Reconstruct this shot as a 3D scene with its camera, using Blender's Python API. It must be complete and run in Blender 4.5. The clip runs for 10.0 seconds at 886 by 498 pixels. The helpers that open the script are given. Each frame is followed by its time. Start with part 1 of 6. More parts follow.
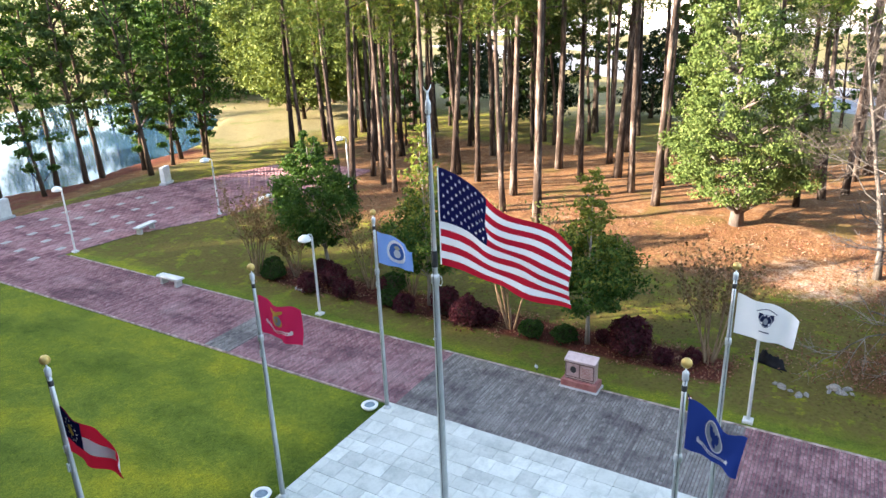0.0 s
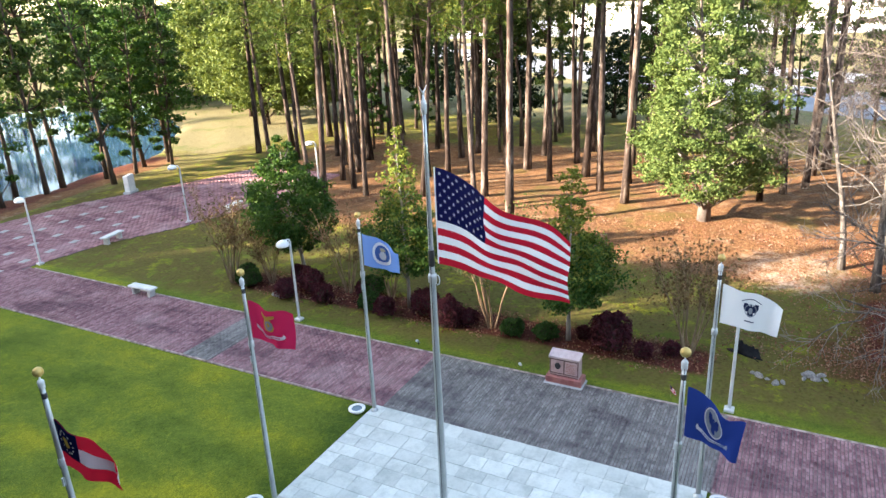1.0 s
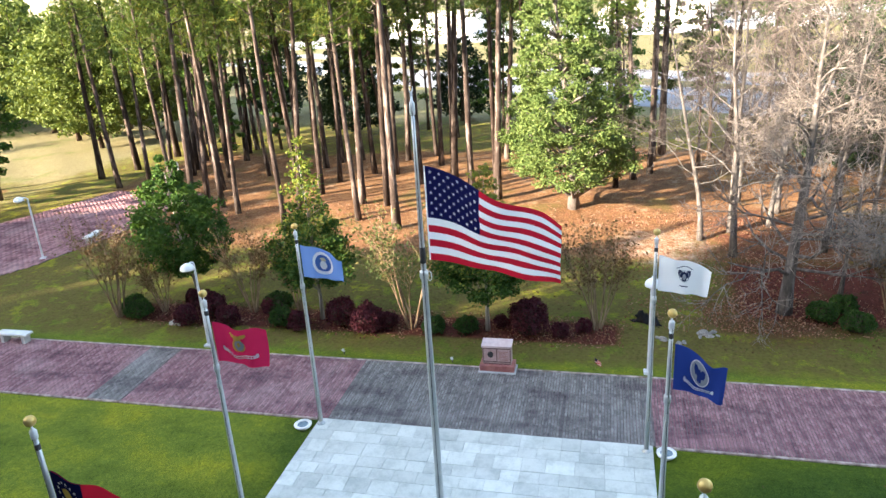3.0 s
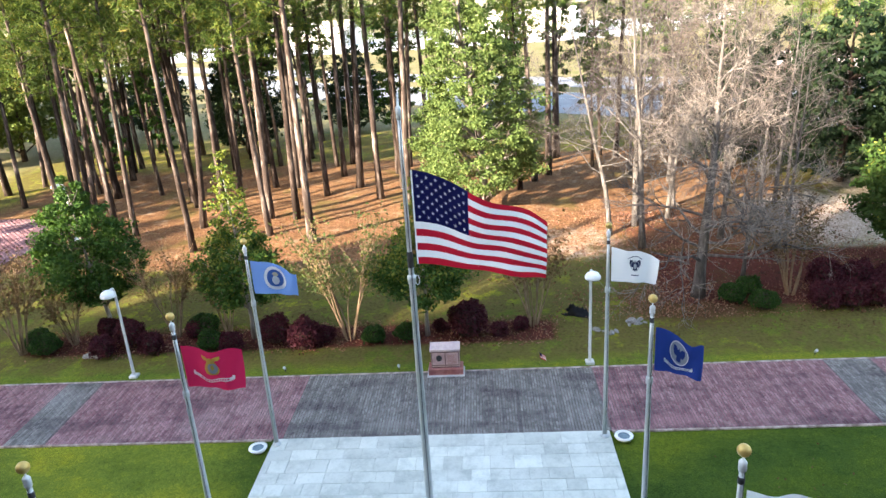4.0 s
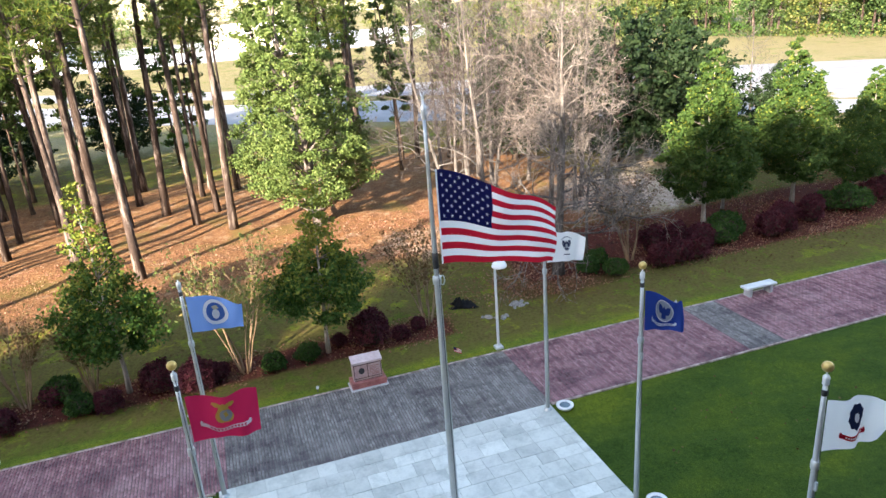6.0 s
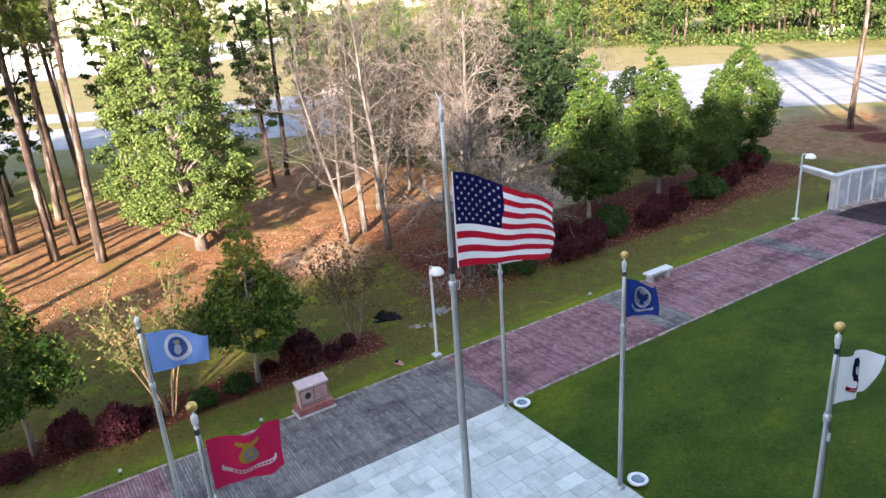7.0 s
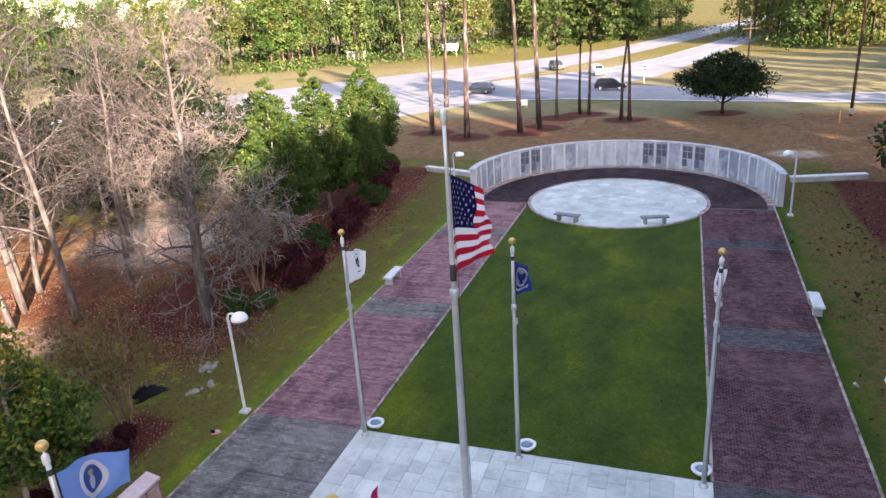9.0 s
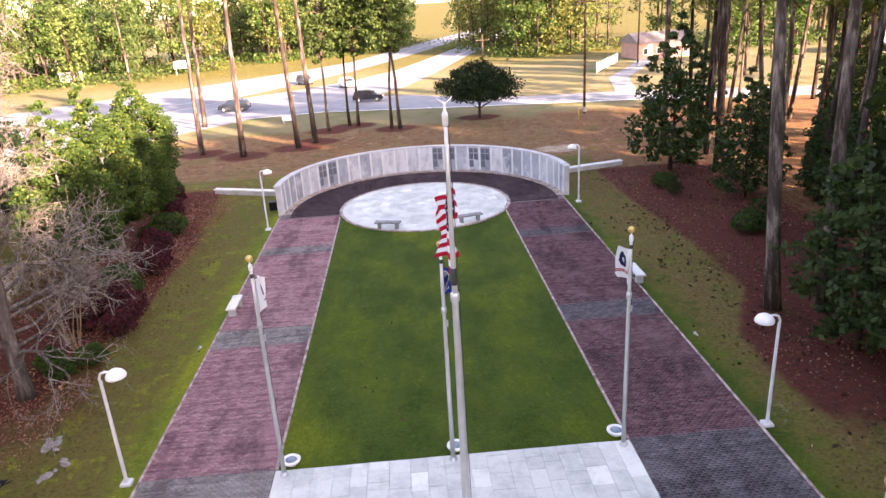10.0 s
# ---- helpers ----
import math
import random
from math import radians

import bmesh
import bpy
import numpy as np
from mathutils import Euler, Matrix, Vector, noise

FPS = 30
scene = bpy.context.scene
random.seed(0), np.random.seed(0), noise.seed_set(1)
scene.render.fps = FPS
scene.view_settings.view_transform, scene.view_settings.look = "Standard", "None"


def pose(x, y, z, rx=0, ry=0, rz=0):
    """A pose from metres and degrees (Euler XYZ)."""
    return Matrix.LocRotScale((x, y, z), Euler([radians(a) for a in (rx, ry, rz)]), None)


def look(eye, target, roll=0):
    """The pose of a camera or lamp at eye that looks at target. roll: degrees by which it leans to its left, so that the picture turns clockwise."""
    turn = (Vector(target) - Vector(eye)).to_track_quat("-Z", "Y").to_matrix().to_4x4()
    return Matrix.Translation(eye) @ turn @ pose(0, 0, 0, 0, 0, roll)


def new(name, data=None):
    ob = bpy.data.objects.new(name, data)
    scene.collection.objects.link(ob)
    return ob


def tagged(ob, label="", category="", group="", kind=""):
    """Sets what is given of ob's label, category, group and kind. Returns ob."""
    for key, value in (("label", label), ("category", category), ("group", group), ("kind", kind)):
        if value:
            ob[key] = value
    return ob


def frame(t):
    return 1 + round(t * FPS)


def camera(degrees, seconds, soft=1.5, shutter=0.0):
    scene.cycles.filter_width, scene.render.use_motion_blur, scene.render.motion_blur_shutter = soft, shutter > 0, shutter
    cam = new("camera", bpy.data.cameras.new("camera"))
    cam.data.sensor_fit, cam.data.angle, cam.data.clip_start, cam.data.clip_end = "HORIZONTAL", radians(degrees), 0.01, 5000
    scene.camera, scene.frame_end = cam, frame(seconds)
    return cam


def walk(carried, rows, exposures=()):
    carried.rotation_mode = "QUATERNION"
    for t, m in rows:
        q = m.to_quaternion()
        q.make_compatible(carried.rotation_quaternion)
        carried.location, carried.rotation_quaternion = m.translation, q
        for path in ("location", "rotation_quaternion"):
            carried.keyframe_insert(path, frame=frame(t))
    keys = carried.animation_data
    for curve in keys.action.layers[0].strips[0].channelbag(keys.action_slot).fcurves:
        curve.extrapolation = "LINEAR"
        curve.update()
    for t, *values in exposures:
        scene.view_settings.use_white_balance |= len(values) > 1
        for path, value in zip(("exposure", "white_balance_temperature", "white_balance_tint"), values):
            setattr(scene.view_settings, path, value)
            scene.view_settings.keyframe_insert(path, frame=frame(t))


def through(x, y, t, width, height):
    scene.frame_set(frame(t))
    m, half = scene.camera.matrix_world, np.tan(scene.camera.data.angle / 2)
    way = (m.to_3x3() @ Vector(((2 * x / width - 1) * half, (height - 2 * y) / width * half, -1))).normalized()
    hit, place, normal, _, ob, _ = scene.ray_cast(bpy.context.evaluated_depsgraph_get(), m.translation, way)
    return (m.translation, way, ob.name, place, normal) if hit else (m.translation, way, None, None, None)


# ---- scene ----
cam = camera(65.5, 10.0)
PATH = [
    (0, (12.108, 7.677, 14.237), (10.506, 6.692, 13.557), -2.2),
    (0.5, (12.358, 7.42, 14.232), (10.733, 6.473, 13.553), -2.4),
    (1, (12.576, 7.086, 14.208), (10.919, 6.192, 13.533), -2.6),
    (1.5, (12.893, 6.591, 14.218), (11.197, 5.773, 13.543), -2.9),
    (2, (13.278, 6.016, 14.232), (11.541, 5.288, 13.559), -3.1),
    (2.5, (13.666, 5.202, 14.229), (11.884, 4.592, 13.557), -3.3),
    (2.7, (13.957, 4.768, 14.248), (12.156, 4.215, 13.575), -3.4),
    (4, (14.743, 1.737, 14.262), (12.861, 1.613, 13.597), -3.7),
    (4.5, (14.905, 0.486, 14.335), (13.02, 0.529, 13.668), -3.8),
    (5, (14.82, -0.973, 14.399), (12.951, -0.751, 13.722), -4.1),
    (6.5, (13.156, -5.979, 14.355), (11.438, -5.21, 13.678), -4.4),
    (7, (12.021, -7.688, 14.343), (10.423, -6.692, 13.668), -4.3),
    (7.5, (10.575, -9.292, 14.354), (9.15, -8.062, 13.679), -4.1),
    (8, (8.883, -10.751, 14.38), (7.674, -9.31, 13.701), -4.0),
    (8.5, (6.812, -12.034, 14.366), (5.865, -10.408, 13.687), -4.0),
    (9, (4.515, -13.034, 14.372), (3.876, -11.265, 13.692), -3.8),
    (9.5, (1.901, -13.493, 14.374), (1.612, -11.635, 13.692), -3.6),
    (10, (-0.809, -13.531, 14.407), (-0.724, -11.654, 13.722), -3.5),
]
walk(cam, [(t, look(eye, target, roll)) for t, eye, target, roll in PATH], [(0, 3.15, 7400, 16), (2.5, 3.15, 7400, 14), (5, 3.06, 7300, 14), (7.5, 2.78, 7300, 22), (9, 2.72, 7600, 30), (10, 3.2, 8700, 40)])


# ---------- light ----------
SUN_ELEV, SUN_AZ = 18.5, 139.0
world = bpy.data.worlds.new("sky")
scene.world = world
world.use_nodes = True
wn = world.node_tree.nodes
sky = wn.new("ShaderNodeTexSky")
sky.sky_type, sky.sun_disc = "NISHITA", False
sky.sun_elevation, sky.sun_rotation = radians(SUN_ELEV), radians(SUN_AZ)
sky.air_density, sky.dust_density = 1.0, 0.9
world.node_tree.links.new(sky.outputs[0], wn["Background"].inputs[0])
wn["Background"].inputs[1].default_value = 0.116
sun = new("sun", bpy.data.lights.new("sun", "SUN"))
sun.data.energy, sun.data.angle, sun.data.color = 4.2, radians(0.8), (1.0, 0.92, 0.80)
ax, el = radians(SUN_AZ), radians(SUN_ELEV)
sun_dir = Vector((math.sin(ax) * math.cos(el), math.cos(ax) * math.cos(el), math.sin(el)))
sun.matrix_world = look(sun_dir * 120, (0, 0, 0))


# ---------- materials ----------
class Mat:
    """A small builder for node materials."""

    def __init__(self, name, rough=0.7, metal=0.0, spec=0.5):
        self.m = bpy.data.materials.new(name)
        self.m.use_nodes = True
        self.t = self.m.node_tree
        self.b = self.t.nodes["Principled BSDF"]
        self.b.inputs["Roughness"].default_value = rough
        self.b.inputs["Metallic"].default_value = metal
        self.b.inputs["Specular IOR Level"].default_value = spec

    def node(self, kind, **props):
        n = self.t.nodes.new(kind)
        for k, v in props.items():
            setattr(n, k, v)
        return n

    def put(self, socket, value):
        if hasattr(value, "is_output"):
            self.t.links.new(value, socket)
        else:
            socket.default_value = value

    def where(self):
        return self.node("ShaderNodeTexCoord").outputs["Object"]

    def place(self):
        return self.node("ShaderNodeNewGeometry").outputs["Position"]

    def noise(self, at, scale, detail=4, rough=0.6, stretch=None):
        if stretch:
            mp = self.node("ShaderNodeMapping")
            mp.inputs["Scale"].default_value = stretch
            self.put(mp.inputs[0], at)
            at = mp.outputs[0]
        n = self.node("ShaderNodeTexNoise")
        self.put(n.inputs["Vector"], at)
        n.inputs["Scale"].default_value, n.inputs["Detail"].default_value, n.inputs["Roughness"].default_value = scale, detail, rough
        return n.outputs[0]

    def ramp(self, fac, *stops):
        r = self.node("ShaderNodeValToRGB")
        e = r.color_ramp.elements
        while len(e) < len(stops):
            e.new(0.5)
        for el_, (p, c) in zip(e, stops):
            el_.position, el_.color = p, (*c, 1)
        self.put(r.inputs[0], fac)
        return r.outputs[0]

    def mix(self, fac, a, b, mode="MIX"):
        n = self.node("ShaderNodeMix", data_type="RGBA", blend_type=mode)
        for s, v in zip((n.inputs[0], n.inputs[6], n.inputs[7]), (fac, a, b)):
            self.put(s, (*v, 1) if isinstance(v, tuple) and len(v) == 3 else v)
        return n.outputs[2]

    def math(self, op, a, b=0.0, c=0.0):
        n = self.node("ShaderNodeMath", operation=op)
        for s, v in zip(n.inputs, (a, b, c)):
            self.put(s, v)
        return n.outputs[0]

    def step(self, v, lo, hi):
        n = self.node("ShaderNodeMapRange", interpolation_type="SMOOTHSTEP")
        self.put(n.inputs[0], v)
        n.inputs[1].default_value, n.inputs[2].default_value = lo, hi
        return n.outputs[0]

    def island(self):
        return self.node("ShaderNodeNewGeometry").outputs["Random Per Island"]

    def chance(self):
        return self.node("ShaderNodeObjectInfo").outputs["Random"]

    def bump(self, height, strength=0.3, dist=0.02):
        n = self.node("ShaderNodeBump")
        n.inputs["Strength"].default_value, n.inputs["Distance"].default_value = strength, dist
        self.put(n.inputs["Height"], height)
        self.t.links.new(n.outputs[0], self.b.inputs["Normal"])

    def colour(self, c):
        self.put(self.b.inputs["Base Color"], (*c, 1) if isinstance(c, tuple) else c)
        return self

    def rough(self, v):
        self.put(self.b.inputs["Roughness"], v)
        return self


def mottled(name, a, b, scale=3.0, rough=0.7, metal=0.0, bump=0.15, fine=40.0, spec=0.4):
    """Two tones with broad stains, fine grain and light relief."""
    k = Mat(name, rough, metal, spec)
    at = k.where()
    big, small = k.noise(at, scale, 5), k.noise(at, fine, 4)
    c = k.mix(k.step(big, 0.3, 0.7), a, b)
    dark = tuple(x * 0.72 for x in a)
    c = k.mix(k.math("MULTIPLY", k.step(small, 0.55, 0.75), 0.6), c, dark)
    k.colour(c)
    k.bump(small, bump, 0.01)
    return k.m


def leafy(name, stops, gloss=0.6, through=0.2):
    """Leaves that differ one by one and let some light through."""
    k = Mat(name, gloss, 0, 0.12)
    big = k.noise(k.place(), 1.1, 4, 0.65)
    stops = [(p, tuple(x * 0.76 for x in c)) for p, c in stops]
    fac = k.math("ADD", k.math("MULTIPLY", k.island(), 0.62), k.math("MULTIPLY", k.step(big, 0.3, 0.7), 0.38))
    c = k.ramp(fac, *stops)
    k.colour(c)
    tr = k.node("ShaderNodeBsdfTranslucent")
    k.put(tr.inputs[0], k.mix(1.0, c, (1.5, 1.45, 0.8), "MULTIPLY"))
    mx = k.node("ShaderNodeMixShader")
    mx.inputs[0].default_value = through
    k.t.links.new(k.b.outputs[0], mx.inputs[1])
    k.t.links.new(tr.outputs[0], mx.inputs[2])
    k.t.links.new(mx.outputs[0], k.t.nodes["Material Output"].inputs[0])
    return k.m


def barky(name, a, b, scale=6.0, odd=0.85):
    k = Mat(name, 0.95, 0, 0.05)
    at = k.where()
    n = k.noise(at, scale, 6, 0.7, (1, 1, 0.18))
    big = k.noise(at, 0.5, 3)
    c = k.ramp(n, (0.3, tuple(x * 0.5 for x in a)), (0.5, a), (0.72, b))
    c = k.mix(k.math("MULTIPLY", k.step(big, 0.4, 0.7), 0.5), c, k.mix(1.0, c, (0.6, 0.62, 0.66), "MULTIPLY"))
    c = k.mix(k.ramp(k.chance(), (0.0, (0.0, 0.0, 0.0)), (0.35, (0.15, 0.15, 0.15)), (1.0, (odd, odd, odd))), c, k.mix(1.0, c, (0.42, 0.38, 0.36), "MULTIPLY"))
    k.colour(c)
    k.bump(n, 0.7, 0.03)
    return k.m


def ground_material():
    """Lawn, pine straw, mulch, dry grass and sand, mixed by the weights stored on the sheet."""
    k = Mat("ground_cover", 0.95, 0, 0.06)
    at = k.place()
    tiny, fine, mid, big = k.noise(at, 34, 3, 0.7), k.noise(at, 7, 5, 0.7), k.noise(at, 1.1, 5), k.noise(at, 0.16, 4)

    def weight(name):
        return k.node("ShaderNodeAttribute", attribute_name=name).outputs["Fac"]

    def mask(name, soft=0.22):
        w = weight(name)
        v = k.math("ADD", w, k.math("MULTIPLY", k.math("SUBTRACT", mid, 0.5), 0.55))
        v = k.math("ADD", v, k.math("MULTIPLY", k.math("SUBTRACT", fine, 0.5), 0.35))
        return k.step(v, 0.5 - soft, 0.5 + soft)

    lawn = k.ramp(tiny, (0.25, (0.013, 0.034, 0.006)), (0.5, (0.046, 0.085, 0.015)), (0.8, (0.118, 0.170, 0.033)))
    lawn = k.mix(k.math("MULTIPLY", k.step(big, 0.48, 0.70), 0.4), lawn, k.mix(1.0, lawn, (1.6, 1.3, 0.75), "MULTIPLY"))
    blade = k.noise(at, 13, 4, 0.75)
    lawn = k.mix(k.math("MULTIPLY", k.step(blade, 0.46, 0.62), 0.55), lawn, k.mix(1.0, lawn, (0.52, 0.55, 0.5), "MULTIPLY"))
    lawn = k.mix(k.math("MULTIPLY", k.step(k.noise(at, 3.2, 4, 0.7), 0.5, 0.68), 0.45), lawn, k.mix(1.0, lawn, (1.5, 1.35, 0.9), "MULTIPLY"))
    lawn = k.mix(k.math("MULTIPLY", k.step(mid, 0.5, 0.75), 0.4), lawn, k.mix(1.0, lawn, (0.6, 0.68, 0.6), "MULTIPLY"))
    tuft = k.noise(at, 5.5, 3, 0.6)
    lawn = k.mix(k.math("MULTIPLY", k.step(tuft, 0.5, 0.66), 0.22), lawn, k.mix(1.0, lawn, (1.5, 1.42, 1.1), "MULTIPLY"))
    lawn = k.mix(k.math("MULTIPLY", k.step(tuft, 0.48, 0.34), 0.22), lawn, k.mix(1.0, lawn, (0.58, 0.64, 0.6), "MULTIPLY"))
    drift = k.noise(at, 0.42, 5, 0.65, (1.0, 0.55, 1.0))
    lawn = k.mix(k.math("MULTIPLY", k.step(drift, 0.46, 0.62), 0.75), lawn, k.mix(1.0, lawn, (1.55, 1.32, 0.95), "MULTIPLY"))
    lawn = k.mix(k.math("MULTIPLY", k.step(drift, 0.5, 0.36), 0.65), lawn, k.mix(1.0, lawn, (0.62, 0.7, 0.7), "MULTIPLY"))
    patch = k.noise(at, 0.13, 4, 0.6, (1.0, 0.45, 1.0))
    lawn = k.mix(k.math("MULTIPLY", k.step(patch, 0.5, 0.64), 0.75), lawn, k.mix(1.0, lawn, (1.7, 1.38, 1.0), "MULTIPLY"))
    lawn = k.mix(k.math("MULTIPLY", k.step(patch, 0.48, 0.34), 0.6), lawn, k.mix(1.0, lawn, (0.66, 0.76, 0.7), "MULTIPLY"))
    # lawn brightened by colour where dappled sun would fall
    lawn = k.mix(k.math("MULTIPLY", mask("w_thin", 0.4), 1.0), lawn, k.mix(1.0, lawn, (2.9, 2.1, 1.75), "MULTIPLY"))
    rough_grass = k.ramp(fine, (0.3, (0.05, 0.044, 0.013)), (0.5, (0.12, 0.10, 0.03)), (0.72, (0.13, 0.135, 0.032)))
    straw = k.ramp(fine, (0.28, (0.078, 0.037, 0.018)), (0.5, (0.192, 0.096, 0.046)), (0.75, (0.35, 0.215, 0.11)))
    straw = k.mix(k.math("MULTIPLY", k.step(tiny, 0.5, 0.72), 0.5), straw, (0.10, 0.042, 0.024))
    straw = k.mix(k.math("MULTIPLY", k.step(mid, 0.48, 0.66), 0.7), straw, (0.105, 0.050, 0.028))
    straw = k.mix(k.math("MULTIPLY", k.step(k.noise(at, 2.6, 6, 0.75, (1.0, 0.5, 1.0)), 0.54, 0.68), 0.6), straw, (0.33, 0.235, 0.15))
    straw = k.mix(k.math("MULTIPLY", k.step(k.noise(at, 0.5, 6, 0.7), 0.56, 0.72), 0.6), straw, (0.40, 0.29, 0.20))
    straw = k.mix(k.math("MULTIPLY", k.step(big, 0.46, 0.36), 0.6), straw, (0.12, 0.10, 0.03))
    mulch = k.ramp(tiny, (0.25, (0.022, 0.007, 0.0055)), (0.5, (0.088, 0.025, 0.018)), (0.8, (0.21, 0.067, 0.047)))
    mulch = k.mix(k.math("MULTIPLY", k.step(fine, 0.5, 0.68), 0.6), mulch, (0.19, 0.066, 0.047))
    mulch = k.mix(k.math("MULTIPLY", k.step(k.noise(at, 2.3, 5, 0.75), 0.52, 0.66), 0.65), mulch, (0.035, 0.018, 0.014))
    mulch = k.mix(k.math("MULTIPLY", k.step(k.noise(at, 0.45, 5, 0.7), 0.54, 0.7), 0.4), mulch, (0.10, 0.088, 0.032))
    mulch = k.mix(k.math("MULTIPLY", k.step(k.noise(at, 1.6, 6, 0.75), 0.6, 0.72), 0.4), mulch, (0.34, 0.22, 0.18))
    dry = k.ramp(fine, (0.28, (0.09, 0.078, 0.038)), (0.5, (0.185, 0.16, 0.083)), (0.75, (0.29, 0.255, 0.145)))
    dry = k.mix(k.step(big, 0.5, 0.72), dry, k.mix(1.0, dry, (0.6, 0.8, 0.5), "MULTIPLY"))
    sand = k.ramp(fine, (0.3, (0.42, 0.30, 0.22)), (0.6, (0.62, 0.52, 0.43)))
    rough_grass = k.mix(k.math("MULTIPLY", k.step(k.noise(at, 0.8, 5, 0.7), 0.5, 0.62), 0.75), rough_grass, lawn)
    rough_grass = k.mix(k.math("MULTIPLY", k.step(k.noise(at, 1.9, 6, 0.75), 0.52, 0.68), 0.6), rough_grass, (0.155, 0.09, 0.045))
    c = k.mix(mask("w_rough"), lawn, rough_grass)
    c = k.mix(mask("w_dry"), c, dry)
    c = k.mix(mask("w_straw"), c, straw)
    c = k.mix(mask("w_sand"), c, sand)
    c = k.mix(mask("w_mulch", 0.26), c, mulch)
    k.colour(c)
    k.bump(k.math("ADD", tiny, k.math("MULTIPLY", fine, 1.5)), 0.6, 0.05)
    return k.m


def brick_material(name, a, b, c_, dusty):
    k = Mat(name, 0.9, 0, 0.12)
    at = k.place()
    tone = k.ramp(k.island(), (0.0, a), (0.5, b), (1.0, c_))
    tone = k.mix(k.math("MULTIPLY", k.step(k.noise(at, 9.0, 2, 0.5), 0.56, 0.7), 0.45), tone, dusty)
    lines = k.noise(at, 1.3, 4, 0.6, (0.25, 3.2, 1))
    stain = k.noise(at, 0.35, 5)
    grit = k.noise(at, 45, 3)
    tone = k.mix(k.math("MULTIPLY", k.step(lines, 0.45, 0.6), 0.7), tone, k.mix(1.0, tone, (0.56, 0.54, 0.57), "MULTIPLY"))
    worn = k.noise(at, 0.8, 6, 0.7, (0.9, 0.3, 1))
    tone = k.mix(k.math("MULTIPLY", k.step(worn, 0.46, 0.64), 0.8), tone, k.mix(1.0, tone, (0.42, 0.38, 0.42), "MULTIPLY"))
    tone = k.mix(k.math("MULTIPLY", k.step(stain, 0.5, 0.75), 0.5), tone, dusty)
    tone = k.mix(k.math("MULTIPLY", k.step(grit, 0.5, 0.8), 0.35), tone, k.mix(1.0, tone, (0.55, 0.55, 0.55), "MULTIPLY"))
    k.colour(tone)
    k.bump(grit, 0.3, 0.006)
    return k.m


def slab_material():
    k = Mat("paving_stone", 0.75, 0, 0.3)
    at = k.place()
    tone = k.ramp(k.chance(), (0.0, (0.49, 0.515, 0.465)), (0.4, (0.555, 0.58, 0.52)), (0.85, (0.61, 0.635, 0.57)), (1.0, (0.73, 0.755, 0.68)))
    stain, grit = k.noise(at, 0.9, 7, 0.75), k.noise(at, 14, 6, 0.75)
    worn = k.noise(at, 0.35, 5, 0.65)
    tone = k.mix(k.math("MULTIPLY", k.step(worn, 0.46, 0.6), 0.3), tone, (0.76, 0.78, 0.72))
    tone = k.mix(k.math("MULTIPLY", k.step(stain, 0.42, 0.66), 0.75), tone, k.mix(1.0, tone, (0.66, 0.69, 0.69), "MULTIPLY"))
    tone = k.mix(k.math("MULTIPLY", k.step(grit, 0.5, 0.7), 0.45), tone, k.mix(1.0, tone, (0.7, 0.7, 0.68), "MULTIPLY"))
    k.colour(tone)
    k.bump(grit, 0.25, 0.008)
    return k.m


def panel_material():
    k = Mat("grey_granite", 0.35, 0, 0.45)
    at = k.place()
    tone = k.ramp(k.chance(), (0.0, (0.25, 0.28, 0.315)), (0.3, (0.36, 0.39, 0.425)), (0.75, (0.47, 0.50, 0.525)), (1.0, (0.62, 0.64, 0.65)))
    run = k.noise(at, 1.7, 5, 0.7, (1, 1, 0.45))
    tone = k.mix(k.math("MULTIPLY", k.step(run, 0.44, 0.62), 0.75), tone, k.mix(1.0, tone, (0.5, 0.53, 0.58), "MULTIPLY"))
    wash = k.noise(at, 0.6, 6, 0.7)
    tone = k.mix(k.math("MULTIPLY", k.step(wash, 0.5, 0.64), 0.6), tone, (0.68, 0.70, 0.70))
    k.rough(k.ramp(run, (0.35, (0.12, 0.12, 0.12)), (0.7, (0.4, 0.4, 0.4))))
    grit = k.noise(at, 40, 3)
    k.colour(k.mix(k.math("MULTIPLY", k.step(grit, 0.5, 0.7), 0.25), tone, (0.7, 0.7, 0.7)))
    return k.m


def cloth(name, c):
    k = Mat(name, 0.85, 0, 0.08)
    n = k.noise(k.where(), 60, 2)
    tone = k.mix(k.math("MULTIPLY", n, 0.25), c, tuple(x * 0.75 for x in c))
    k.colour(tone)
    tr = k.node("ShaderNodeBsdfTranslucent")
    k.put(tr.inputs[0], tone)
    mx = k.node("ShaderNodeMixShader")
    mx.inputs[0].default_value = 0.42
    k.t.links.new(k.b.outputs[0], mx.inputs[1])
    k.t.links.new(tr.outputs[0], mx.inputs[2])
    k.t.links.new(mx.outputs[0], k.t.nodes["Material Output"].inputs[0])
    return k.m


def water_material():
    k = Mat("pond_water", 0.06, 0, 0.28)
    k.colour((0.03, 0.08, 0.13))
    k.bump(k.noise(k.place(), 2.2, 3), 0.04, 0.03)
    return k.m


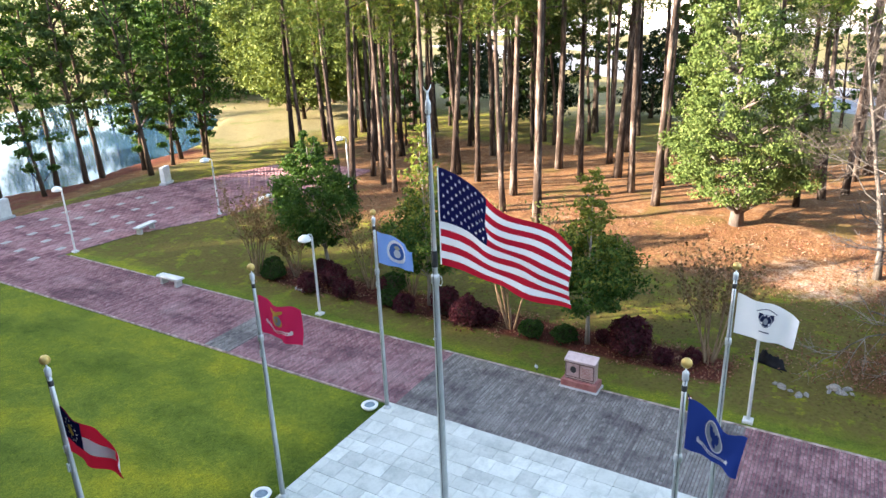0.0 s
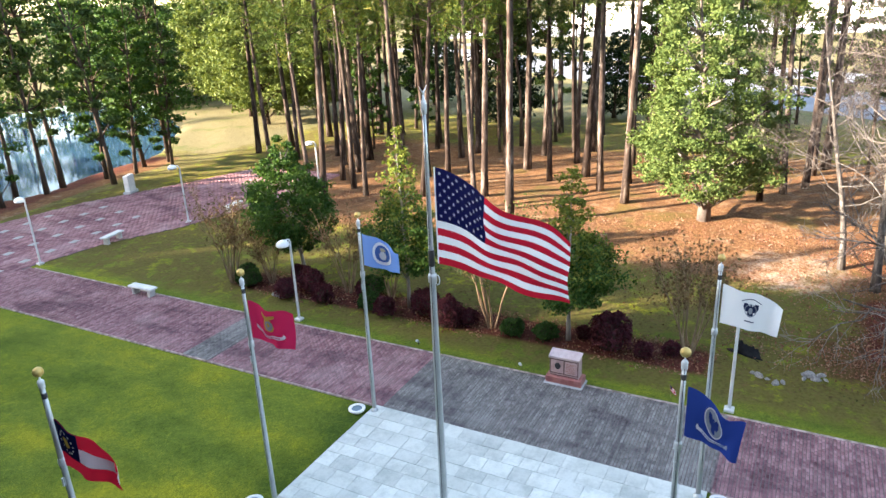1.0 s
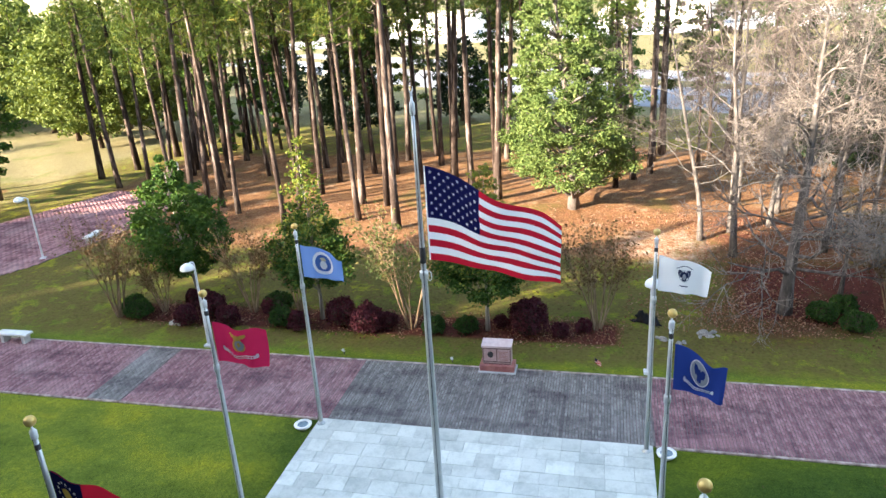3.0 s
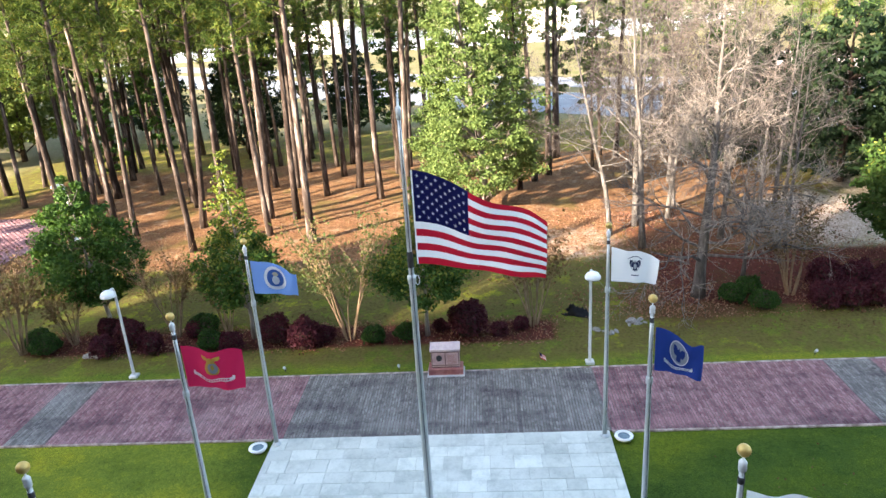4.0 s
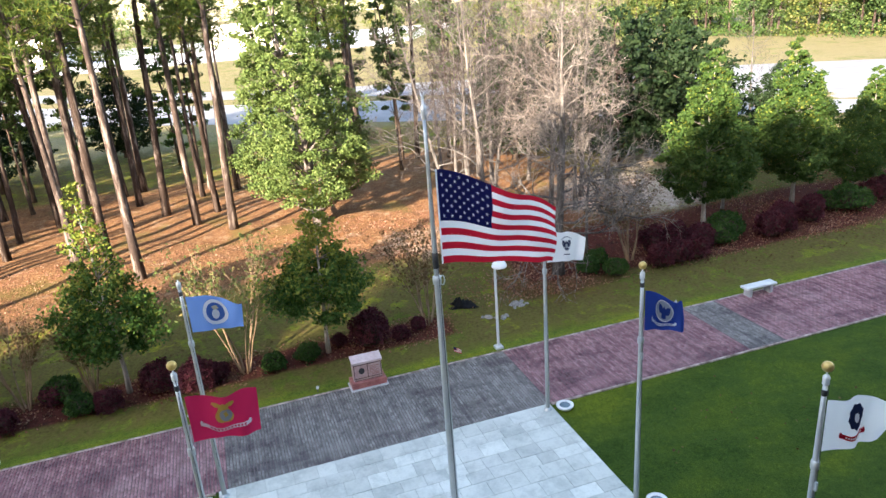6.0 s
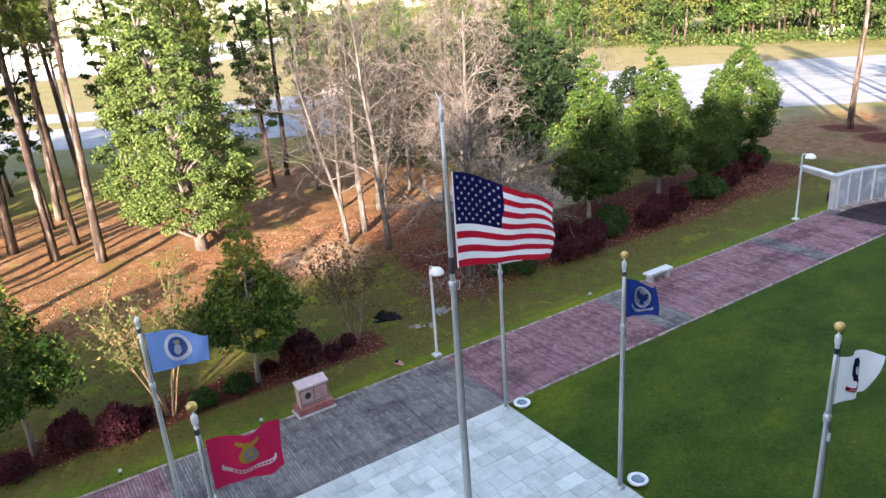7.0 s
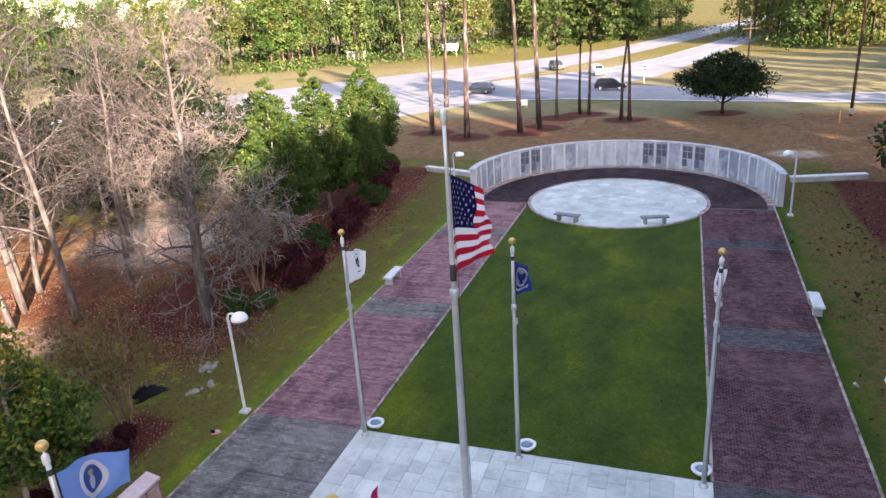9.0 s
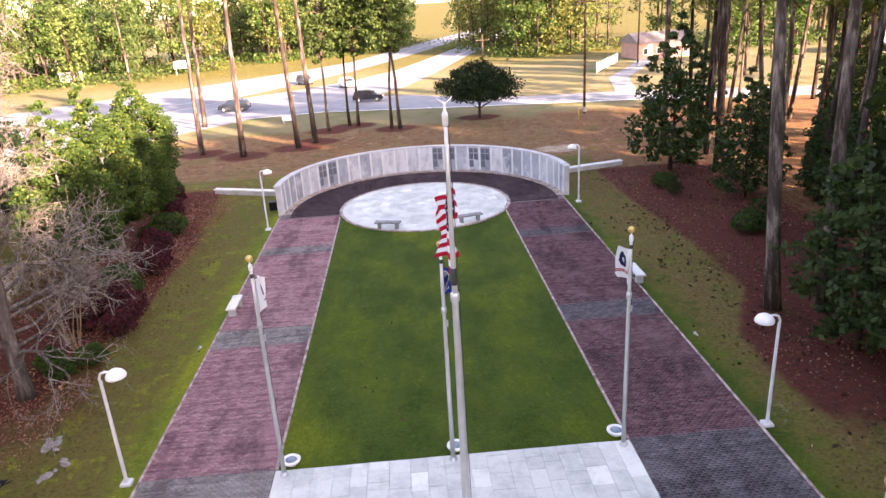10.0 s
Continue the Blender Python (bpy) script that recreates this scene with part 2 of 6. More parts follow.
M = dict(
    ground=ground_material(),
    brick_red=brick_material("red_brick", (0.262, 0.125, 0.137), (0.34, 0.178, 0.188), (0.43, 0.245, 0.25), (0.49, 0.345, 0.33)),
    # red brick again, its tones darkened for the shade of the right-hand wood
    brick_red_shade=brick_material("stained_red_brick", (0.085, 0.036, 0.043), (0.125, 0.057, 0.065), (0.20, 0.10, 0.108), (0.28, 0.17, 0.17)),
    brick_grey=brick_material("grey_brick", (0.178, 0.172, 0.158), (0.238, 0.23, 0.21), (0.305, 0.295, 0.268), (0.35, 0.335, 0.31)),
    brick_dark=brick_material("dark_brick", (0.038, 0.023, 0.027), (0.058, 0.037, 0.041), (0.09, 0.06, 0.064), (0.13, 0.095, 0.095)),
    bed=mottled("mortar_bed", (0.09, 0.07, 0.07), (0.2, 0.16, 0.155), 2.0, 0.95),
    slab=slab_material(),
    joint=mottled("slab_joint", (0.31, 0.325, 0.295), (0.47, 0.48, 0.44), 2.0, 0.95),
    kerb=mottled("kerb_concrete", (0.17, 0.12, 0.095), (0.55, 0.44, 0.385), 2.4, 0.9, 0, 0.3, 14),
    concrete=mottled("pale_concrete", (0.55, 0.58, 0.56), (0.72, 0.74, 0.71), 2.0, 0.85),
    wall_stone=mottled("wall_concrete", (0.38, 0.385, 0.39), (0.54, 0.545, 0.54), 1.2, 0.85),
    # bench stone with the shade on the disc's benches mixed into its grey
    shaded_stone=mottled("dark_bench_stone", (0.15, 0.16, 0.16), (0.27, 0.28, 0.275), 3.0, 0.7, 0, 0.2, 45),
    panel=panel_material(),
    panel_dark=mottled("dark_granite", (0.085, 0.095, 0.115), (0.16, 0.175, 0.20), 1.2, 0.3, 0, 0.05, 60),
    asphalt=mottled("road_asphalt", (0.16, 0.172, 0.19), (0.22, 0.232, 0.25), 0.25, 0.9, 0, 0.2, 18),
    paint=mottled("white_line_paint", (0.62, 0.62, 0.6), (0.75, 0.75, 0.72), 2.0, 0.8),
    metal=mottled("brushed_aluminium", (0.44, 0.47, 0.465), (0.56, 0.58, 0.575), 1.5, 0.38, 0.4, 0.05, 80),
    lamp_metal=mottled("painted_lamp_metal", (0.58, 0.60, 0.60), (0.70, 0.72, 0.72), 2.0, 0.45, 0.2, 0.05),
    gold=mottled("gold_ball", (0.56, 0.37, 0.11), (0.68, 0.48, 0.18), 8.0, 0.42, 0.6, 0.05),
    dark=mottled("dark_rubber", (0.02, 0.02, 0.022), (0.04, 0.04, 0.042), 6.0, 0.6),
    granite_pink=mottled("pink_granite", (0.27, 0.09, 0.082), (0.38, 0.155, 0.14), 5.0, 0.5, 0, 0.1, 50),
    granite_dark=mottled("dark_rose_granite", (0.075, 0.035, 0.033), (0.12, 0.06, 0.055), 5.0, 0.5, 0, 0.1, 50),
    granite_face=mottled("rose_granite_panel", (0.44, 0.29, 0.275), (0.56, 0.40, 0.385), 4.0, 0.35, 0, 0.05, 60),
    granite_cap=mottled("pale_granite", (0.50, 0.38, 0.365), (0.62, 0.50, 0.48), 4.0, 0.5, 0, 0.05, 50),
    rock=mottled("pale_rock", (0.15, 0.145, 0.14), (0.36, 0.345, 0.33), 6.0, 0.9, 0, 0.5, 20),
    lens=mottled("lamp_lens", (0.10, 0.16, 0.20), (0.20, 0.28, 0.32), 5.0, 0.12),
    yellow_paint=mottled("yellow_paint", (0.55, 0.36, 0.03), (0.65, 0.45, 0.06), 4.0, 0.5),
    white=mottled("white_enamel", (0.72, 0.73, 0.72), (0.82, 0.83, 0.82), 2.0, 0.4),
    pine_bark=barky("pine_bark", (0.07, 0.052, 0.044), (0.38, 0.312, 0.27), 2.6, 1.0),
    grey_bark=barky("grey_bark", (0.17, 0.145, 0.13), (0.33, 0.29, 0.265)),
    young_bark=barky("pale_young_bark", (0.36, 0.33, 0.29), (0.55, 0.52, 0.47)),
    pale_twig=barky("pale_twig_bark", (0.24, 0.205, 0.18), (0.46, 0.41, 0.37)),
    twig_bark=barky("twig_bark", (0.085, 0.072, 0.067), (0.22, 0.194, 0.182)),
    pale_bark=barky("pale_smooth_bark", (0.12, 0.108, 0.10), (0.29, 0.265, 0.245), 6.0, 0.2),
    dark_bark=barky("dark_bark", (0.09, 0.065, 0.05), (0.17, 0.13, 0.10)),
    tan_bark=barky("smooth_tan_bark", (0.30, 0.205, 0.13), (0.46, 0.34, 0.23), 6.0, 0.4),
    needles=leafy("pine_needles", ((0.0, (0.028, 0.062, 0.014)), (0.5, (0.075, 0.13, 0.025)), (0.8, (0.17, 0.2, 0.04)), (1.0, (0.40, 0.27, 0.05)))),
    needles_dark=leafy("dark_pine_needles", ((0.0, (0.03, 0.06, 0.018)), (0.6, (0.07, 0.12, 0.034)), (1.0, (0.13, 0.18, 0.05)))),
    oak_leaf=leafy("oak_leaves", ((0.0, (0.05, 0.095, 0.026)), (0.5, (0.115, 0.175, 0.05)), (1.0, (0.21, 0.27, 0.085)))),
    tree_leaf=leafy("ornamental_leaves", ((0.0, (0.022, 0.06, 0.013)), (0.6, (0.055, 0.125, 0.024)), (1.0, (0.12, 0.20, 0.04)))),
    yellow_leaf=leafy("yellowing_leaves", ((0.0, (0.10, 0.15, 0.027)), (0.6, (0.20, 0.235, 0.04)), (1.0, (0.33, 0.315, 0.07)))),
    holly_leaf=leafy("holly_leaves", ((0.0, (0.032, 0.072, 0.017)), (0.55, (0.056, 0.112, 0.026)), (0.85, (0.078, 0.128, 0.03)), (1.0, (0.16, 0.155, 0.035)))),
    edge_leaf=leafy("shade_evergreen_leaves", ((0.0, (0.018, 0.042, 0.016)), (0.6, (0.04, 0.078, 0.026)), (1.0, (0.085, 0.13, 0.038)))),
    dark_leaf=leafy("dark_evergreen_leaves", ((0.0, (0.011, 0.026, 0.011)), (0.6, (0.022, 0.044, 0.017)), (1.0, (0.045, 0.072, 0.026)))),
    bank_leaf=leafy("sunlit_bank_leaves", ((0.0, (0.05, 0.085, 0.02)), (0.5, (0.125, 0.175, 0.042)), (1.0, (0.26, 0.30, 0.095))), 0.6, 0.2),
    far_leaf=leafy("distant_leaves", ((0.0, (0.05, 0.07, 0.018)), (0.5, (0.12, 0.145, 0.038)), (1.0, (0.24, 0.22, 0.07)))),
    red_leaf=leafy("burgundy_leaves", ((0.0, (0.045, 0.011, 0.017)), (0.6, (0.10, 0.022, 0.035)), (1.0, (0.19, 0.055, 0.062)))),
    box_leaf=leafy("boxwood_leaves", ((0.0, (0.015, 0.042, 0.012)), (0.6, (0.042, 0.10, 0.022)), (1.0, (0.10, 0.18, 0.04)))),
    litter_leaf=leafy("dry_fallen_leaves", ((0.0, (0.17, 0.06, 0.04)), (0.5, (0.33, 0.155, 0.105)), (1.0, (0.48, 0.32, 0.235)))),
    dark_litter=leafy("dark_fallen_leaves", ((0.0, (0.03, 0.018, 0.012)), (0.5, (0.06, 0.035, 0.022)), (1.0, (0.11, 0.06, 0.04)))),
    # grey brick darkened likewise, tree shade put into the right-hand walk's colour
    brick_grey_shade=brick_material("dark_grey_brick", (0.07, 0.068, 0.074), (0.10, 0.095, 0.10), (0.15, 0.14, 0.145), (0.2, 0.185, 0.185)),
    black=mottled("black_plastic", (0.008, 0.008, 0.009), (0.016, 0.016, 0.018), 6.0, 0.85, 0, 0.2, 30, 0.15),
    crape_leaf=leafy("fading_green_crape_leaves", ((0.0, (0.05, 0.085, 0.025)), (0.6, (0.11, 0.14, 0.045)), (1.0, (0.25, 0.15, 0.06)))),
    rust_leaf=leafy("faded_crape_leaves", ((0.0, (0.10, 0.06, 0.03)), (0.5, (0.17, 0.10, 0.05)), (1.0, (0.11, 0.13, 0.045)))),
    car_black=mottled("black_car_paint", (0.012, 0.014, 0.018), (0.02, 0.023, 0.028), 1.0, 0.18, 0.0, 0.0),
    car_grey=mottled("grey_car_paint", (0.10, 0.115, 0.12), (0.14, 0.155, 0.16), 1.0, 0.25, 0.4, 0.0),
    car_white=mottled("white_car_paint", (0.70, 0.70, 0.69), (0.76, 0.76, 0.75), 1.0, 0.25, 0.0, 0.0),
    glass=mottled("dark_window_glass", (0.02, 0.024, 0.028), (0.035, 0.04, 0.045), 1.0, 0.06, 0.0, 0.0),
    red_lamp=mottled("red_tail_lamp", (0.35, 0.02, 0.02), (0.4, 0.03, 0.03), 3.0, 0.2),
    plaster=mottled("pale_wall_plaster", (0.62, 0.58, 0.52), (0.76, 0.73, 0.68), 0.6, 0.9),
    house=mottled("pink_brick_house", (0.42, 0.22, 0.18), (0.52, 0.30, 0.25), 1.0, 0.9),
    roof=mottled("roof_shingle", (0.16, 0.13, 0.12), (0.24, 0.20, 0.18), 1.0, 0.9),
    flag_red=cloth("flag_red", (0.55, 0.015, 0.035)), flag_white=cloth("flag_white", (0.88, 0.88, 0.87)),
    flag_blue=cloth("flag_blue", (0.009, 0.010, 0.060)), flag_crimson=cloth("flag_crimson", (0.58, 0.022, 0.085)),
    flag_sky=cloth("flag_sky_blue", (0.17, 0.32, 0.68)), flag_navy=cloth("flag_navy_blue", (0.018, 0.045, 0.22)),
    flag_gold=cloth("flag_gold", (0.62, 0.44, 0.09)), flag_grey=cloth("flag_grey", (0.36, 0.40, 0.44)),
    flag_cream=cloth("flag_cream", (0.66, 0.60, 0.42)), flag_blue_mid=cloth("flag_mid_blue", (0.06, 0.16, 0.45)),
    flag_ink=cloth("flag_ink", (0.025, 0.035, 0.09)),
    water=water_material(),
)


# ---------- mesh helpers ----------
class MB:
    """Collects vertices and faces of one mesh."""

    def __init__(self):
        self.v, self.f = [], []

    def add(self, verts, faces):
        n = len(self.v)
        self.v.extend(verts)
        self.f.extend([tuple(i + n for i in f) for f in faces])
        return self

    def box(self, x0, x1, y0, y1, z0, z1, m=None, bevel=0.0):
        if bevel:
            b = bevel
            ring = lambda d, z: [(x0 + d, y0 + d, z), (x1 - d, y0 + d, z), (x1 - d, y1 - d, z), (x0 + d, y1 - d, z)]
            vs = ring(0, z0) + ring(0, z1 - b) + ring(b, z1)
            fs = [(3, 2, 1, 0), (8, 9, 10, 11)]
            for k in (0, 4):
                fs += [(k + i, k + (i + 1) % 4, k + 4 + (i + 1) % 4, k + 4 + i) for i in range(4)]
        else:
            vs = [(x, y, z) for z in (z0, z1) for x, y in ((x0, y0), (x1, y0), (x1, y1), (x0, y1))]
            fs = [(3, 2, 1, 0), (4, 5, 6, 7)] + [(i, (i + 1) % 4, 4 + (i + 1) % 4, 4 + i) for i in range(4)]
        if m is not None:
            vs = [tuple(m @ Vector(v)) for v in vs]
        return self.add(vs, fs)

    def tube(self, pts, radii, sides=8, cap=True):
        pts = [Vector(p) for p in pts]
        vs, fs = [], []
        for i, p in enumerate(pts):
            d = (pts[min(i + 1, len(pts) - 1)] - pts[max(i - 1, 0)]).normalized()
            u = d.cross(Vector((0, 1, 0)) if abs(d.y) < 0.8 else Vector((1, 0, 0))).normalized()
            w = d.cross(u)
            for k in range(sides):
                a = 2 * math.pi * k / sides
                vs.append(tuple(p + (u * math.cos(a) + w * math.sin(a)) * radii[i]))
        for i in range(len(pts) - 1):
            for k in range(sides):
                a, b = i * sides + k, i * sides + (k + 1) % sides
                fs.append((a, b, b + sides, a + sides))
        if cap:
            fs.append(tuple(range(sides))[::-1])
            fs.append(tuple((len(pts) - 1) * sides + k for k in range(sides)))
        return self.add(vs, fs)

    def lathe(self, prof, sides=20, at=(0, 0, 0)):
        """prof: (radius, z) from below to above."""
        vs = [(at[0] + r * math.cos(2 * math.pi * k / sides), at[1] + r * math.sin(2 * math.pi * k / sides), at[2] + z) for r, z in prof for k in range(sides)]
        fs = [(i * sides + k, i * sides + (k + 1) % sides, (i + 1) * sides + (k + 1) % sides, (i + 1) * sides + k) for i in range(len(prof) - 1) for k in range(sides)]
        fs += [tuple(range(sides))[::-1], tuple((len(prof) - 1) * sides + k for k in range(sides))]
        return self.add(vs, fs)

    def prism(self, outline, z0, z1):
        n = len(outline)
        vs = [(x, y, z0) for x, y in outline] + [(x, y, z1) for x, y in outline]
        fs = [tuple(range(n))[::-1], tuple(range(n, 2 * n))] + [(i, (i + 1) % n, n + (i + 1) % n, n + i) for i in range(n)]
        return self.add(vs, fs)

    def mesh(self, name, mat, smooth=False):
        me = bpy.data.meshes.new(name)
        me.from_pydata(self.v, [], self.f)
        me.materials.append(M[mat])
        if smooth:
            me.polygons.foreach_set("use_smooth", [True] * len(me.polygons))
        me.update()
        return me


def thing(name, label, category, m=None, group="", kind=""):
    ob = new(name)
    ob.empty_display_size = 0.2
    if m is not None:
        ob.matrix_basis = m
    return tagged(ob, label, category, group, kind)


def part(name, mb, mat, parent=None, label="", smooth=False):
    """One mesh object under a thing or a part."""
    me = mb if isinstance(mb, bpy.types.Mesh) else mb.mesh(name, mat, smooth)
    ob = new(name, me)
    ob.parent = parent
    return tagged(ob, label)


def structure(name, mb, mat, label, category, smooth=False):
    ob = part(name, mb, mat, None, "", smooth)
    return tagged(ob, label, category, "", "structure")


def leaf_mesh(name, centres, size, mat, rng, stretch=1.7, flat=0.0, droop=0.0):
    """Rhombic leaves at the centres, each an island of its own."""
    c = np.asarray(centres, float)
    n = len(c)
    a = rng.normal(size=(n, 3))
    a[:, 2] -= droop
    a /= np.linalg.norm(a, axis=1)[:, None]
    b = rng.normal(size=(n, 3))
    b[:, 2] *= 1 - flat
    b -= a * (a * b).sum(1)[:, None]
    b /= np.linalg.norm(b, axis=1)[:, None]
    s = (size * rng.uniform(0.6, 1.35, n))[:, None]
    lift = np.cross(a, b) * s * 0.18
    v = np.stack([c - a * s * stretch * 0.5, c + b * s * 0.5 + lift, c + a * s * stretch * 0.5, c - b * s * 0.5 + lift], 1).reshape(-1, 3)
    idx = np.arange(4 * n).reshape(n, 4)
    tri = np.concatenate([idx[:, [0, 1, 2]], idx[:, [0, 2, 3]]], 1).reshape(-1, 3)
    return tri_mesh(name, v, tri, mat)


def tri_mesh(name, v, tri, mat):
    me = bpy.data.meshes.new(name)
    me.vertices.add(len(v))
    me.vertices.foreach_set("co", np.asarray(v, np.float32).ravel())
    me.loops.add(tri.size)
    me.loops.foreach_set("vertex_index", np.asarray(tri, np.int32).ravel())
    me.polygons.add(len(tri))
    me.polygons.foreach_set("loop_start", np.arange(0, tri.size, 3, dtype=np.int32))
    me.update(calc_edges=True)
    if mat:
        me.materials.append(M[mat])
    return me


def raw(me):
    """Vertices and triangles of a mesh, which is then removed."""
    v = np.empty(len(me.vertices) * 3, np.float32)
    me.vertices.foreach_get("co", v)
    me.calc_loop_triangles()
    t = np.empty(len(me.loop_triangles) * 3, np.int32)
    me.loop_triangles.foreach_get("vertices", t)
    mat = me.materials[0]
    bpy.data.meshes.remove(me)
    return v.reshape(-1, 3), t.reshape(-1, 3), mat


def joined(name, *meshes):
    """One mesh out of several, each keeping its material."""
    vs, ts, idx, mats, n = [], [], [], [], 0
    for me in meshes:
        v, t, mat = raw(me)
        if len(t) == 0:
            continue
        if mat not in mats:
            mats.append(mat)
        vs.append(v)
        ts.append(t + n)
        idx.append(np.full(len(t), mats.index(mat), np.int32))
        n += len(v)
    me = tri_mesh(name, np.concatenate(vs), np.concatenate(ts), None)
    for mat in mats:
        me.materials.append(mat)
    me.polygons.foreach_set("material_index", np.concatenate(idx))
    me.update()
    return me


def needle_mesh(name, centres, length, mat, rng, k=9, up=0.35, thick=0.06):
    """Tufts of thin needles round the centres."""
    c = np.repeat(np.asarray(centres, float), k, 0)
    n = len(c)
    d = rng.normal(size=(n, 3))
    d[:, 2] += up
    d /= np.linalg.norm(d, axis=1)[:, None]
    w = np.cross(d, rng.normal(size=(n, 3)))
    w /= np.linalg.norm(w, axis=1)[:, None]
    ln = (length * rng.uniform(0.6, 1.2, n))[:, None]
    v = np.stack([c - w * ln * thick, c + d * ln, c + w * ln * thick], 1).reshape(-1, 3)
    return tri_mesh(name, v, np.arange(3 * n).reshape(n, 3), mat)


def wander(rng, start, way, length, n, bend=0.15, rise=0.0):
    """A slightly crooked line of n + 1 points."""
    p, d = Vector(start), Vector(way).normalized()
    out = [p.copy()]
    for _ in range(n):
        d = (d + Vector(rng.normal(size=3)) * bend + Vector((0, 0, rise))).normalized()
        p = p + d * (length / n)
        out.append(p.copy())
    return out


def smooth_step(v, lo, hi):
    q = np.clip((v - lo) / (hi - lo), 0, 1)
    return q * q * (3 - 2 * q)


# ---------- trees ----------
def pine_model(seed, height, crown_from, trunk_r=0.2, mat="needles", clumps=46, reach=2.9, bark="pine_bark", k=13, tuft=0.46, fill=4):
    """Meshes of a tall bare-stemmed pine: trunk, branches, needles."""
    rng = np.random.default_rng(seed)
    t = wander(rng, (0, 0, -0.2), (rng.normal() * 0.02, rng.normal() * 0.02, 1), height, 9, 0.014)
    rad = [trunk_r * 1.12 * (1.25 if i == 0 else 1) * (1 - 0.74 * i / 9) for i in range(10)]
    trunk, limbs, tufts = MB().tube(t, rad, 8), MB(), []
    for i in range(clumps):
        f = crown_from + (0.99 - crown_from) * (i / clumps) ** 0.85
        s = min(int(f * 9), 8)
        base = t[s].lerp(t[s + 1], f * 9 - s)
        ln = reach * (1 - 0.62 * (f - crown_from) / (1 - crown_from)) * rng.uniform(0.45, 1.1)
        ang = i * 2.4 + rng.normal() * 0.4
        line = wander(rng, base, (math.cos(ang), math.sin(ang), 0.25 + 0.35 * f), ln, 4, 0.16, 0.04)
        limbs.tube(line, [0.05, 0.04, 0.03, 0.02, 0.012], 4, False)
        for q in (2, 3, 4):
            for _ in range(fill + (q == 4) * fill):
                tufts.append(tuple(line[q] + Vector(rng.normal(size=3)) * (0.24 + 0.05 * q)))
    return (trunk.mesh("trunk", bark, True), joined("crown", limbs.mesh("limbs", bark), needle_mesh("needles", tufts, tuft, mat, rng, k, 0.35, 0.055 if k > 5 else 0.11)))


def broadleaf_model(seed, height, profile, n_leaves, size, mat, bark, trunk_r=0.16, clumps=120, mix=None, tight=0.17, limbs_n=22):
    """Meshes of a leafy tree: trunk and a crown of limbs and leaf clumps with gaps.
    profile: (height, radius) pairs of the crown's outline from below to above."""
    rng = np.random.default_rng(seed)
    top = height * 0.93
    t = wander(rng, (0, 0, -0.15), (0, 0, 1), top, 7, 0.04)
    trunk = MB().tube(t, [trunk_r * (1.35 if i == 0 else 1) * (1 - 0.88 * i / 7) for i in range(8)], 8)
    limbs, spots = MB(), []
    hs, rs = [p[0] for p in profile], [p[1] for p in profile]
    widest = max(rs)
    # more clumps where the crown is wide
    grid = np.linspace(hs[0], hs[-1], 200)
    share = np.cumsum(np.interp(grid, hs, rs) ** 1.4 + 0.05 * widest)
    share /= share[-1]
    for i in range(clumps):
        z = float(np.interp((i + rng.uniform()) / clumps, share, grid))
        edge_r = float(np.interp(z, hs, rs))
        ang = i * 2.399 + rng.normal() * 0.35
        bulge = 1 + 0.16 * math.sin(3 * ang + seed) + 0.10 * math.sin(5 * ang + z)
        r = edge_r * bulge * rng.uniform(0.2, 1.0) ** 0.45
        k = min(int(max(0, z - 0.45 * r) / top * 7), 6)
        base = t[k].lerp(t[k + 1], 0.4)
        axis_p = t[min(7, int(z / top * 7))]
        end = Vector((axis_p.x + r * math.cos(ang), axis_p.y + r * math.sin(ang), z))
        if i % max(1, clumps // limbs_n) == 0:
            mid = base.lerp(end, 0.5) + Vector(rng.normal(size=3)) * 0.12
            limbs.tube([base, mid, end], [trunk_r * 0.38, trunk_r * 0.2, 0.012], 5, False)
        spots.append((end, tight * (0.45 * widest + 0.55 * edge_r) * rng.uniform(0.65, 1.25)))
    per = n_leaves // clumps
    def clump(c):
        d = rng.normal(size=(per, 3))
        d *= np.minimum(1, 2.1 / np.linalg.norm(d, axis=1))[:, None]
        return d * (c, c, c * 0.55)

    pts = np.concatenate([np.array(s)[None, :] + clump(c) for s, c in spots])
    pts[:, 2] = np.maximum(pts[:, 2], hs[0] * 0.8)
    pieces = [limbs.mesh("limbs", bark)]
    if mix:
        if len(mix) > 3:
            f = np.clip((pts[:, 2] - hs[0]) / (height - hs[0]), 0, 1)
            pts = pts[rng.uniform(size=len(pts)) > mix[3] * smooth_step(f, 0.3, 0.6)]
        high = rng.uniform(size=len(pts)) < mix[1] * np.clip((pts[:, 2] - hs[0]) / (height - hs[0]), 0, 1) ** mix[2]
        pieces += [leaf_mesh("foliage", pts[~high], size, mat, rng), leaf_mesh("turning", pts[high], size, mix[0], rng)]
    else:
        pieces.append(leaf_mesh("foliage", pts, size, mat, rng))
    return trunk.mesh("trunk", bark, True), joined("crown", *pieces)


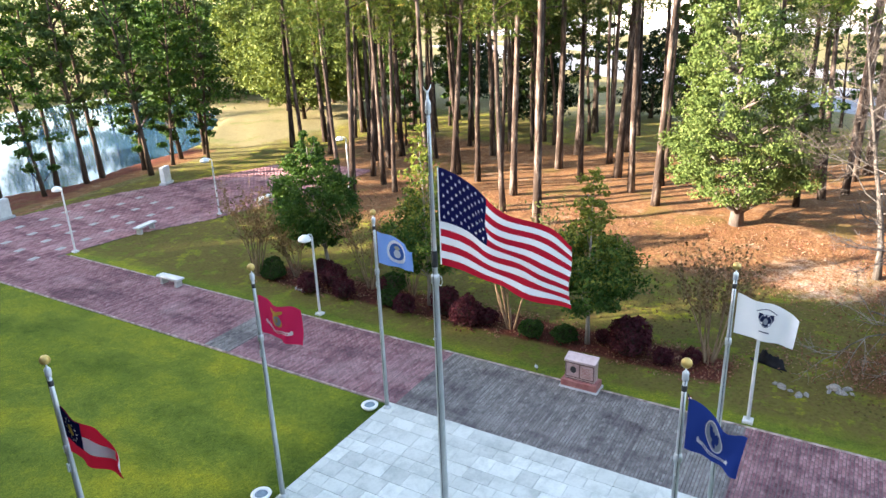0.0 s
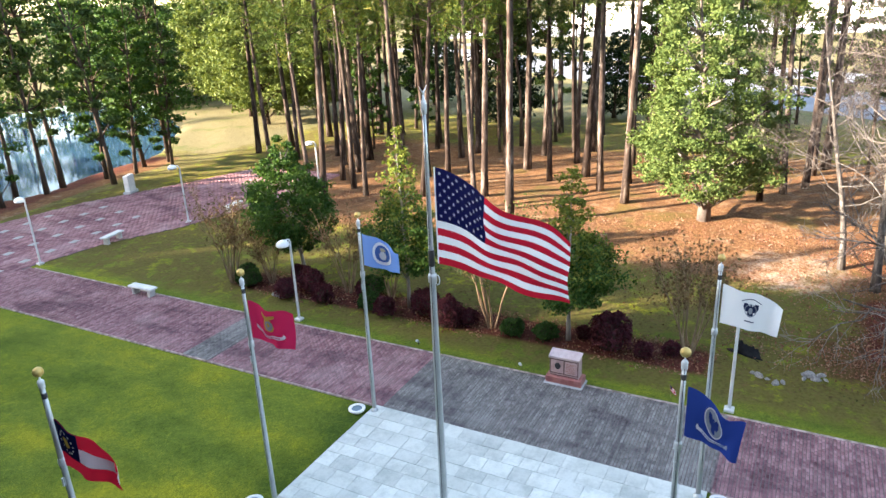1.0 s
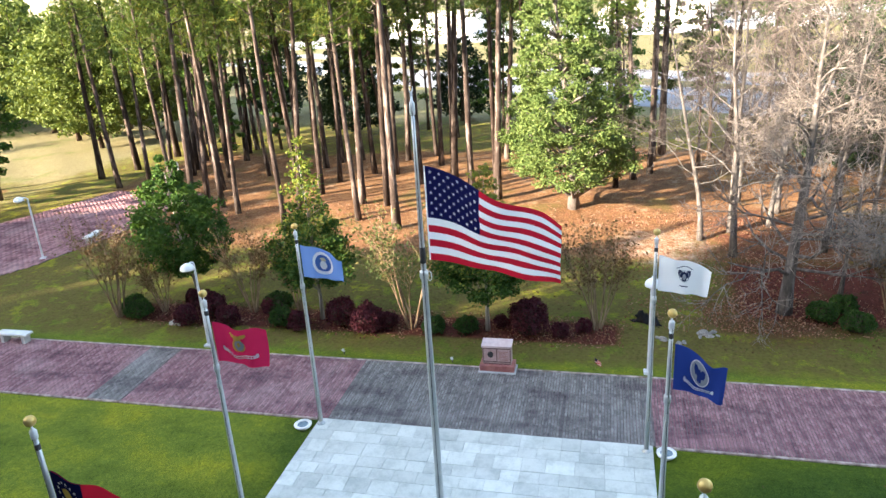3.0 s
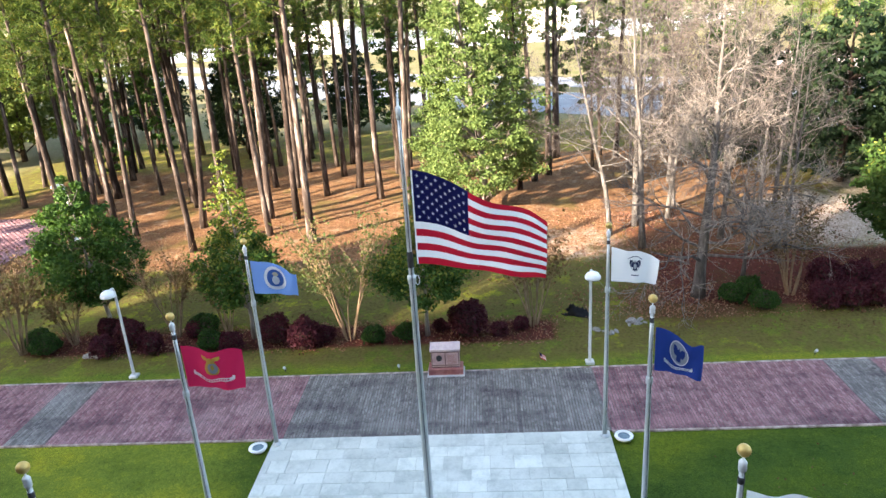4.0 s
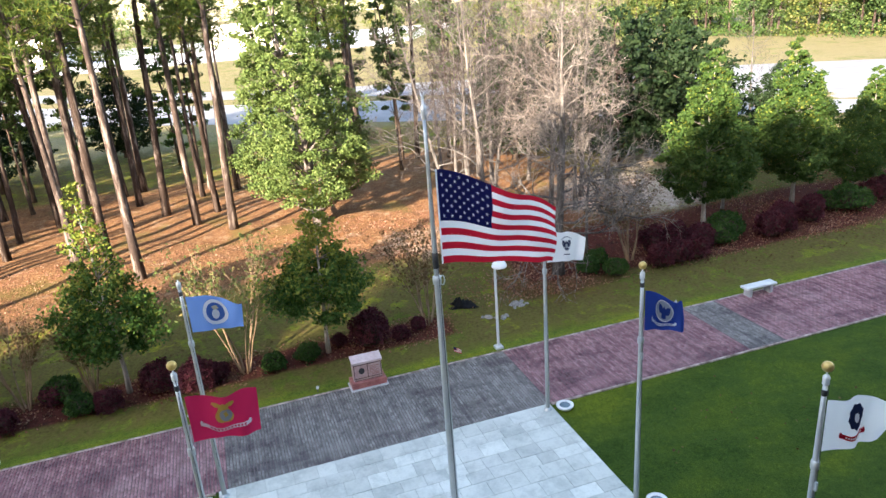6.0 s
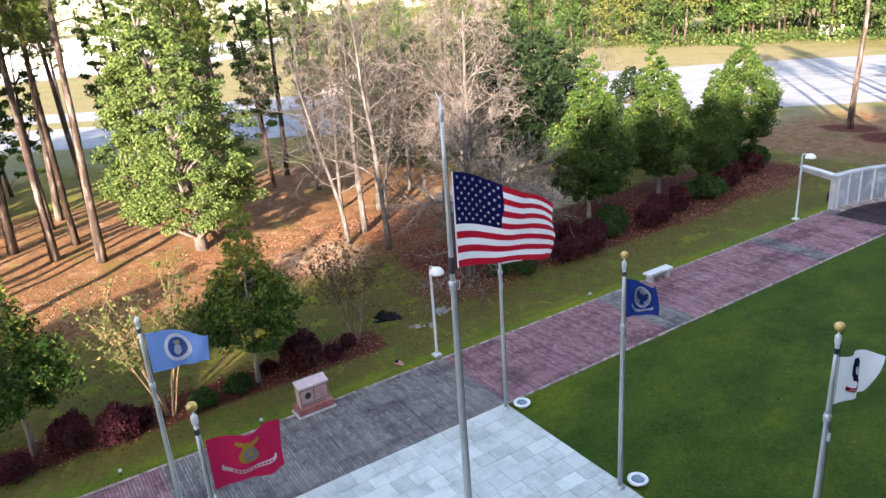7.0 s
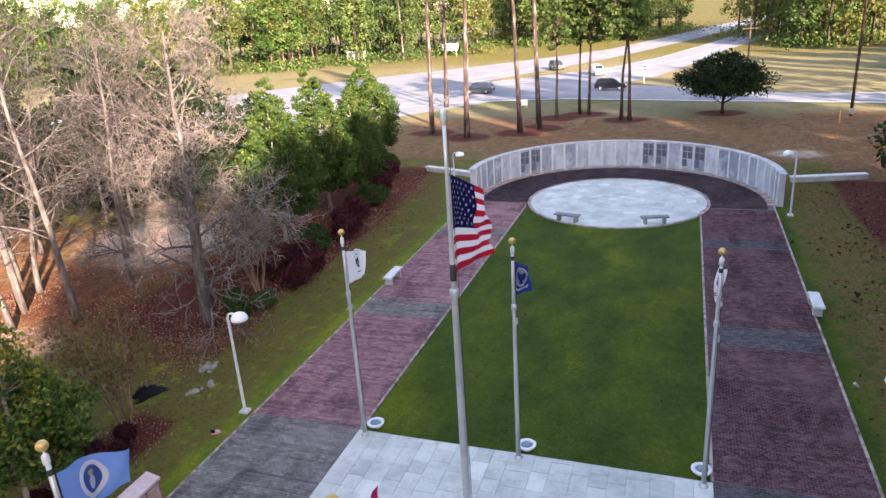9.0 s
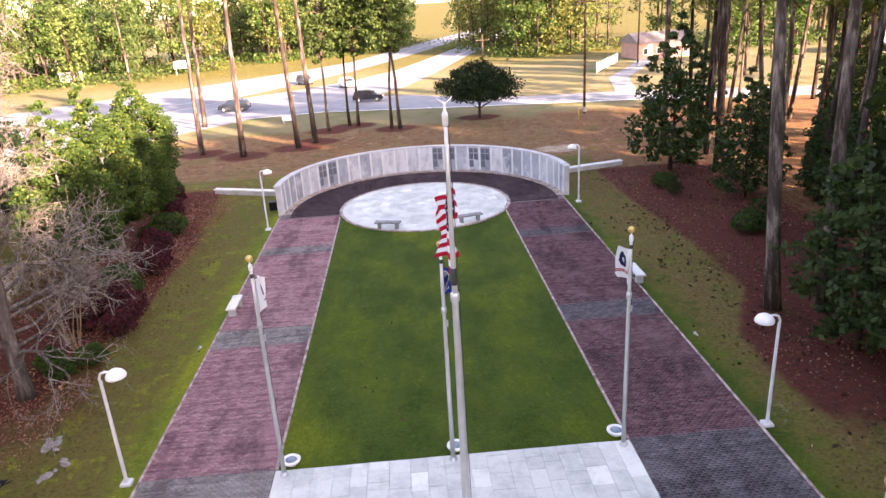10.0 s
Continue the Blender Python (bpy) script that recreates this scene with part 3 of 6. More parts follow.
def bare_model(seed, height, trunk_r=0.17, bark="pale_bark", levels=4, limbs=19, low=0.26, forks=(6, 5, 4, 3), twig=0.009, tips="twig_bark"):
    """A leafless tree: trunk and a fine branch work."""
    rng = np.random.default_rng(seed)
    trunk, out = MB(), []
    t = wander(rng, (0, 0, -0.15), (rng.normal() * 0.03, rng.normal() * 0.03, 1), height, 9, 0.04)
    trunk.tube(t, [trunk_r * (1.3 if i == 0 else 1) * (1 - 0.9 * i / 9) for i in range(10)], 8)

    def grow(twigs, p, d, ln, r, lev):
        n = 4 if lev < 3 else 3 if lev < 4 else 2
        line = wander(rng, p, d, ln, n, 0.24, 0.03)
        twigs[lev > 2].tube(line, [r * (1 - 0.7 * i / n) for i in range(n + 1)], 5 if lev < 2 else 3, False)
        if lev >= levels:
            return
        kids = forks[lev - 1]
        for j in range(kids):
            k = min(n - 1, 1 + int(rng.uniform(0, n - 0.2)))
            side = Vector(rng.normal(size=3))
            dd = (line[k + 1] - line[k]).normalized() * 0.9 + side.normalized() * 0.85
            grow(twigs, line[k].lerp(line[k + 1], rng.uniform()), dd, ln * rng.uniform(0.38, 0.62), max(twig, r * 0.5), lev + 1)

    for i in range(limbs):
        f = low + (0.98 - low) * i / limbs
        k = min(int(f * 9), 8)
        ang = i * 2.4 + rng.normal() * 0.5
        twigs = (MB(), MB())
        grow(twigs, t[k].lerp(t[k + 1], f * 9 - k), (math.cos(ang), math.sin(ang), 0.3 + 0.7 * f), height * 0.29 * (1.15 - 0.6 * f) * rng.uniform(0.7, 1.2), trunk_r * 0.30 * (1.1 - 0.75 * f), 1)
        out.append(joined("branch", twigs[0].mesh("limbs", bark), twigs[1].mesh("twigs", tips)))
    return (trunk.mesh("trunk", bark, True), *out)


def crape_model(seed, height, leaves=500, mat="rust_leaf", size=0.085):
    """A many-stemmed crape myrtle in a vase shape with thin tops."""
    rng = np.random.default_rng(seed)
    stems, twigs, pts = [], MB(), []
    for i in range(9):
        a = i * 2.4 + rng.normal() * 0.3
        line = wander(rng, (0.16 * math.cos(a), 0.16 * math.sin(a), -0.1), (0.24 * math.cos(a), 0.24 * math.sin(a), 1), height * rng.uniform(0.6, 0.78), 6, 0.06)
        stems.append(MB().tube(line, [0.05, 0.042, 0.035, 0.03, 0.024, 0.018, 0.012], 6, False).mesh("stem", "tan_bark", True))
        for j in range(15):
            k = 3 + int(rng.uniform(0, 3))
            tw = wander(rng, line[k].lerp(line[k + 1], rng.uniform()), (rng.normal() * 0.5 + 0.5 * math.cos(a), rng.normal() * 0.5 + 0.5 * math.sin(a), 0.9), height * rng.uniform(0.18, 0.36), 4, 0.14, 0.03)
            twigs.tube(tw, [0.013, 0.011, 0.009, 0.007, 0.004], 3, False)
            for q in tw[1:]:
                for _ in range(max(2, leaves // 230)):
                    pts.append(tuple(q + Vector(rng.normal(size=3)) * 0.08))
    return (*stems, joined("crown", twigs.mesh("twigs", "tan_bark"), leaf_mesh("leaves", pts, size, mat, rng)))


def shrub_model(seed, rx, ry, h, mat, n=1700, size=0.085, square=2.4):
    """A clipped shrub: dense leafy shell round a twiggy core."""
    rng = np.random.default_rng(seed)
    d = rng.normal(size=(n, 3))
    d[:, 2] = np.abs(d[:, 2]) * 1.1 - 0.25
    d /= (np.abs(d) ** square).sum(1)[:, None] ** (1 / square)
    wob = 1 + 0.09 * np.sin(d[:, 0] * 5 + seed) + 0.08 * np.sin(d[:, 1] * 6 + 2 * seed) + 0.06 * np.sin(d[:, 2] * 9 + seed)
    p = d * (wob * rng.uniform(0.82, 1.05, n))[:, None] * (rx, ry, h * 0.62)
    p[:, 2] += h * 0.40
    p[:, 2] = np.maximum(p[:, 2], 0.03)
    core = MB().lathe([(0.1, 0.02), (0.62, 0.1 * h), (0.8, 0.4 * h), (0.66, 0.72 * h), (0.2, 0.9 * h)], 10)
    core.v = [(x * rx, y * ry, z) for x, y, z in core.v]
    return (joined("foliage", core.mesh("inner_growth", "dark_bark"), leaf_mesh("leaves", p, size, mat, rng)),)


def plant(name, meshes, label, category, x, y, turn=0.0, scale=1.0, group="", z=0.0, tilt=(0, 0), flat=1.0):
    ob = thing(name, label, category, pose(x, y, z, tilt[0], tilt[1], turn) @ Matrix.Diagonal((scale, scale, scale * flat, 1)), group)
    for me in meshes:
        part(me.name.split(".")[0], me, None, ob)
    return ob


# ---------- ground ----------
def smooth(v, lo, hi):
    k = np.clip((v - lo) / (hi - lo), 0, 1)
    return k * k * (3 - 2 * k)


def pond_depth(x, y):
    """0 on land, 1 in the pond."""
    shore = -53.0 + 1.2 * np.sin(x * 0.21) + 0.6 * np.sin(x * 0.53 + 1)
    side = -39.5 + 0.9 * (y + 53) + 1.5 * np.sin(y * 0.2)
    return smooth(shore - y, 0, 4) * smooth(x - side, 0, 4) * smooth(112 + y, 0, 10) * smooth(14 - x, 0, 8)


def ground_height(x, y):
    hill = 0.10 * np.sin(x * 0.35 + 1) * np.sin(y * 0.31) + 0.06 * np.sin(x * 0.9) * np.sin(y * 0.83 + 2)
    away = np.maximum(smooth(np.abs(x) - 14, 0, 8), smooth(np.abs(y) - 48, 0, 8))
    road = np.maximum(smooth(y, 66, 76), smooth(y, -49, -47) * smooth(-27 - y, 0, 2) * smooth(x, -41, -38.5))
    z = -0.035 + hill * away * (1 - road) * (1 - smooth(-x, 55, 66))
    z = z + 0.6 * np.exp(-((x + 38.0) ** 2 + (y - 11.4) ** 2) / 2.2) + 0.3 * np.exp(-((x + 35.5) ** 2 + (y - 10) ** 2) / 3)
    return z - 2.2 * pond_depth(x, y)


def axis(lo, hi, step, far):
    inner = np.arange(lo, hi + step * 0.5, step)
    out = [step * 1.5 * 1.35 ** i for i in range(40)]
    steps = np.cumsum([s for s in out])
    steps = steps[steps < far]
    return np.concatenate([lo - steps[::-1], inner, hi + steps])


gx, gy = axis(-70, 34, 0.7, 2600), axis(-62, 80, 0.7, 2600)
GX, GY = np.meshgrid(gx, gy)
px, py = GX.ravel(), GY.ravel()
gv = np.stack([px, py, ground_height(px, py)], 1)
nx, ny = len(gx), len(gy)
ia = (np.arange(ny - 1)[:, None] * nx + np.arange(nx - 1)[None, :]).ravel()
gt = np.concatenate([np.stack([ia, ia + 1, ia + nx + 1], 1), np.stack([ia, ia + nx + 1, ia + nx], 1)])
gme = tri_mesh("ground", gv, gt, "ground")
gme.polygons.foreach_set("use_smooth", [True] * len(gme.polygons))


def near(x, y, cx, cy, rx, ry):
    return smooth(1.5 - np.sqrt(((x - cx) / rx) ** 2 + ((y - cy) / ry) ** 2), 0, 1)


inner_lawn = smooth(13.2 - np.abs(px), 0, 1.5) * smooth(py, -47, -45.5) * smooth(47 - py, 0, 2)
bed_left = smooth(px, -15.6, -14.6) * smooth(-12.55 - px, 0, 0.7) * smooth(py, -21, -19.5) * smooth(5.2 - py, 0, 1.0)
bed_far = smooth(px, -24.5, -22.5) * smooth(-14.6 - 0.15 * np.maximum(0, 20 - py) - 0.10 * np.maximum(0, py - 30) - px, 0, 0.8) * smooth(py, 9, 11) * smooth(46 - py, 0, 2)
bed_right = smooth(px - np.interp(py, [4, 10, 13, 17, 23, 35], [13.0, 12.6, 13.1, 15.3, 15.5, 14.9]), -0.5, 0.7) * smooth(py, 2, 8) * smooth(44 - py, 0, 2) * smooth(27 - px, 0, 4)
rings = np.zeros_like(px)
for rx_, ry_ in ((-17.9, 59.2), (-12.4, 61.4), (-10.7, 64.6), (-10, 71), (-7, 73.5), (-1.7, 69.4), (-22.8, 61.6), (8.7, 73.5)):
    rings = np.maximum(rings, near(px, py, rx_, ry_, 2.7, 2.1))
weights = {
    "w_rough": 0.9 * smooth(py, 100, 118) + (1 - inner_lawn) * np.maximum(0.72 * smooth(-px, 12.8, 16), 0.9 * smooth(px, 10.3, 11.3)) + 0.66 * smooth(np.abs(px), 10.3, 11.6),
    # sun on the near and left lawn, painted in as brighter grass
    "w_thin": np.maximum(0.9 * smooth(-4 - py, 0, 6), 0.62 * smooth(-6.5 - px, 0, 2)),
    "w_dry": np.maximum.reduce([smooth(py, 46, 52) * (1 - 0.65 * smooth(py, 118, 150)), smooth(-px, 62, 75) * 0.6, smooth(-38 - px, 0, 4) * smooth(-46 - py, 0, 4) * 0.8, 0.45 * smooth(-45.5 - py, 0, 1.5)]),
    "w_straw": np.maximum.reduce([1.15 * smooth(-px, 21.5, 26.5) * smooth(57 + px, 0, 8) * smooth(py, -44, -36) * smooth(30 - py, 0, 12) * (0.75 + 0.25 * smooth(py, -24, -12)), rings,
                                  0.75 * smooth(px, 14, 17) * smooth(80 - py, 0, 10) * smooth(py, -60, -50), 0.62 * smooth(py, 46, 50) * smooth(78 - py, 0, 10) * smooth(px, -36, -26), 0.7 * near(px, py, -10, 62, 10, 6), 0.42 * smooth(px, 10.7, 12.5) * smooth(46 - py, 0, 4) * smooth(py, -30, -20),
                                  0.8 * smooth(-44.5 - py - 0.18 * np.abs(px + 8), 0, 1) * smooth(py, -60, -57) * smooth(px, -40, -36)]),
    "w_sand": np.maximum.reduce([0.40 * near(px, py, -26, 7.5, 4, 4), 0.56 * near(px, py, -29, 24, 7, 7), 0.5 * near(px, py, -36, 30, 5, 4), 0.3 * near(px, py, 11.8, 6.5, 0.8, 1.6), 0.5 * near(px, py, 14, 52, 3, 2)]),
    "w_mulch": np.maximum.reduce([bed_left, bed_far * 0.78, bed_right * 0.9, 0.55 * near(px, py, -16.8, 11.5, 3.5, 4), 0.62 * smooth(-46.2 - py - 0.18 * np.abs(px + 8), 0, 1) * smooth(py, -60, -57) * smooth(px, -40, -36), rings, 0.5 * near(px, py, -27, 14, 8, 5)]),
}
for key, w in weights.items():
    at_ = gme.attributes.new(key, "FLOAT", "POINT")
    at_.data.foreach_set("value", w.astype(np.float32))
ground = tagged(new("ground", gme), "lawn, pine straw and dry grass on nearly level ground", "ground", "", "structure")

wm = MB().add([(-110, -130, -0.75), (16, -130, -0.75), (16, -49, -0.75), (-110, -49, -0.75)], [(0, 1, 2, 3)])
structure("water", wm, "water", "still pond water mirroring the sky and trees", "pond")

# ---------- roads ----------
def offset_strip(line, lo, hi, z):
    """A strip between two offsets to the left of a line of points."""
    mb, n = MB(), len(line)
    vs = []
    for i, (x, y) in enumerate(line):
        x0, y0 = line[max(i - 1, 0)]
        x1, y1 = line[min(i + 1, n - 1)]
        ln = math.hypot(x1 - x0, y1 - y0)
        ux, uy = -(y1 - y0) / ln, (x1 - x0) / ln
        vs += [(x + ux * lo, y + uy * lo, z), (x + ux * hi, y + uy * hi, z)]
    return mb.add(vs, [(2 * i, 2 * i + 2, 2 * i + 3, 2 * i + 1) for i in range(n - 1)])


def strip_between(right, left, z):
    """A road surface between its two edges."""
    vs = [(x, y, z) for pair in zip(right, left) for x, y in pair]
    return MB().add(vs, [(2 * i, 2 * i + 2, 2 * i + 3, 2 * i + 1) for i in range(len(right) - 1)])


near_edge = [(-190, -120), (-140, -62), (-110, -30), (-89, -3), (-66, 27), (-47, 53), (-33, 71), (-21, 86), (-7, 100), (0, 111), (6, 130), (15, 163), (32, 220), (55, 290)]
edge = [(-205, -109), (-155, -51), (-125, -19), (-104, 8), (-82, 38), (-62, 66), (-47, 86), (-32, 106), (-19, 117), (-9, 128), (-1, 144), (8, 172), (24, 226), (46, 296)]
structure("road", strip_between(near_edge, edge, 0.0), "asphalt", "sunlit grey asphalt carriageway", "road")
far_right = [(-211, -105), (-161, -47), (-131, -15), (-110, 12), (-85, 40), (-62.2, 66.1), (-47.2, 86.1), (-32.2, 106.1), (-23, 123), (-12, 145), (-4, 165), (8, 200), (24, 250), (46, 310)]
far_left = [(-221, -98), (-171, -40), (-141, -8), (-120, 19), (-103, 55), (-84, 86), (-69, 107), (-53, 124), (-39, 138), (-25, 155), (-14, 171), (-2, 206), (14, 256), (36, 316)]
structure("road_far", strip_between(far_right, far_left, 0.0), "asphalt", "sunlit grey asphalt far carriageway", "road")
side = [(-36, 79.5), (-26, 84.5), (-12, 86.5), (0, 84.2), (8, 82.5), (21, 80.3), (30, 78.8), (60, 71), (120, 64), (260, 56)]
side_far = [(-30, 92), (-20, 97), (-8, 101), (1, 99), (9, 92), (18, 88.8), (32, 87.5), (62, 79), (122, 71.5), (262, 63)]
structure("side_road", strip_between(side, side_far, 0.012), "asphalt", "wide pale asphalt side road", "road")
structure("driveway", offset_strip([(32, 87), (36, 104), (46, 122), (56, 145)], -1.6, 1.6, 0.008), "asphalt", "narrow asphalt driveway to the house", "road")
for lo in (-0.5, -6.4):
    structure("lane_line", offset_strip(edge, lo, lo + 0.15, 0.02), "paint", "white painted lane line on asphalt", "road marking")
for lo in (0.4,):
    structure("lane_line", offset_strip(side, lo, lo + 0.15, 0.03), "paint", "white painted lane line on asphalt", "road marking")
structure("lane_line", offset_strip(far_right, 4.9, 5.05, 0.02), "paint", "white painted lane line on asphalt", "road marking")
structure("road_kerb", offset_strip(side, -0.35, 0, 0.06), "concrete", "pale concrete road kerb", "kerb")

# ---------- brick paths: beds and kerbs ----------
CX, CY, RIN, RWALL = 0.3, 36.0, 6.15, 10.65
PL, PR = (-10.35, -5.95), (6.0, 10.55)


def ring_arc(cx, cy, r0, r1, a0, a1, z0, z1, n=48):
    mb = MB()
    vs = []
    for i in range(n + 1):
        a = radians(a0 + (a1 - a0) * i / n)
        for r, z in ((r0, z0), (r1, z0), (r1, z1), (r0, z1)):
            vs.append((cx + r * math.cos(a), cy + r * math.sin(a), z))
    fs = [(4 * i + k, 4 * i + (k + 1) % 4, 4 * i + 4 + (k + 1) % 4, 4 * i + 4 + k) for i in range(n) for k in range(4)]
    fs += [(3, 2, 1, 0), tuple(4 * n + k for k in range(4))]
    return mb.add(vs, fs)


beds = MB()
beds.box(PL[0], PL[1], -36, 36.2, -0.2, 0.0)
beds.box(PR[0], PR[1], -36, 36.2, -0.2, 0.0)
path_bed = structure("path", beds, "bed", "brick walk on both long sides of the lawn", "path")
arc_bed = structure("path_arc", ring_arc(CX, CY, RIN - 0.6, 9.95, -4, 184, -0.2, -0.004), "bed", "dark brick walk curving in front of the wall", "path")
plaza_out = [(-5.9, -33.6), (6.0, -33.6), (10.6, -33.7), (15.4, -33.7), (20, -31.3), (26, -30), (26, -43), (21.7, -44.7), (13.8, -45.7), (0, -46.3),
             (-13.8, -45.9), (-21.7, -44.7), (-29.7, -41.4), (-37.5, -38.7), (-36.5, -29.4), (-30, -29.6), (-24.7, -30.3), (-19.7, -31.4), (-15.4, -33.5), (-10.7, -34.2)]
plaza_bed = structure("pavement", MB().prism(plaza_out, -0.2, -0.002), "bed", "broad round brick plaza at the end of the walks", "pavement")

kerbs = {"kerb_outer_left": (PL[0] - 0.1, PL[0], -33.6, 36.0), "kerb_inner_left": (PL[1], PL[1] + 0.1, -33.3, -6.2), "kerb_inner_left_far": (PL[1], PL[1] + 0.1, 5.85, 34.0),
         "kerb_inner_right": (PR[0] - 0.1, PR[0], -33.3, -6.2), "kerb_inner_right_far": (PR[0] - 0.1, PR[0], 5.85, 34.0), "kerb_outer_right": (PR[1], PR[1] + 0.1, -33.6, 36.3)}
for nm, (x0, x1, y0, y1) in kerbs.items():
    structure(nm, MB().box(x0, x1, y0, y1, -0.2, 0.03, None, 0.02), "kerb", "pale mortared edging along the brick walk", "kerb")
structure("kerb_disc", ring_arc(CX, CY, RIN, RIN + 0.18, 0, 360, -0.2, 0.035, 72), "kerb", "pale edging round the paved disc", "kerb")
structure("wall_apron", ring_arc(CX, CY, 9.92, 10.45, -1, 181, -0.2, 0.04, 60), "kerb", "pale concrete apron at the foot of the wall", "kerb")

# ---------- memorial wall ----------
def memorial_wall():
    wall = structure("wall_north", ring_arc(CX, CY, RWALL - 0.16, RWALL + 0.2, -1, 181, -0.3, 2.15, 80), "wall_stone", "curved grey memorial wall with stone panels", "wall")
    cap = part("cap", ring_arc(CX, CY, RWALL - 0.22, RWALL + 0.26, -1.4, 181.4, 2.15, 2.22, 80), "wall_stone", wall, "pale coping")
    n = 30
    light = MB().box(-0.47, 0.47, -0.03, 0.03, 0.1, 2.1, None, 0.008).mesh("panel", "panel")
    rib = MB().box(-0.075, 0.075, -0.03, 0.06, 0.0, 2.149, None, 0.012).mesh("rib", "concrete")
    for i in range(n + 1):
        r = RWALL - 0.16
        a = radians(0.6 + 178.8 * i / n)
        o = part("rib", rib, None, wall)
        o.matrix_basis = pose(CX + r * math.cos(a), CY + r * math.sin(a), 0, 0, 0, math.degrees(a) + 90)
        if i == n:
            break
        a = radians(0.6 + 178.8 * (i + 0.5) / n)
        p = part("panel", light, None, wall)
        p.matrix_basis = pose(CX + r * math.cos(a), CY + r * math.sin(a), 0, 0, 0, math.degrees(a) + 90)
        if i in (9, 10, 12, 13, 22, 23):
            for k, (z0, z1) in enumerate(((0.35, 0.95), (1.0, 1.55), (1.6, 2.0))):
                for sx in (-1, 1):
                    if k or sx > 0:
                        part("engraved_plate", MB().box(sx * 0.22 - 0.19, sx * 0.22 + 0.19, 0.03, 0.045, z0, z1), "panel_dark", p, "dark polished plate")
    return wall


memorial_wall()
for nm, ln, x, y, turn in (("low_wall_left", 6.2, -17.0, 43.9, -21), ("low_wall_right", 5.4, 12.4, 42.4, 15)):
    lw = structure(nm, MB().box(0, ln, -0.2, 0.2, -0.2, 0.3, None, 0.02), "wall_stone", "low grey concrete wall beside the memorial wall", "wall")
    lw.matrix_basis = pose(x, y, 0, 0, 0, turn)
    part("cap", MB().box(-0.08, ln, -0.27, 0.27, 0.304, 0.41, None, 0.02), "concrete", lw, "pale overhanging cap")

# ---------- paving ----------
SX, SY = (-5.93, 5.98), (-6.1, 5.75)
slab = structure("floor", MB().box(SX[0], SX[1], SY[0], SY[1], -0.2, 0.0), "joint", "pale grey stone paving round the tall flagpole", "paving")


def pave_slab():
    rng = random.Random(9)
    widths = (0.62, 0.78, 0.92)
    x = SX[0]
    col = 0
    meshes = {}
    while x < SX[1] - 0.05:
        w = rng.choice((0.56, 0.7, 0.84))
        if SX[1] - x - w < 0.3:
            w = SX[1] - x
        y = SY[0] - rng.uniform(0, 0.4)
        while y < SY[1] - 0.05:
            d = rng.choice(widths)
            y0, y1 = max(y, SY[0]), min(y + d, SY[1])
            if SY[1] - y1 < 0.2:
                y1 = SY[1]
            y = y + d if y1 < SY[1] else SY[1]
            if y1 - y0 < 0.1:
                continue
            key = (round(w, 2), round(y1 - y0, 2))
            if key not in meshes:
                meshes[key] = MB().box(0.005, w - 0.005, 0.005, key[1] - 0.005, -0.02, 0.024, None, 0.006).mesh("paver", "slab")
            t = part("paver", meshes[key], None, slab)
            t.matrix_basis = pose(x, y0, rng.uniform(-0.004, 0.004), rng.uniform(-0.25, 0.25), rng.uniform(-0.25, 0.25), 0)
        x += w
        col += 1


disc = structure("floor_disc", MB().lathe([(RIN, -0.2), (RIN, 0.0)], 72, (CX, CY, 0)), "joint", "round pale stone paving before the memorial wall", "paving")


def pave_disc():
    rng = random.Random(3)
    for i in range(9):
        r0, r1 = 6.1 * i / 9, 6.1 * (i + 1) / 9
        n = max(4, int(2 * math.pi * (r0 + r1) / 2 / 0.95))
        me = None
        for k in range(n):
            if me is None:
                a1 = 360 / n
                g = 0.012 / max(0.3, r1) * 57
                me = ring_arc(0, 0, max(0.02, r0 + 0.008), r1 - 0.008, g * 0.5, a1 - g * 0.5, -0.02, 0.022, 3).mesh("paver", "slab")
            t = part("paver", me, None, disc)
            t.matrix_basis = pose(CX, CY, rng.uniform(-0.003, 0.003), 0, 0, 360 * k / n + 17 * i)


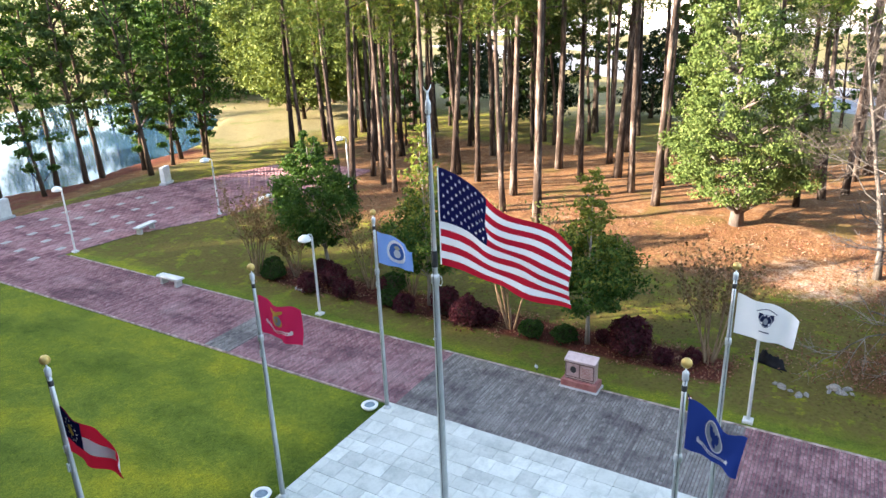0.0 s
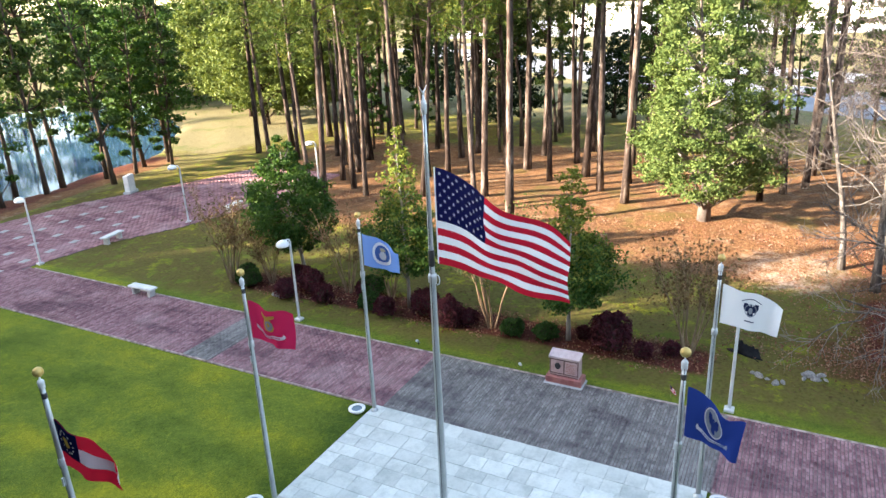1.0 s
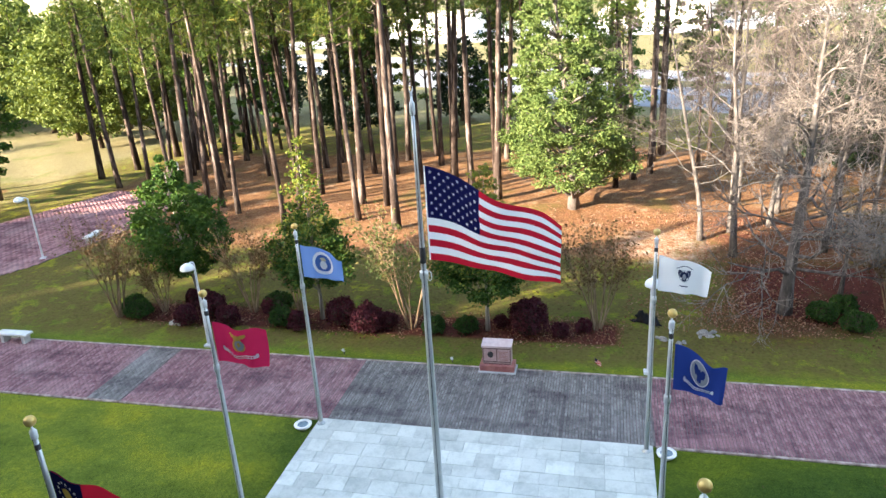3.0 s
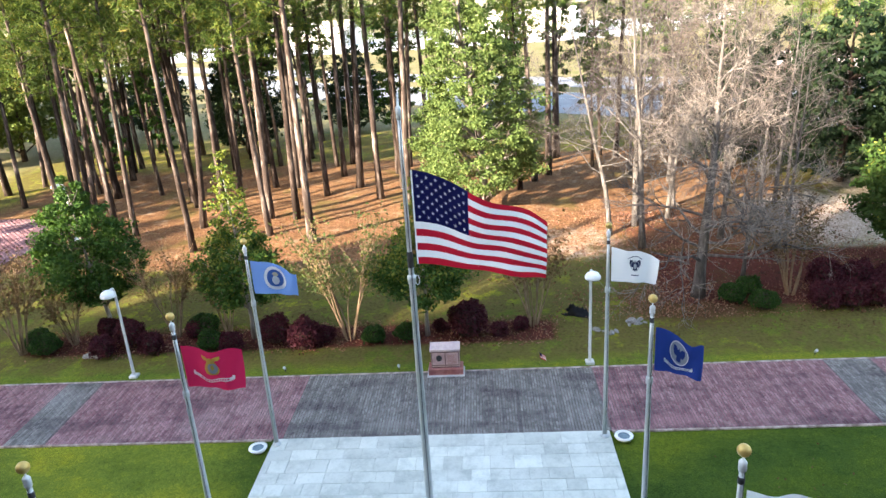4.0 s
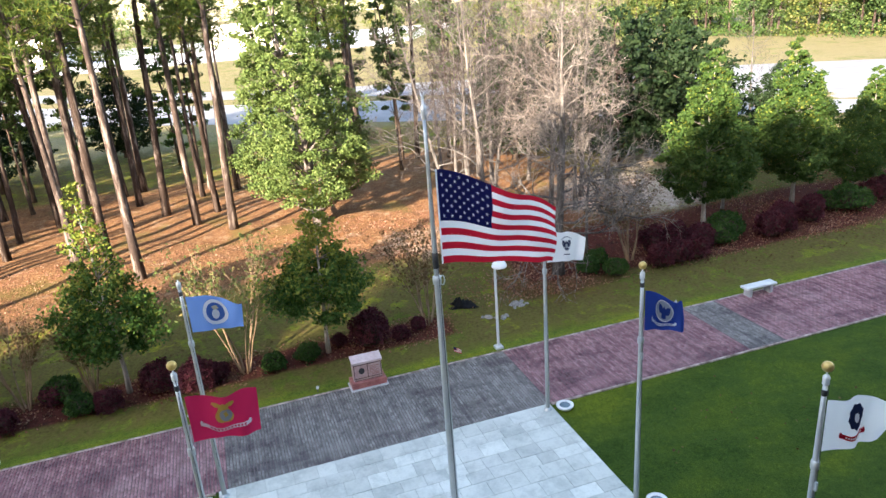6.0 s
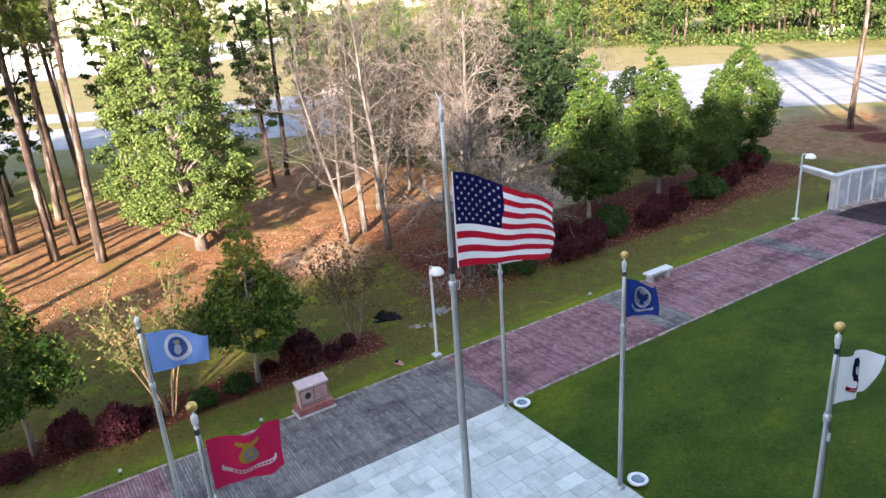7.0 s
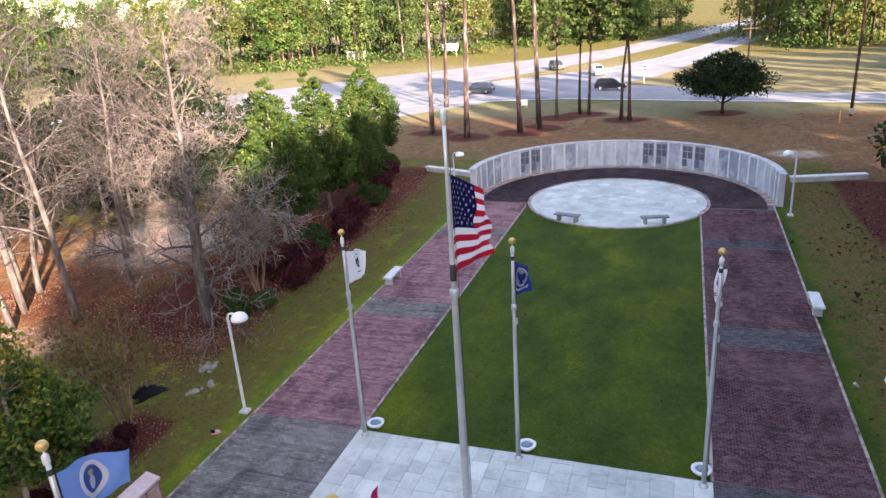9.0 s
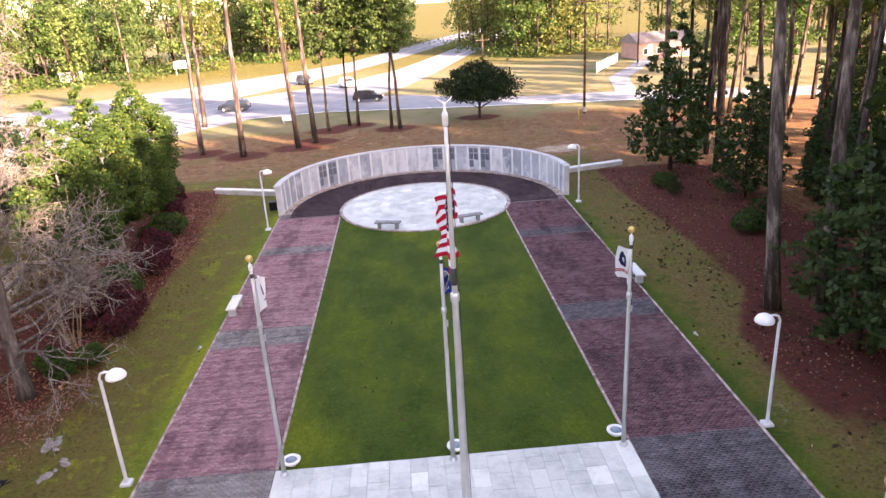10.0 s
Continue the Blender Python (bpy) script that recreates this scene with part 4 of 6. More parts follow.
def brick_fill(name, rects, mat, parent, label, keep=None, cut=None, bx=0.21, by=0.105, singles=None, pair=0.007, g=0.008):
    """Rows of bricks over rectangles (x0, x1, y0, y1), joined; those inside the stretch singles become parts of their own."""
    vs, rng = [], np.random.default_rng(len(name) + len(rects))
    single = 0
    one = MB().box(g, bx - g, g, by - g, -0.01, 0.017, None, 0.006).mesh("brick", mat) if singles else None
    for x0, x1, y0, y1 in rects:
        rows, cols = int((y1 - y0) / (by + pair / 2)), int((x1 - x0) / bx) + 1
        yy, xx = np.meshgrid(y0 + np.arange(rows) * by + (np.arange(rows) // 2) * pair, np.arange(cols + 1) * bx, indexing="ij")
        xx = x0 - bx * 0.5 * (np.arange(rows) % 2)[:, None] + xx
        a, b = np.clip(xx, x0, x1).ravel(), np.clip(xx + bx, x0, x1).ravel()
        c = yy.ravel()
        ok = b - a > 0.03
        if cut is not None:
            ok &= cut((a + b) / 2, c + by / 2)
        a, b, c = a[ok], b[ok], c[ok]
        if singles:
            mine = (c >= singles[0]) & (c < singles[1]) & (a >= singles[2]) & (b <= singles[3]) & (b - a > bx * 0.97)
            for p, q in list(zip(a[mine], c[mine]))[:300]:
                o = part("brick", one, None, parent)
                o.matrix_basis = pose(p, q, rng.uniform(-0.003, 0.003))
                single += 1
            a, b, c = a[~mine], b[~mine], c[~mine]
        z = 0.012 + rng.uniform(-0.003, 0.003, len(a))
        bo = [(a + g, c + g, z * 0 - 0.01), (b - g, c + g, z * 0 - 0.01), (b - g, c + by - g, z * 0 - 0.01), (a + g, c + by - g, z * 0 - 0.01)]
        e = g + 0.005
        to = [(a + e, c + e, z), (b - e, c + e, z), (b - e, c + by - e, z), (a + e, c + by - e, z)]
        vs.append(np.stack([np.stack(p, 1) for p in bo + to], 1))
    v = np.concatenate(vs)
    n = len(v)
    q = np.array([(4, 5, 6), (4, 6, 7), (0, 1, 5), (0, 5, 4), (1, 2, 6), (1, 6, 5), (2, 3, 7), (2, 7, 6), (3, 0, 4), (3, 4, 7)])
    tri = (np.arange(n)[:, None, None] * 8 + q[None]).reshape(-1, 3)
    ob = new(name, tri_mesh(name, v.reshape(-1, 3), tri, mat))
    ob.parent = parent
    return tagged(ob, label, "", "", "stuff")


# ---------- flagpoles and flags ----------
def flag_surface(hoist, fly, droop, waves, amp, shrink, seed):
    """A waving cloth: u along the fly, v down the hoist; x runs away from the pole."""
    ph = seed * 1.7

    def s(u_, v):
        u = max(u_, 0.0)
        ripple = amp * (u ** 0.8) * math.sin(2 * math.pi * (waves * u - 0.22 * v) + ph) + 0.35 * amp * u * math.sin(2 * math.pi * (2.3 * u + 0.5 * v) + 2 * ph)
        x = 0.04 + fly * shrink * u_ - 0.05 * hoist * u * v
        z = -hoist * v - droop * fly * (u ** 1.25) * (1 - 0.64 * v) + 0.05 * hoist * u * math.sin(2 * math.pi * (1.1 * u + 0.2 * v) + ph)
        return Vector((x, ripple, z))

    return s


def cloth_patch(s, u0, u1, v0, v1, nu, nv, off=0.0):
    mb = MB()
    vs = [tuple(s(u0 + (u1 - u0) * i / nu, v0 + (v1 - v0) * j / nv) + Vector((0, off, 0))) for j in range(nv + 1) for i in range(nu + 1)]
    fs = [(j * (nu + 1) + i, j * (nu + 1) + i + 1, (j + 1) * (nu + 1) + i + 1, (j + 1) * (nu + 1) + i) for j in range(nv) for i in range(nu)]
    return mb.add(vs, fs)


def cloth_shape(s, outline, aspect, rings=5, off=0.008):
    """A flat shape laid on both sides of the cloth. outline: points in flag heights about (cu, cv), given as (u, v)."""
    mb = MB()
    cu, cv = sum(p[0] for p in outline) / len(outline), sum(p[1] for p in outline) / len(outline)
    n = len(outline)
    for side in (-1, 1):
        vs, fs = [tuple(s(cu, cv) + Vector((0, off * side, 0)))], []
        for r in range(1, rings + 1):
            for u, v in outline:
                k = r / rings
                vs.append(tuple(s(cu + (u - cu) * k, cv + (v - cv) * k) + Vector((0, off * side, 0))))
        fs += [(0, 1 + i, 1 + (i + 1) % n) for i in range(n)]
        for r in range(rings - 1):
            a, b = 1 + r * n, 1 + (r + 1) * n
            fs += [(a + i, b + i, b + (i + 1) % n, a + (i + 1) % n) for i in range(n)]
        mb.add(vs, fs)
    return mb


def cloth_band(s, pts, width, off=0.008):
    """A ribbon along points (u, v), laid on both sides of the cloth."""
    mb = MB()
    for side in (-1, 1):
        vs = []
        for i, (u, v) in enumerate(pts):
            vs += [tuple(s(u, v - width / 2) + Vector((0, off * side, 0))), tuple(s(u, v + width / 2) + Vector((0, off * side, 0)))]
        mb.add(vs, [(2 * i, 2 * i + 2, 2 * i + 3, 2 * i + 1) for i in range(len(pts) - 1)])
    return mb


def disc_outline(cu, cv, ru, rv, n=22, wob=0.0, k=5):
    return [(cu + ru * (1 + wob * math.sin(k * a)) * math.cos(a), cv + rv * (1 + wob * math.sin(k * a)) * math.sin(a)) for a in (2 * math.pi * i / n for i in range(n))]


def star_outline(cu, cv, ru, rv):
    return [(cu + (ru if i % 2 == 0 else ru * 0.4) * math.sin(math.pi * i / 5), cv - (rv if i % 2 == 0 else rv * 0.4) * math.cos(math.pi * i / 5)) for i in range(10)]


def ring_band(cu, cv, ru, rv, w, s, off=0.01):
    mb = MB()
    n = 28
    for side in (-1, 1):
        vs = []
        for i in range(n):
            a = 2 * math.pi * i / n
            for k in (1 - w, 1):
                vs.append(tuple(s(cu + ru * k * math.cos(a), cv + rv * k * math.sin(a)) + Vector((0, off * side, 0))))
        mb.add(vs, [(2 * i, 2 * i + 1, (2 * i + 3) % (2 * n), (2 * i + 2) % (2 * n)) for i in range(n)])
    return mb


def ribbon_arc(u0, u1, v, sag, n=14):
    return [(u0 + (u1 - u0) * i / n, v + sag * math.sin(math.pi * i / n) - 0.025 * math.cos(3 * math.pi * i / n)) for i in range(n + 1)]


def eagle_outline(cu, cv, w, h):
    pts = [(0, -0.9), (0.18, -0.55), (0.5, -0.95), (0.95, -1.0), (1.0, -0.35), (0.75, 0.25), (0.35, 0.3), (0.42, 0.85), (0, 1.0)]
    full = pts + [(-x, y) for x, y in pts[-2:0:-1]]
    return [(cu + w * x, cv + h * y) for x, y in full]


def national_flag(m):
    ob = thing("national_flag", "red, white and blue striped cloth flag flying at half staff", "flag", m)
    wave = flag_surface(2.2, 3.6, 0.41, 1.05, 0.26, 0.84, 1)

    def s(u, v):
        """Broad waves with folds that fan out from the upper hoist corner and a curled fly end."""
        p = wave(u, v)
        k = max(u, 0.0)
        for slope, width, depth in ((0.95, 0.075, 0.15), (0.52, 0.10, -0.10), (1.5, 0.09, -0.07)):
            d = (v - 0.06 - slope * k) / (width + 0.05 * k)
            p.y += depth * k * math.exp(-d * d)
            p.z -= 0.22 * depth * k * math.exp(-d * d)
        p.y += 0.05 * k * math.sin(9.5 * k + 3.0 * v) + 0.22 * max(0.0, k - 0.78) * math.sin(5 * v + 1)
        p.x -= 0.5 * max(0.0, k - 0.85) * (1 - v)
        return p

    for i in range(13):
        part("stripe", cloth_patch(s, 0.4 if i < 7 else 0, 1, i / 13, (i + 1) / 13, 60, 3), "flag_red" if i % 2 == 0 else "flag_white", ob, "red cloth stripe" if i % 2 == 0 else "white cloth stripe", True)
    canton = part("canton", cloth_patch(s, 0, 0.4, 0, 7 / 13, 24, 21), "flag_blue", ob, "dark blue starred corner", True)
    part("hem", cloth_patch(s, -0.012, 0.004, 0, 1, 1, 20, 0.004), "flag_white", ob, "white hoist hem")
    for r in range(9):
        for c in range(6 if r % 2 == 0 else 5):
            u = 0.4 * (c * 2 + 1 + (r % 2)) / 12
            v = 7 / 13 * (r + 1) / 10
            part("star", cloth_shape(s, star_outline(u, v, 0.0135, 0.023), 1.6, 1), "flag_white", canton)
    return ob


def service_flag(name, label, m, base, seed, draw, droop=0.25, shrink=0.8):
    ob = thing(name, label, "flag", m, "service flags round the paving")
    s = flag_surface(1.14, 1.85, droop, 1.0, 0.17, shrink, seed)
    part("cloth", cloth_patch(s, 0, 1, 0, 1, 30, 14), base, ob, "", True)
    draw(ob, s)
    return ob


def scroll(ob, s, u0, u1, v, sag, width, mat, ink):
    """A ribbon with curled ends and a row of small bars where its lettering is."""
    line = ribbon_arc(u0, u1, v, sag)
    r = part("ribbon", cloth_band(s, line, width), mat, ob, "curved scroll")
    for i in range(2, len(line) - 2):
        (a, b), (c, d) = line[i], line[i + 1]
        q = [(a + (c - a) * 0.2, b + (d - b) * 0.2), (a + (c - a) * 0.8, b + (d - b) * 0.8)]
        part("lettering_bar", cloth_band(s, q, width * 0.42, 0.012), ink, r)
    for e in (line[0], line[-1]):
        part("curl", cloth_shape(s, disc_outline(e[0], e[1] - 0.02, 0.022, 0.06, 10), 1.6, 2, 0.013), mat, r)


def draw_marine(ob, s):
    part("anchor", cloth_shape(s, disc_outline(0.5, 0.43, 0.125, 0.22, 24, 0.16, 3), 1.6, 4, 0.006), "flag_gold", ob, "gold anchor")
    part("globe", cloth_shape(s, disc_outline(0.525, 0.44, 0.09, 0.15), 1.6, 4, 0.011), "flag_grey", ob, "grey globe")
    part("continent", cloth_shape(s, disc_outline(0.525, 0.41, 0.03, 0.07, 14, 0.25, 4), 1.6, 3, 0.015), "flag_gold", ob, "gold land on the globe")
    part("eagle", cloth_shape(s, eagle_outline(0.5, 0.22, 0.16, 0.085), 1.6, 4, 0.016), "flag_gold", ob, "gold spread eagle")
    scroll(ob, s, 0.16, 0.86, 0.68, 0.11, 0.085, "flag_white", "flag_crimson")


def draw_air(ob, s):
    part("field", cloth_shape(s, disc_outline(0.5, 0.48, 0.185, 0.30), 1.6, 5, 0.006), "flag_blue_mid", ob, "deeper blue disc")
    part("ring", ring_band(0.5, 0.48, 0.235, 0.385, 0.26, s), "flag_white", ob, "white ring")
    part("emblem", cloth_shape(s, disc_outline(0.5, 0.55, 0.072, 0.15, 18), 1.6, 4, 0.012), "flag_white", ob, "white shield")
    part("crest", cloth_shape(s, disc_outline(0.5, 0.35, 0.06, 0.065, 16, 0.12, 4), 1.6, 3, 0.013), "flag_cream", ob, "cream crest")


def draw_coast(ob, s):
    part("emblem", cloth_shape(s, eagle_outline(0.5, 0.46, 0.125, 0.18), 1.6), "flag_ink", ob, "dark blue eagle")
    part("shield", cloth_shape(s, disc_outline(0.5, 0.48, 0.034, 0.085), 1.6, 3, 0.012), "flag_grey", ob, "grey shield")
    part("wreath", ring_band(0.5, 0.46, 0.10, 0.165, 0.12, s, 0.011), "flag_grey", ob, "grey wreath")
    part("lettering_arc", cloth_band(s, [(0.34 + 0.32 * i / 10, 0.24 - 0.07 * math.sin(math.pi * i / 10)) for i in range(11)], 0.022), "flag_ink", ob, "line of small dark lettering")
    part("lettering_line", cloth_band(s, [(0.42 + 0.16 * i / 6, 0.76) for i in range(7)], 0.03), "flag_ink", ob, "line of small dark lettering")


def draw_navy(ob, s):
    part("emblem", cloth_shape(s, disc_outline(0.5, 0.42, 0.17, 0.29), 1.6), "flag_grey", ob, "grey-blue seal")
    part("seal_ring", ring_band(0.5, 0.42, 0.185, 0.31, 0.1, s, 0.012), "flag_white", ob, "pale seal rim")
    part("eagle", cloth_shape(s, eagle_outline(0.5, 0.45, 0.11, 0.2), 1.6, 4, 0.013), "flag_navy", ob, "dark eagle")
    scroll(ob, s, 0.22, 0.78, 0.76, 0.07, 0.075, "flag_white", "flag_navy")


def draw_army(ob, s):
    part("emblem", cloth_shape(s, disc_outline(0.5, 0.40, 0.15, 0.25, 36, 0.07, 9), 1.6), "flag_ink", ob, "dark blue emblem")
    part("emblem_centre", cloth_shape(s, disc_outline(0.5, 0.42, 0.045, 0.09), 1.6, 3, 0.012), "flag_white", ob, "white centre")
    scroll(ob, s, 0.24, 0.76, 0.74, 0.05, 0.09, "flag_red", "flag_white")


def both_sides(s, u0, u1, v0, v1, nu, nv, off):
    mb = cloth_patch(s, u0, u1, v0, v1, nu, nv, off)
    other = cloth_patch(s, u0, u1, v0, v1, nu, nv, -off)
    return mb.add(other.v, other.f)


def draw_state(ob, s):
    part("white_stripe", both_sides(s, 0, 1, 0.335, 0.665, 30, 6, 0.006), "flag_white", ob, "white middle stripe")
    canton = part("canton", both_sides(s, 0, 0.4, 0, 0.665, 14, 10, 0.011), "flag_blue", ob, "blue corner with a ring of stars")
    for k in range(13):
        a = 2 * math.pi * k / 13
        part("star", cloth_shape(s, star_outline(0.2 + 0.13 * math.cos(a), 0.33 + 0.22 * math.sin(a), 0.022, 0.038), 1.6, 1, 0.016), "flag_white", canton)
    part("arms", cloth_shape(s, disc_outline(0.2, 0.33, 0.07, 0.12, 16, 0.1, 4), 1.6, 3, 0.016), "flag_gold", canton, "gold arms")


def pole_small(x, y, label):
    ob = thing("flagpole", label, "flagpole", pose(x, y, 0.02), "flagpoles round the paving")
    part("base_collar", MB().lathe([(0.15, 0), (0.15, 0.02), (0.10, 0.05), (0.075, 0.12)], 20), "metal", ob, "flared aluminium collar", True)
    part("shaft", MB().lathe([(0.078, 0.0), (0.073, 2.5), (0.062, 4.6), (0.053, 6.2), (0.044, 7.28)], 16), "metal", ob, "", True)
    part("truck", MB().lathe([(0.038, 7.12), (0.046, 7.15), (0.042, 7.2), (0.064, 7.23), (0.066, 7.38), (0.048, 7.41), (0.02, 7.43), (0.015, 7.5)], 14), "lamp_metal", ob, "grey pulley cap", True)
    part("pulley", MB().lathe([(0.045, 6.98), (0.056, 7.0), (0.056, 7.1), (0.045, 7.115)], 12), "dark", ob, "dark pulley band", True)
    part("ball", MB().lathe([(0.105 * math.sin(math.pi * k / 10) + 0.002, 7.59 - 0.105 * math.cos(math.pi * k / 10)) for k in range(11)], 18), "gold", ob, "gold ball finial", True)
    part("sleeve", MB().lathe([(0.055, 5.34), (0.08, 5.36), (0.086, 5.45), (0.08, 5.54), (0.055, 5.56)], 14), "metal", ob, "halyard retainer ring", True)
    part("cleat", MB().box(0.05, 0.11, -0.02, 0.02, 4.9, 5.1), "metal", ob)
    part("halyard", MB().tube([(0.085, 0.03, 1.2), (0.08, 0.02, 4.0), (0.068, 0.015, 7.25)], [0.006] * 3, 4), "dark", ob, "thin rope")
    return ob


def pole_main():
    ob = thing("main_flagpole", "tall tapered aluminium flagpole standing on the stone paving", "flagpole", pose(0, 0, 0.02))
    part("base_collar", MB().lathe([(0.24, 0), (0.24, 0.03), (0.17, 0.07), (0.11, 0.2)], 24), "metal", ob, "flared aluminium collar", True)
    part("shaft", MB().lathe([(0.104, 0.0), (0.1, 3.0), (0.086, 6.0), (0.072, 8.25), (0.062, 8.5), (0.055, 9.5), (0.043, 11.0), (0.035, 12.1)], 20), "metal", ob, "", True)
    part("dark_band", MB().lathe([(0.064, 8.62), (0.072, 8.63), (0.07, 9.0), (0.06, 9.01)], 18), "dark", ob, "dark band round the shaft", True)
    part("truck", MB().lathe([(0.036, 12.0), (0.062, 12.04), (0.062, 12.24), (0.05, 12.28), (0.03, 12.3), (0.022, 12.42)], 16), "lamp_metal", ob, "white pulley cap", True)
    fin = MB().lathe([(0.02, 12.4), (0.032, 12.44), (0.015, 12.48)], 10)
    for sx in (-1, 1):
        fin.tube([(0, 0, 12.44), (sx * 0.06, 0, 12.49), (sx * 0.12, 0, 12.53), (sx * 0.15, 0, 12.59)], [0.013, 0.014, 0.01, 0.004], 6)
    part("finial", fin, "lamp_metal", ob, "white winged finial", True)
    part("sleeve", MB().lathe([(0.07, 8.22), (0.098, 8.24), (0.104, 8.33), (0.098, 8.42), (0.065, 8.44)], 16), "metal", ob, "halyard retainer ring", True)
    part("halyard", MB().tube([(0.125, 0.02, 1.2), (0.112, 0.02, 6.0), (0.105, 0.02, 8.4), (0.062, 0.02, 12.1)], [0.007] * 4, 4), "dark", ob, "thin rope")
    loop = [(0.0 + 0.0, 0.13 + 0.05 * math.sin(a), 8.3 + 0.12 * math.cos(a)) for a in (2 * math.pi * k / 12 for k in range(13))]
    part("rope_loop", MB().tube(loop, [0.012] * 13, 5, False), "lamp_metal", ob, "tied rope loop")
    return ob


def ground_light(x, y, turn=0):
    ob = thing("ground_light", "round white floodlight bowl set beside the flagpole", "floodlight", pose(x, y, -0.03, 0, 0, turn), "floodlights at the flagpoles")
    part("bowl", MB().lathe([(0.2, 0.0), (0.27, 0.06), (0.32, 0.14), (0.32, 0.17), (0.21, 0.17), (0.19, 0.12)], 24), "white", ob, "white enamel ring", True)
    part("lens", MB().lathe([(0.2, 0.11), (0.2, 0.15), (0.12, 0.165), (0.02, 0.17)], 20), "lens", ob, "blue-green glass lens", True)
    return ob


def lamp_post(x, y, turn):
    """Arm along local +x."""
    ob = thing("street_lamp", "pale metal lamp post with a domed white hood", "lamp post", pose(x, y, -0.03, 0, 0, turn), "lamps along the walks")
    part("base_plate", MB().box(-0.17, 0.17, -0.17, 0.17, 0, 0.12, None, 0.03), "lamp_metal", ob, "square metal footing")
    part("post", MB().lathe([(0.07, 0.1), (0.062, 0.14), (0.058, 2.0), (0.052, 3.85), (0.04, 3.9)], 14), "lamp_metal", ob, "", True)
    arm = [(0, 0, 3.8), (-0.02, 0, 3.98), (0.05, 0, 4.14), (0.2, 0, 4.19), (0.36, 0, 4.16)]
    part("arm", MB().tube(arm, [0.045, 0.045, 0.042, 0.04, 0.04], 8), "lamp_metal", ob, "curved arm", True)
    hood = part("hood", MB().lathe([(0.30, 3.97), (0.315, 4.0), (0.30, 4.08), (0.24, 4.17), (0.14, 4.235), (0.05, 4.26), (0.01, 4.265)], 22, (0.5, 0, 0)), "white", ob, "white domed hood", True)
    part("diffuser", MB().lathe([(0.12, 3.9), (0.22, 3.94), (0.28, 3.985)], 18, (0.5, 0, 0)), "lens", hood, "glass under the hood", True)
    return ob


def bench(x, y, turn, stone="concrete", length=1.75):
    ob = thing("bench", "%s slab bench on two block legs" % ("pale concrete" if stone == "concrete" else "shade-darkened grey stone"), "bench", pose(x, y, 0.02, 0, 0, turn), "concrete benches")
    part("seat", MB().box(-length / 2, length / 2, -0.24, 0.24, 0.40, 0.5, None, 0.02), stone, ob)
    for sx in (-1, 1):
        part("leg", MB().box(sx * (length / 2 - 0.28) - 0.09, sx * (length / 2 - 0.28) + 0.09, -0.19, 0.19, -0.05, 0.4), "wall_stone" if stone == "concrete" else stone, ob)
    return ob


def monument():
    ob = thing("monument", "rose granite memorial block with two carved panels", "monument", pose(-10.32, -0.1, -0.06) @ Matrix.Diagonal((0.95, 0.93, 0.86, 1)))
    part("footing", MB().box(-0.42, 0.40, -0.82, 0.82, -0.2, 0.14, None, 0.02), "wall_stone", ob, "grey concrete footing")
    part("plinth", MB().box(-0.36, 0.33, -0.76, 0.76, 0.14, 0.46, None, 0.03), "granite_pink", ob, "dark rose granite plinth")
    body = MB().add([(-0.24, -0.62, 0.46), (0.2, -0.62, 0.46), (0.2, 0.62, 0.46), (-0.24, 0.62, 0.46), (-0.24, -0.62, 1.48), (0.2, -0.62, 1.34), (0.2, 0.62, 1.34), (-0.24, 0.62, 1.48)],
                    [(3, 2, 1, 0), (4, 5, 6, 7), (0, 1, 5, 4), (1, 2, 6, 5), (2, 3, 7, 6), (3, 0, 4, 7)])
    part("block", body, "granite_face", ob, "pale rose granite block")
    for z0, z1, y0, y1 in ((1.26, 1.29, -0.6, 0.6), (0.575, 0.605, -0.6, 0.6), (0.48, 0.505, -0.6, 0.6), (0.606, 1.259, -0.6, -0.575), (0.606, 1.259, 0.575, 0.6), (0.606, 1.259, -0.015, 0.015)):
        part("frame_line", MB().box(0.2, 0.215, y0, y1, z0, z1), "granite_dark", ob, "dark rose line framing the panels")
    cap = MB().add([(-0.27, -0.66, 1.495), (0.25, -0.66, 1.33), (0.25, 0.66, 1.33), (-0.27, 0.66, 1.495), (-0.27, -0.66, 1.56), (0.25, -0.66, 1.43), (0.25, 0.66, 1.43), (-0.27, 0.66, 1.56)],
                   [(3, 2, 1, 0), (4, 5, 6, 7), (0, 1, 5, 4), (1, 2, 6, 5), (2, 3, 7, 6), (3, 0, 4, 7)])
    c = part("sloping_cap", cap, "granite_cap", ob, "pale sloping top")
    for y0, y1 in ((-0.55, -0.04), (0.04, 0.55)):
        p = part("panel", MB().box(0.2, 0.225, y0, y1, 0.62, 1.24), "granite_face", ob, "polished rose panel")
        if y0 < 0:
            ring = MB().lathe([(0.13, 0.0), (0.13, 0.008), (0.09, 0.008)], 20)
            ring.v = [(0.226 + z, -0.27 + x, 0.97 + y * 1.25) for x, y, z in ring.v]
            part("carved_emblem", ring, "dark", p, "dark carved emblem")
        else:
            for k in range(7):
                part("carved_line", MB().box(0.225, 0.229, y0 + 0.06, y1 - 0.06 - 0.05 * (k % 3), 0.70 + 0.07 * k, 0.72 + 0.07 * k), "granite_pink", p, "line of small carved lettering")
    return ob


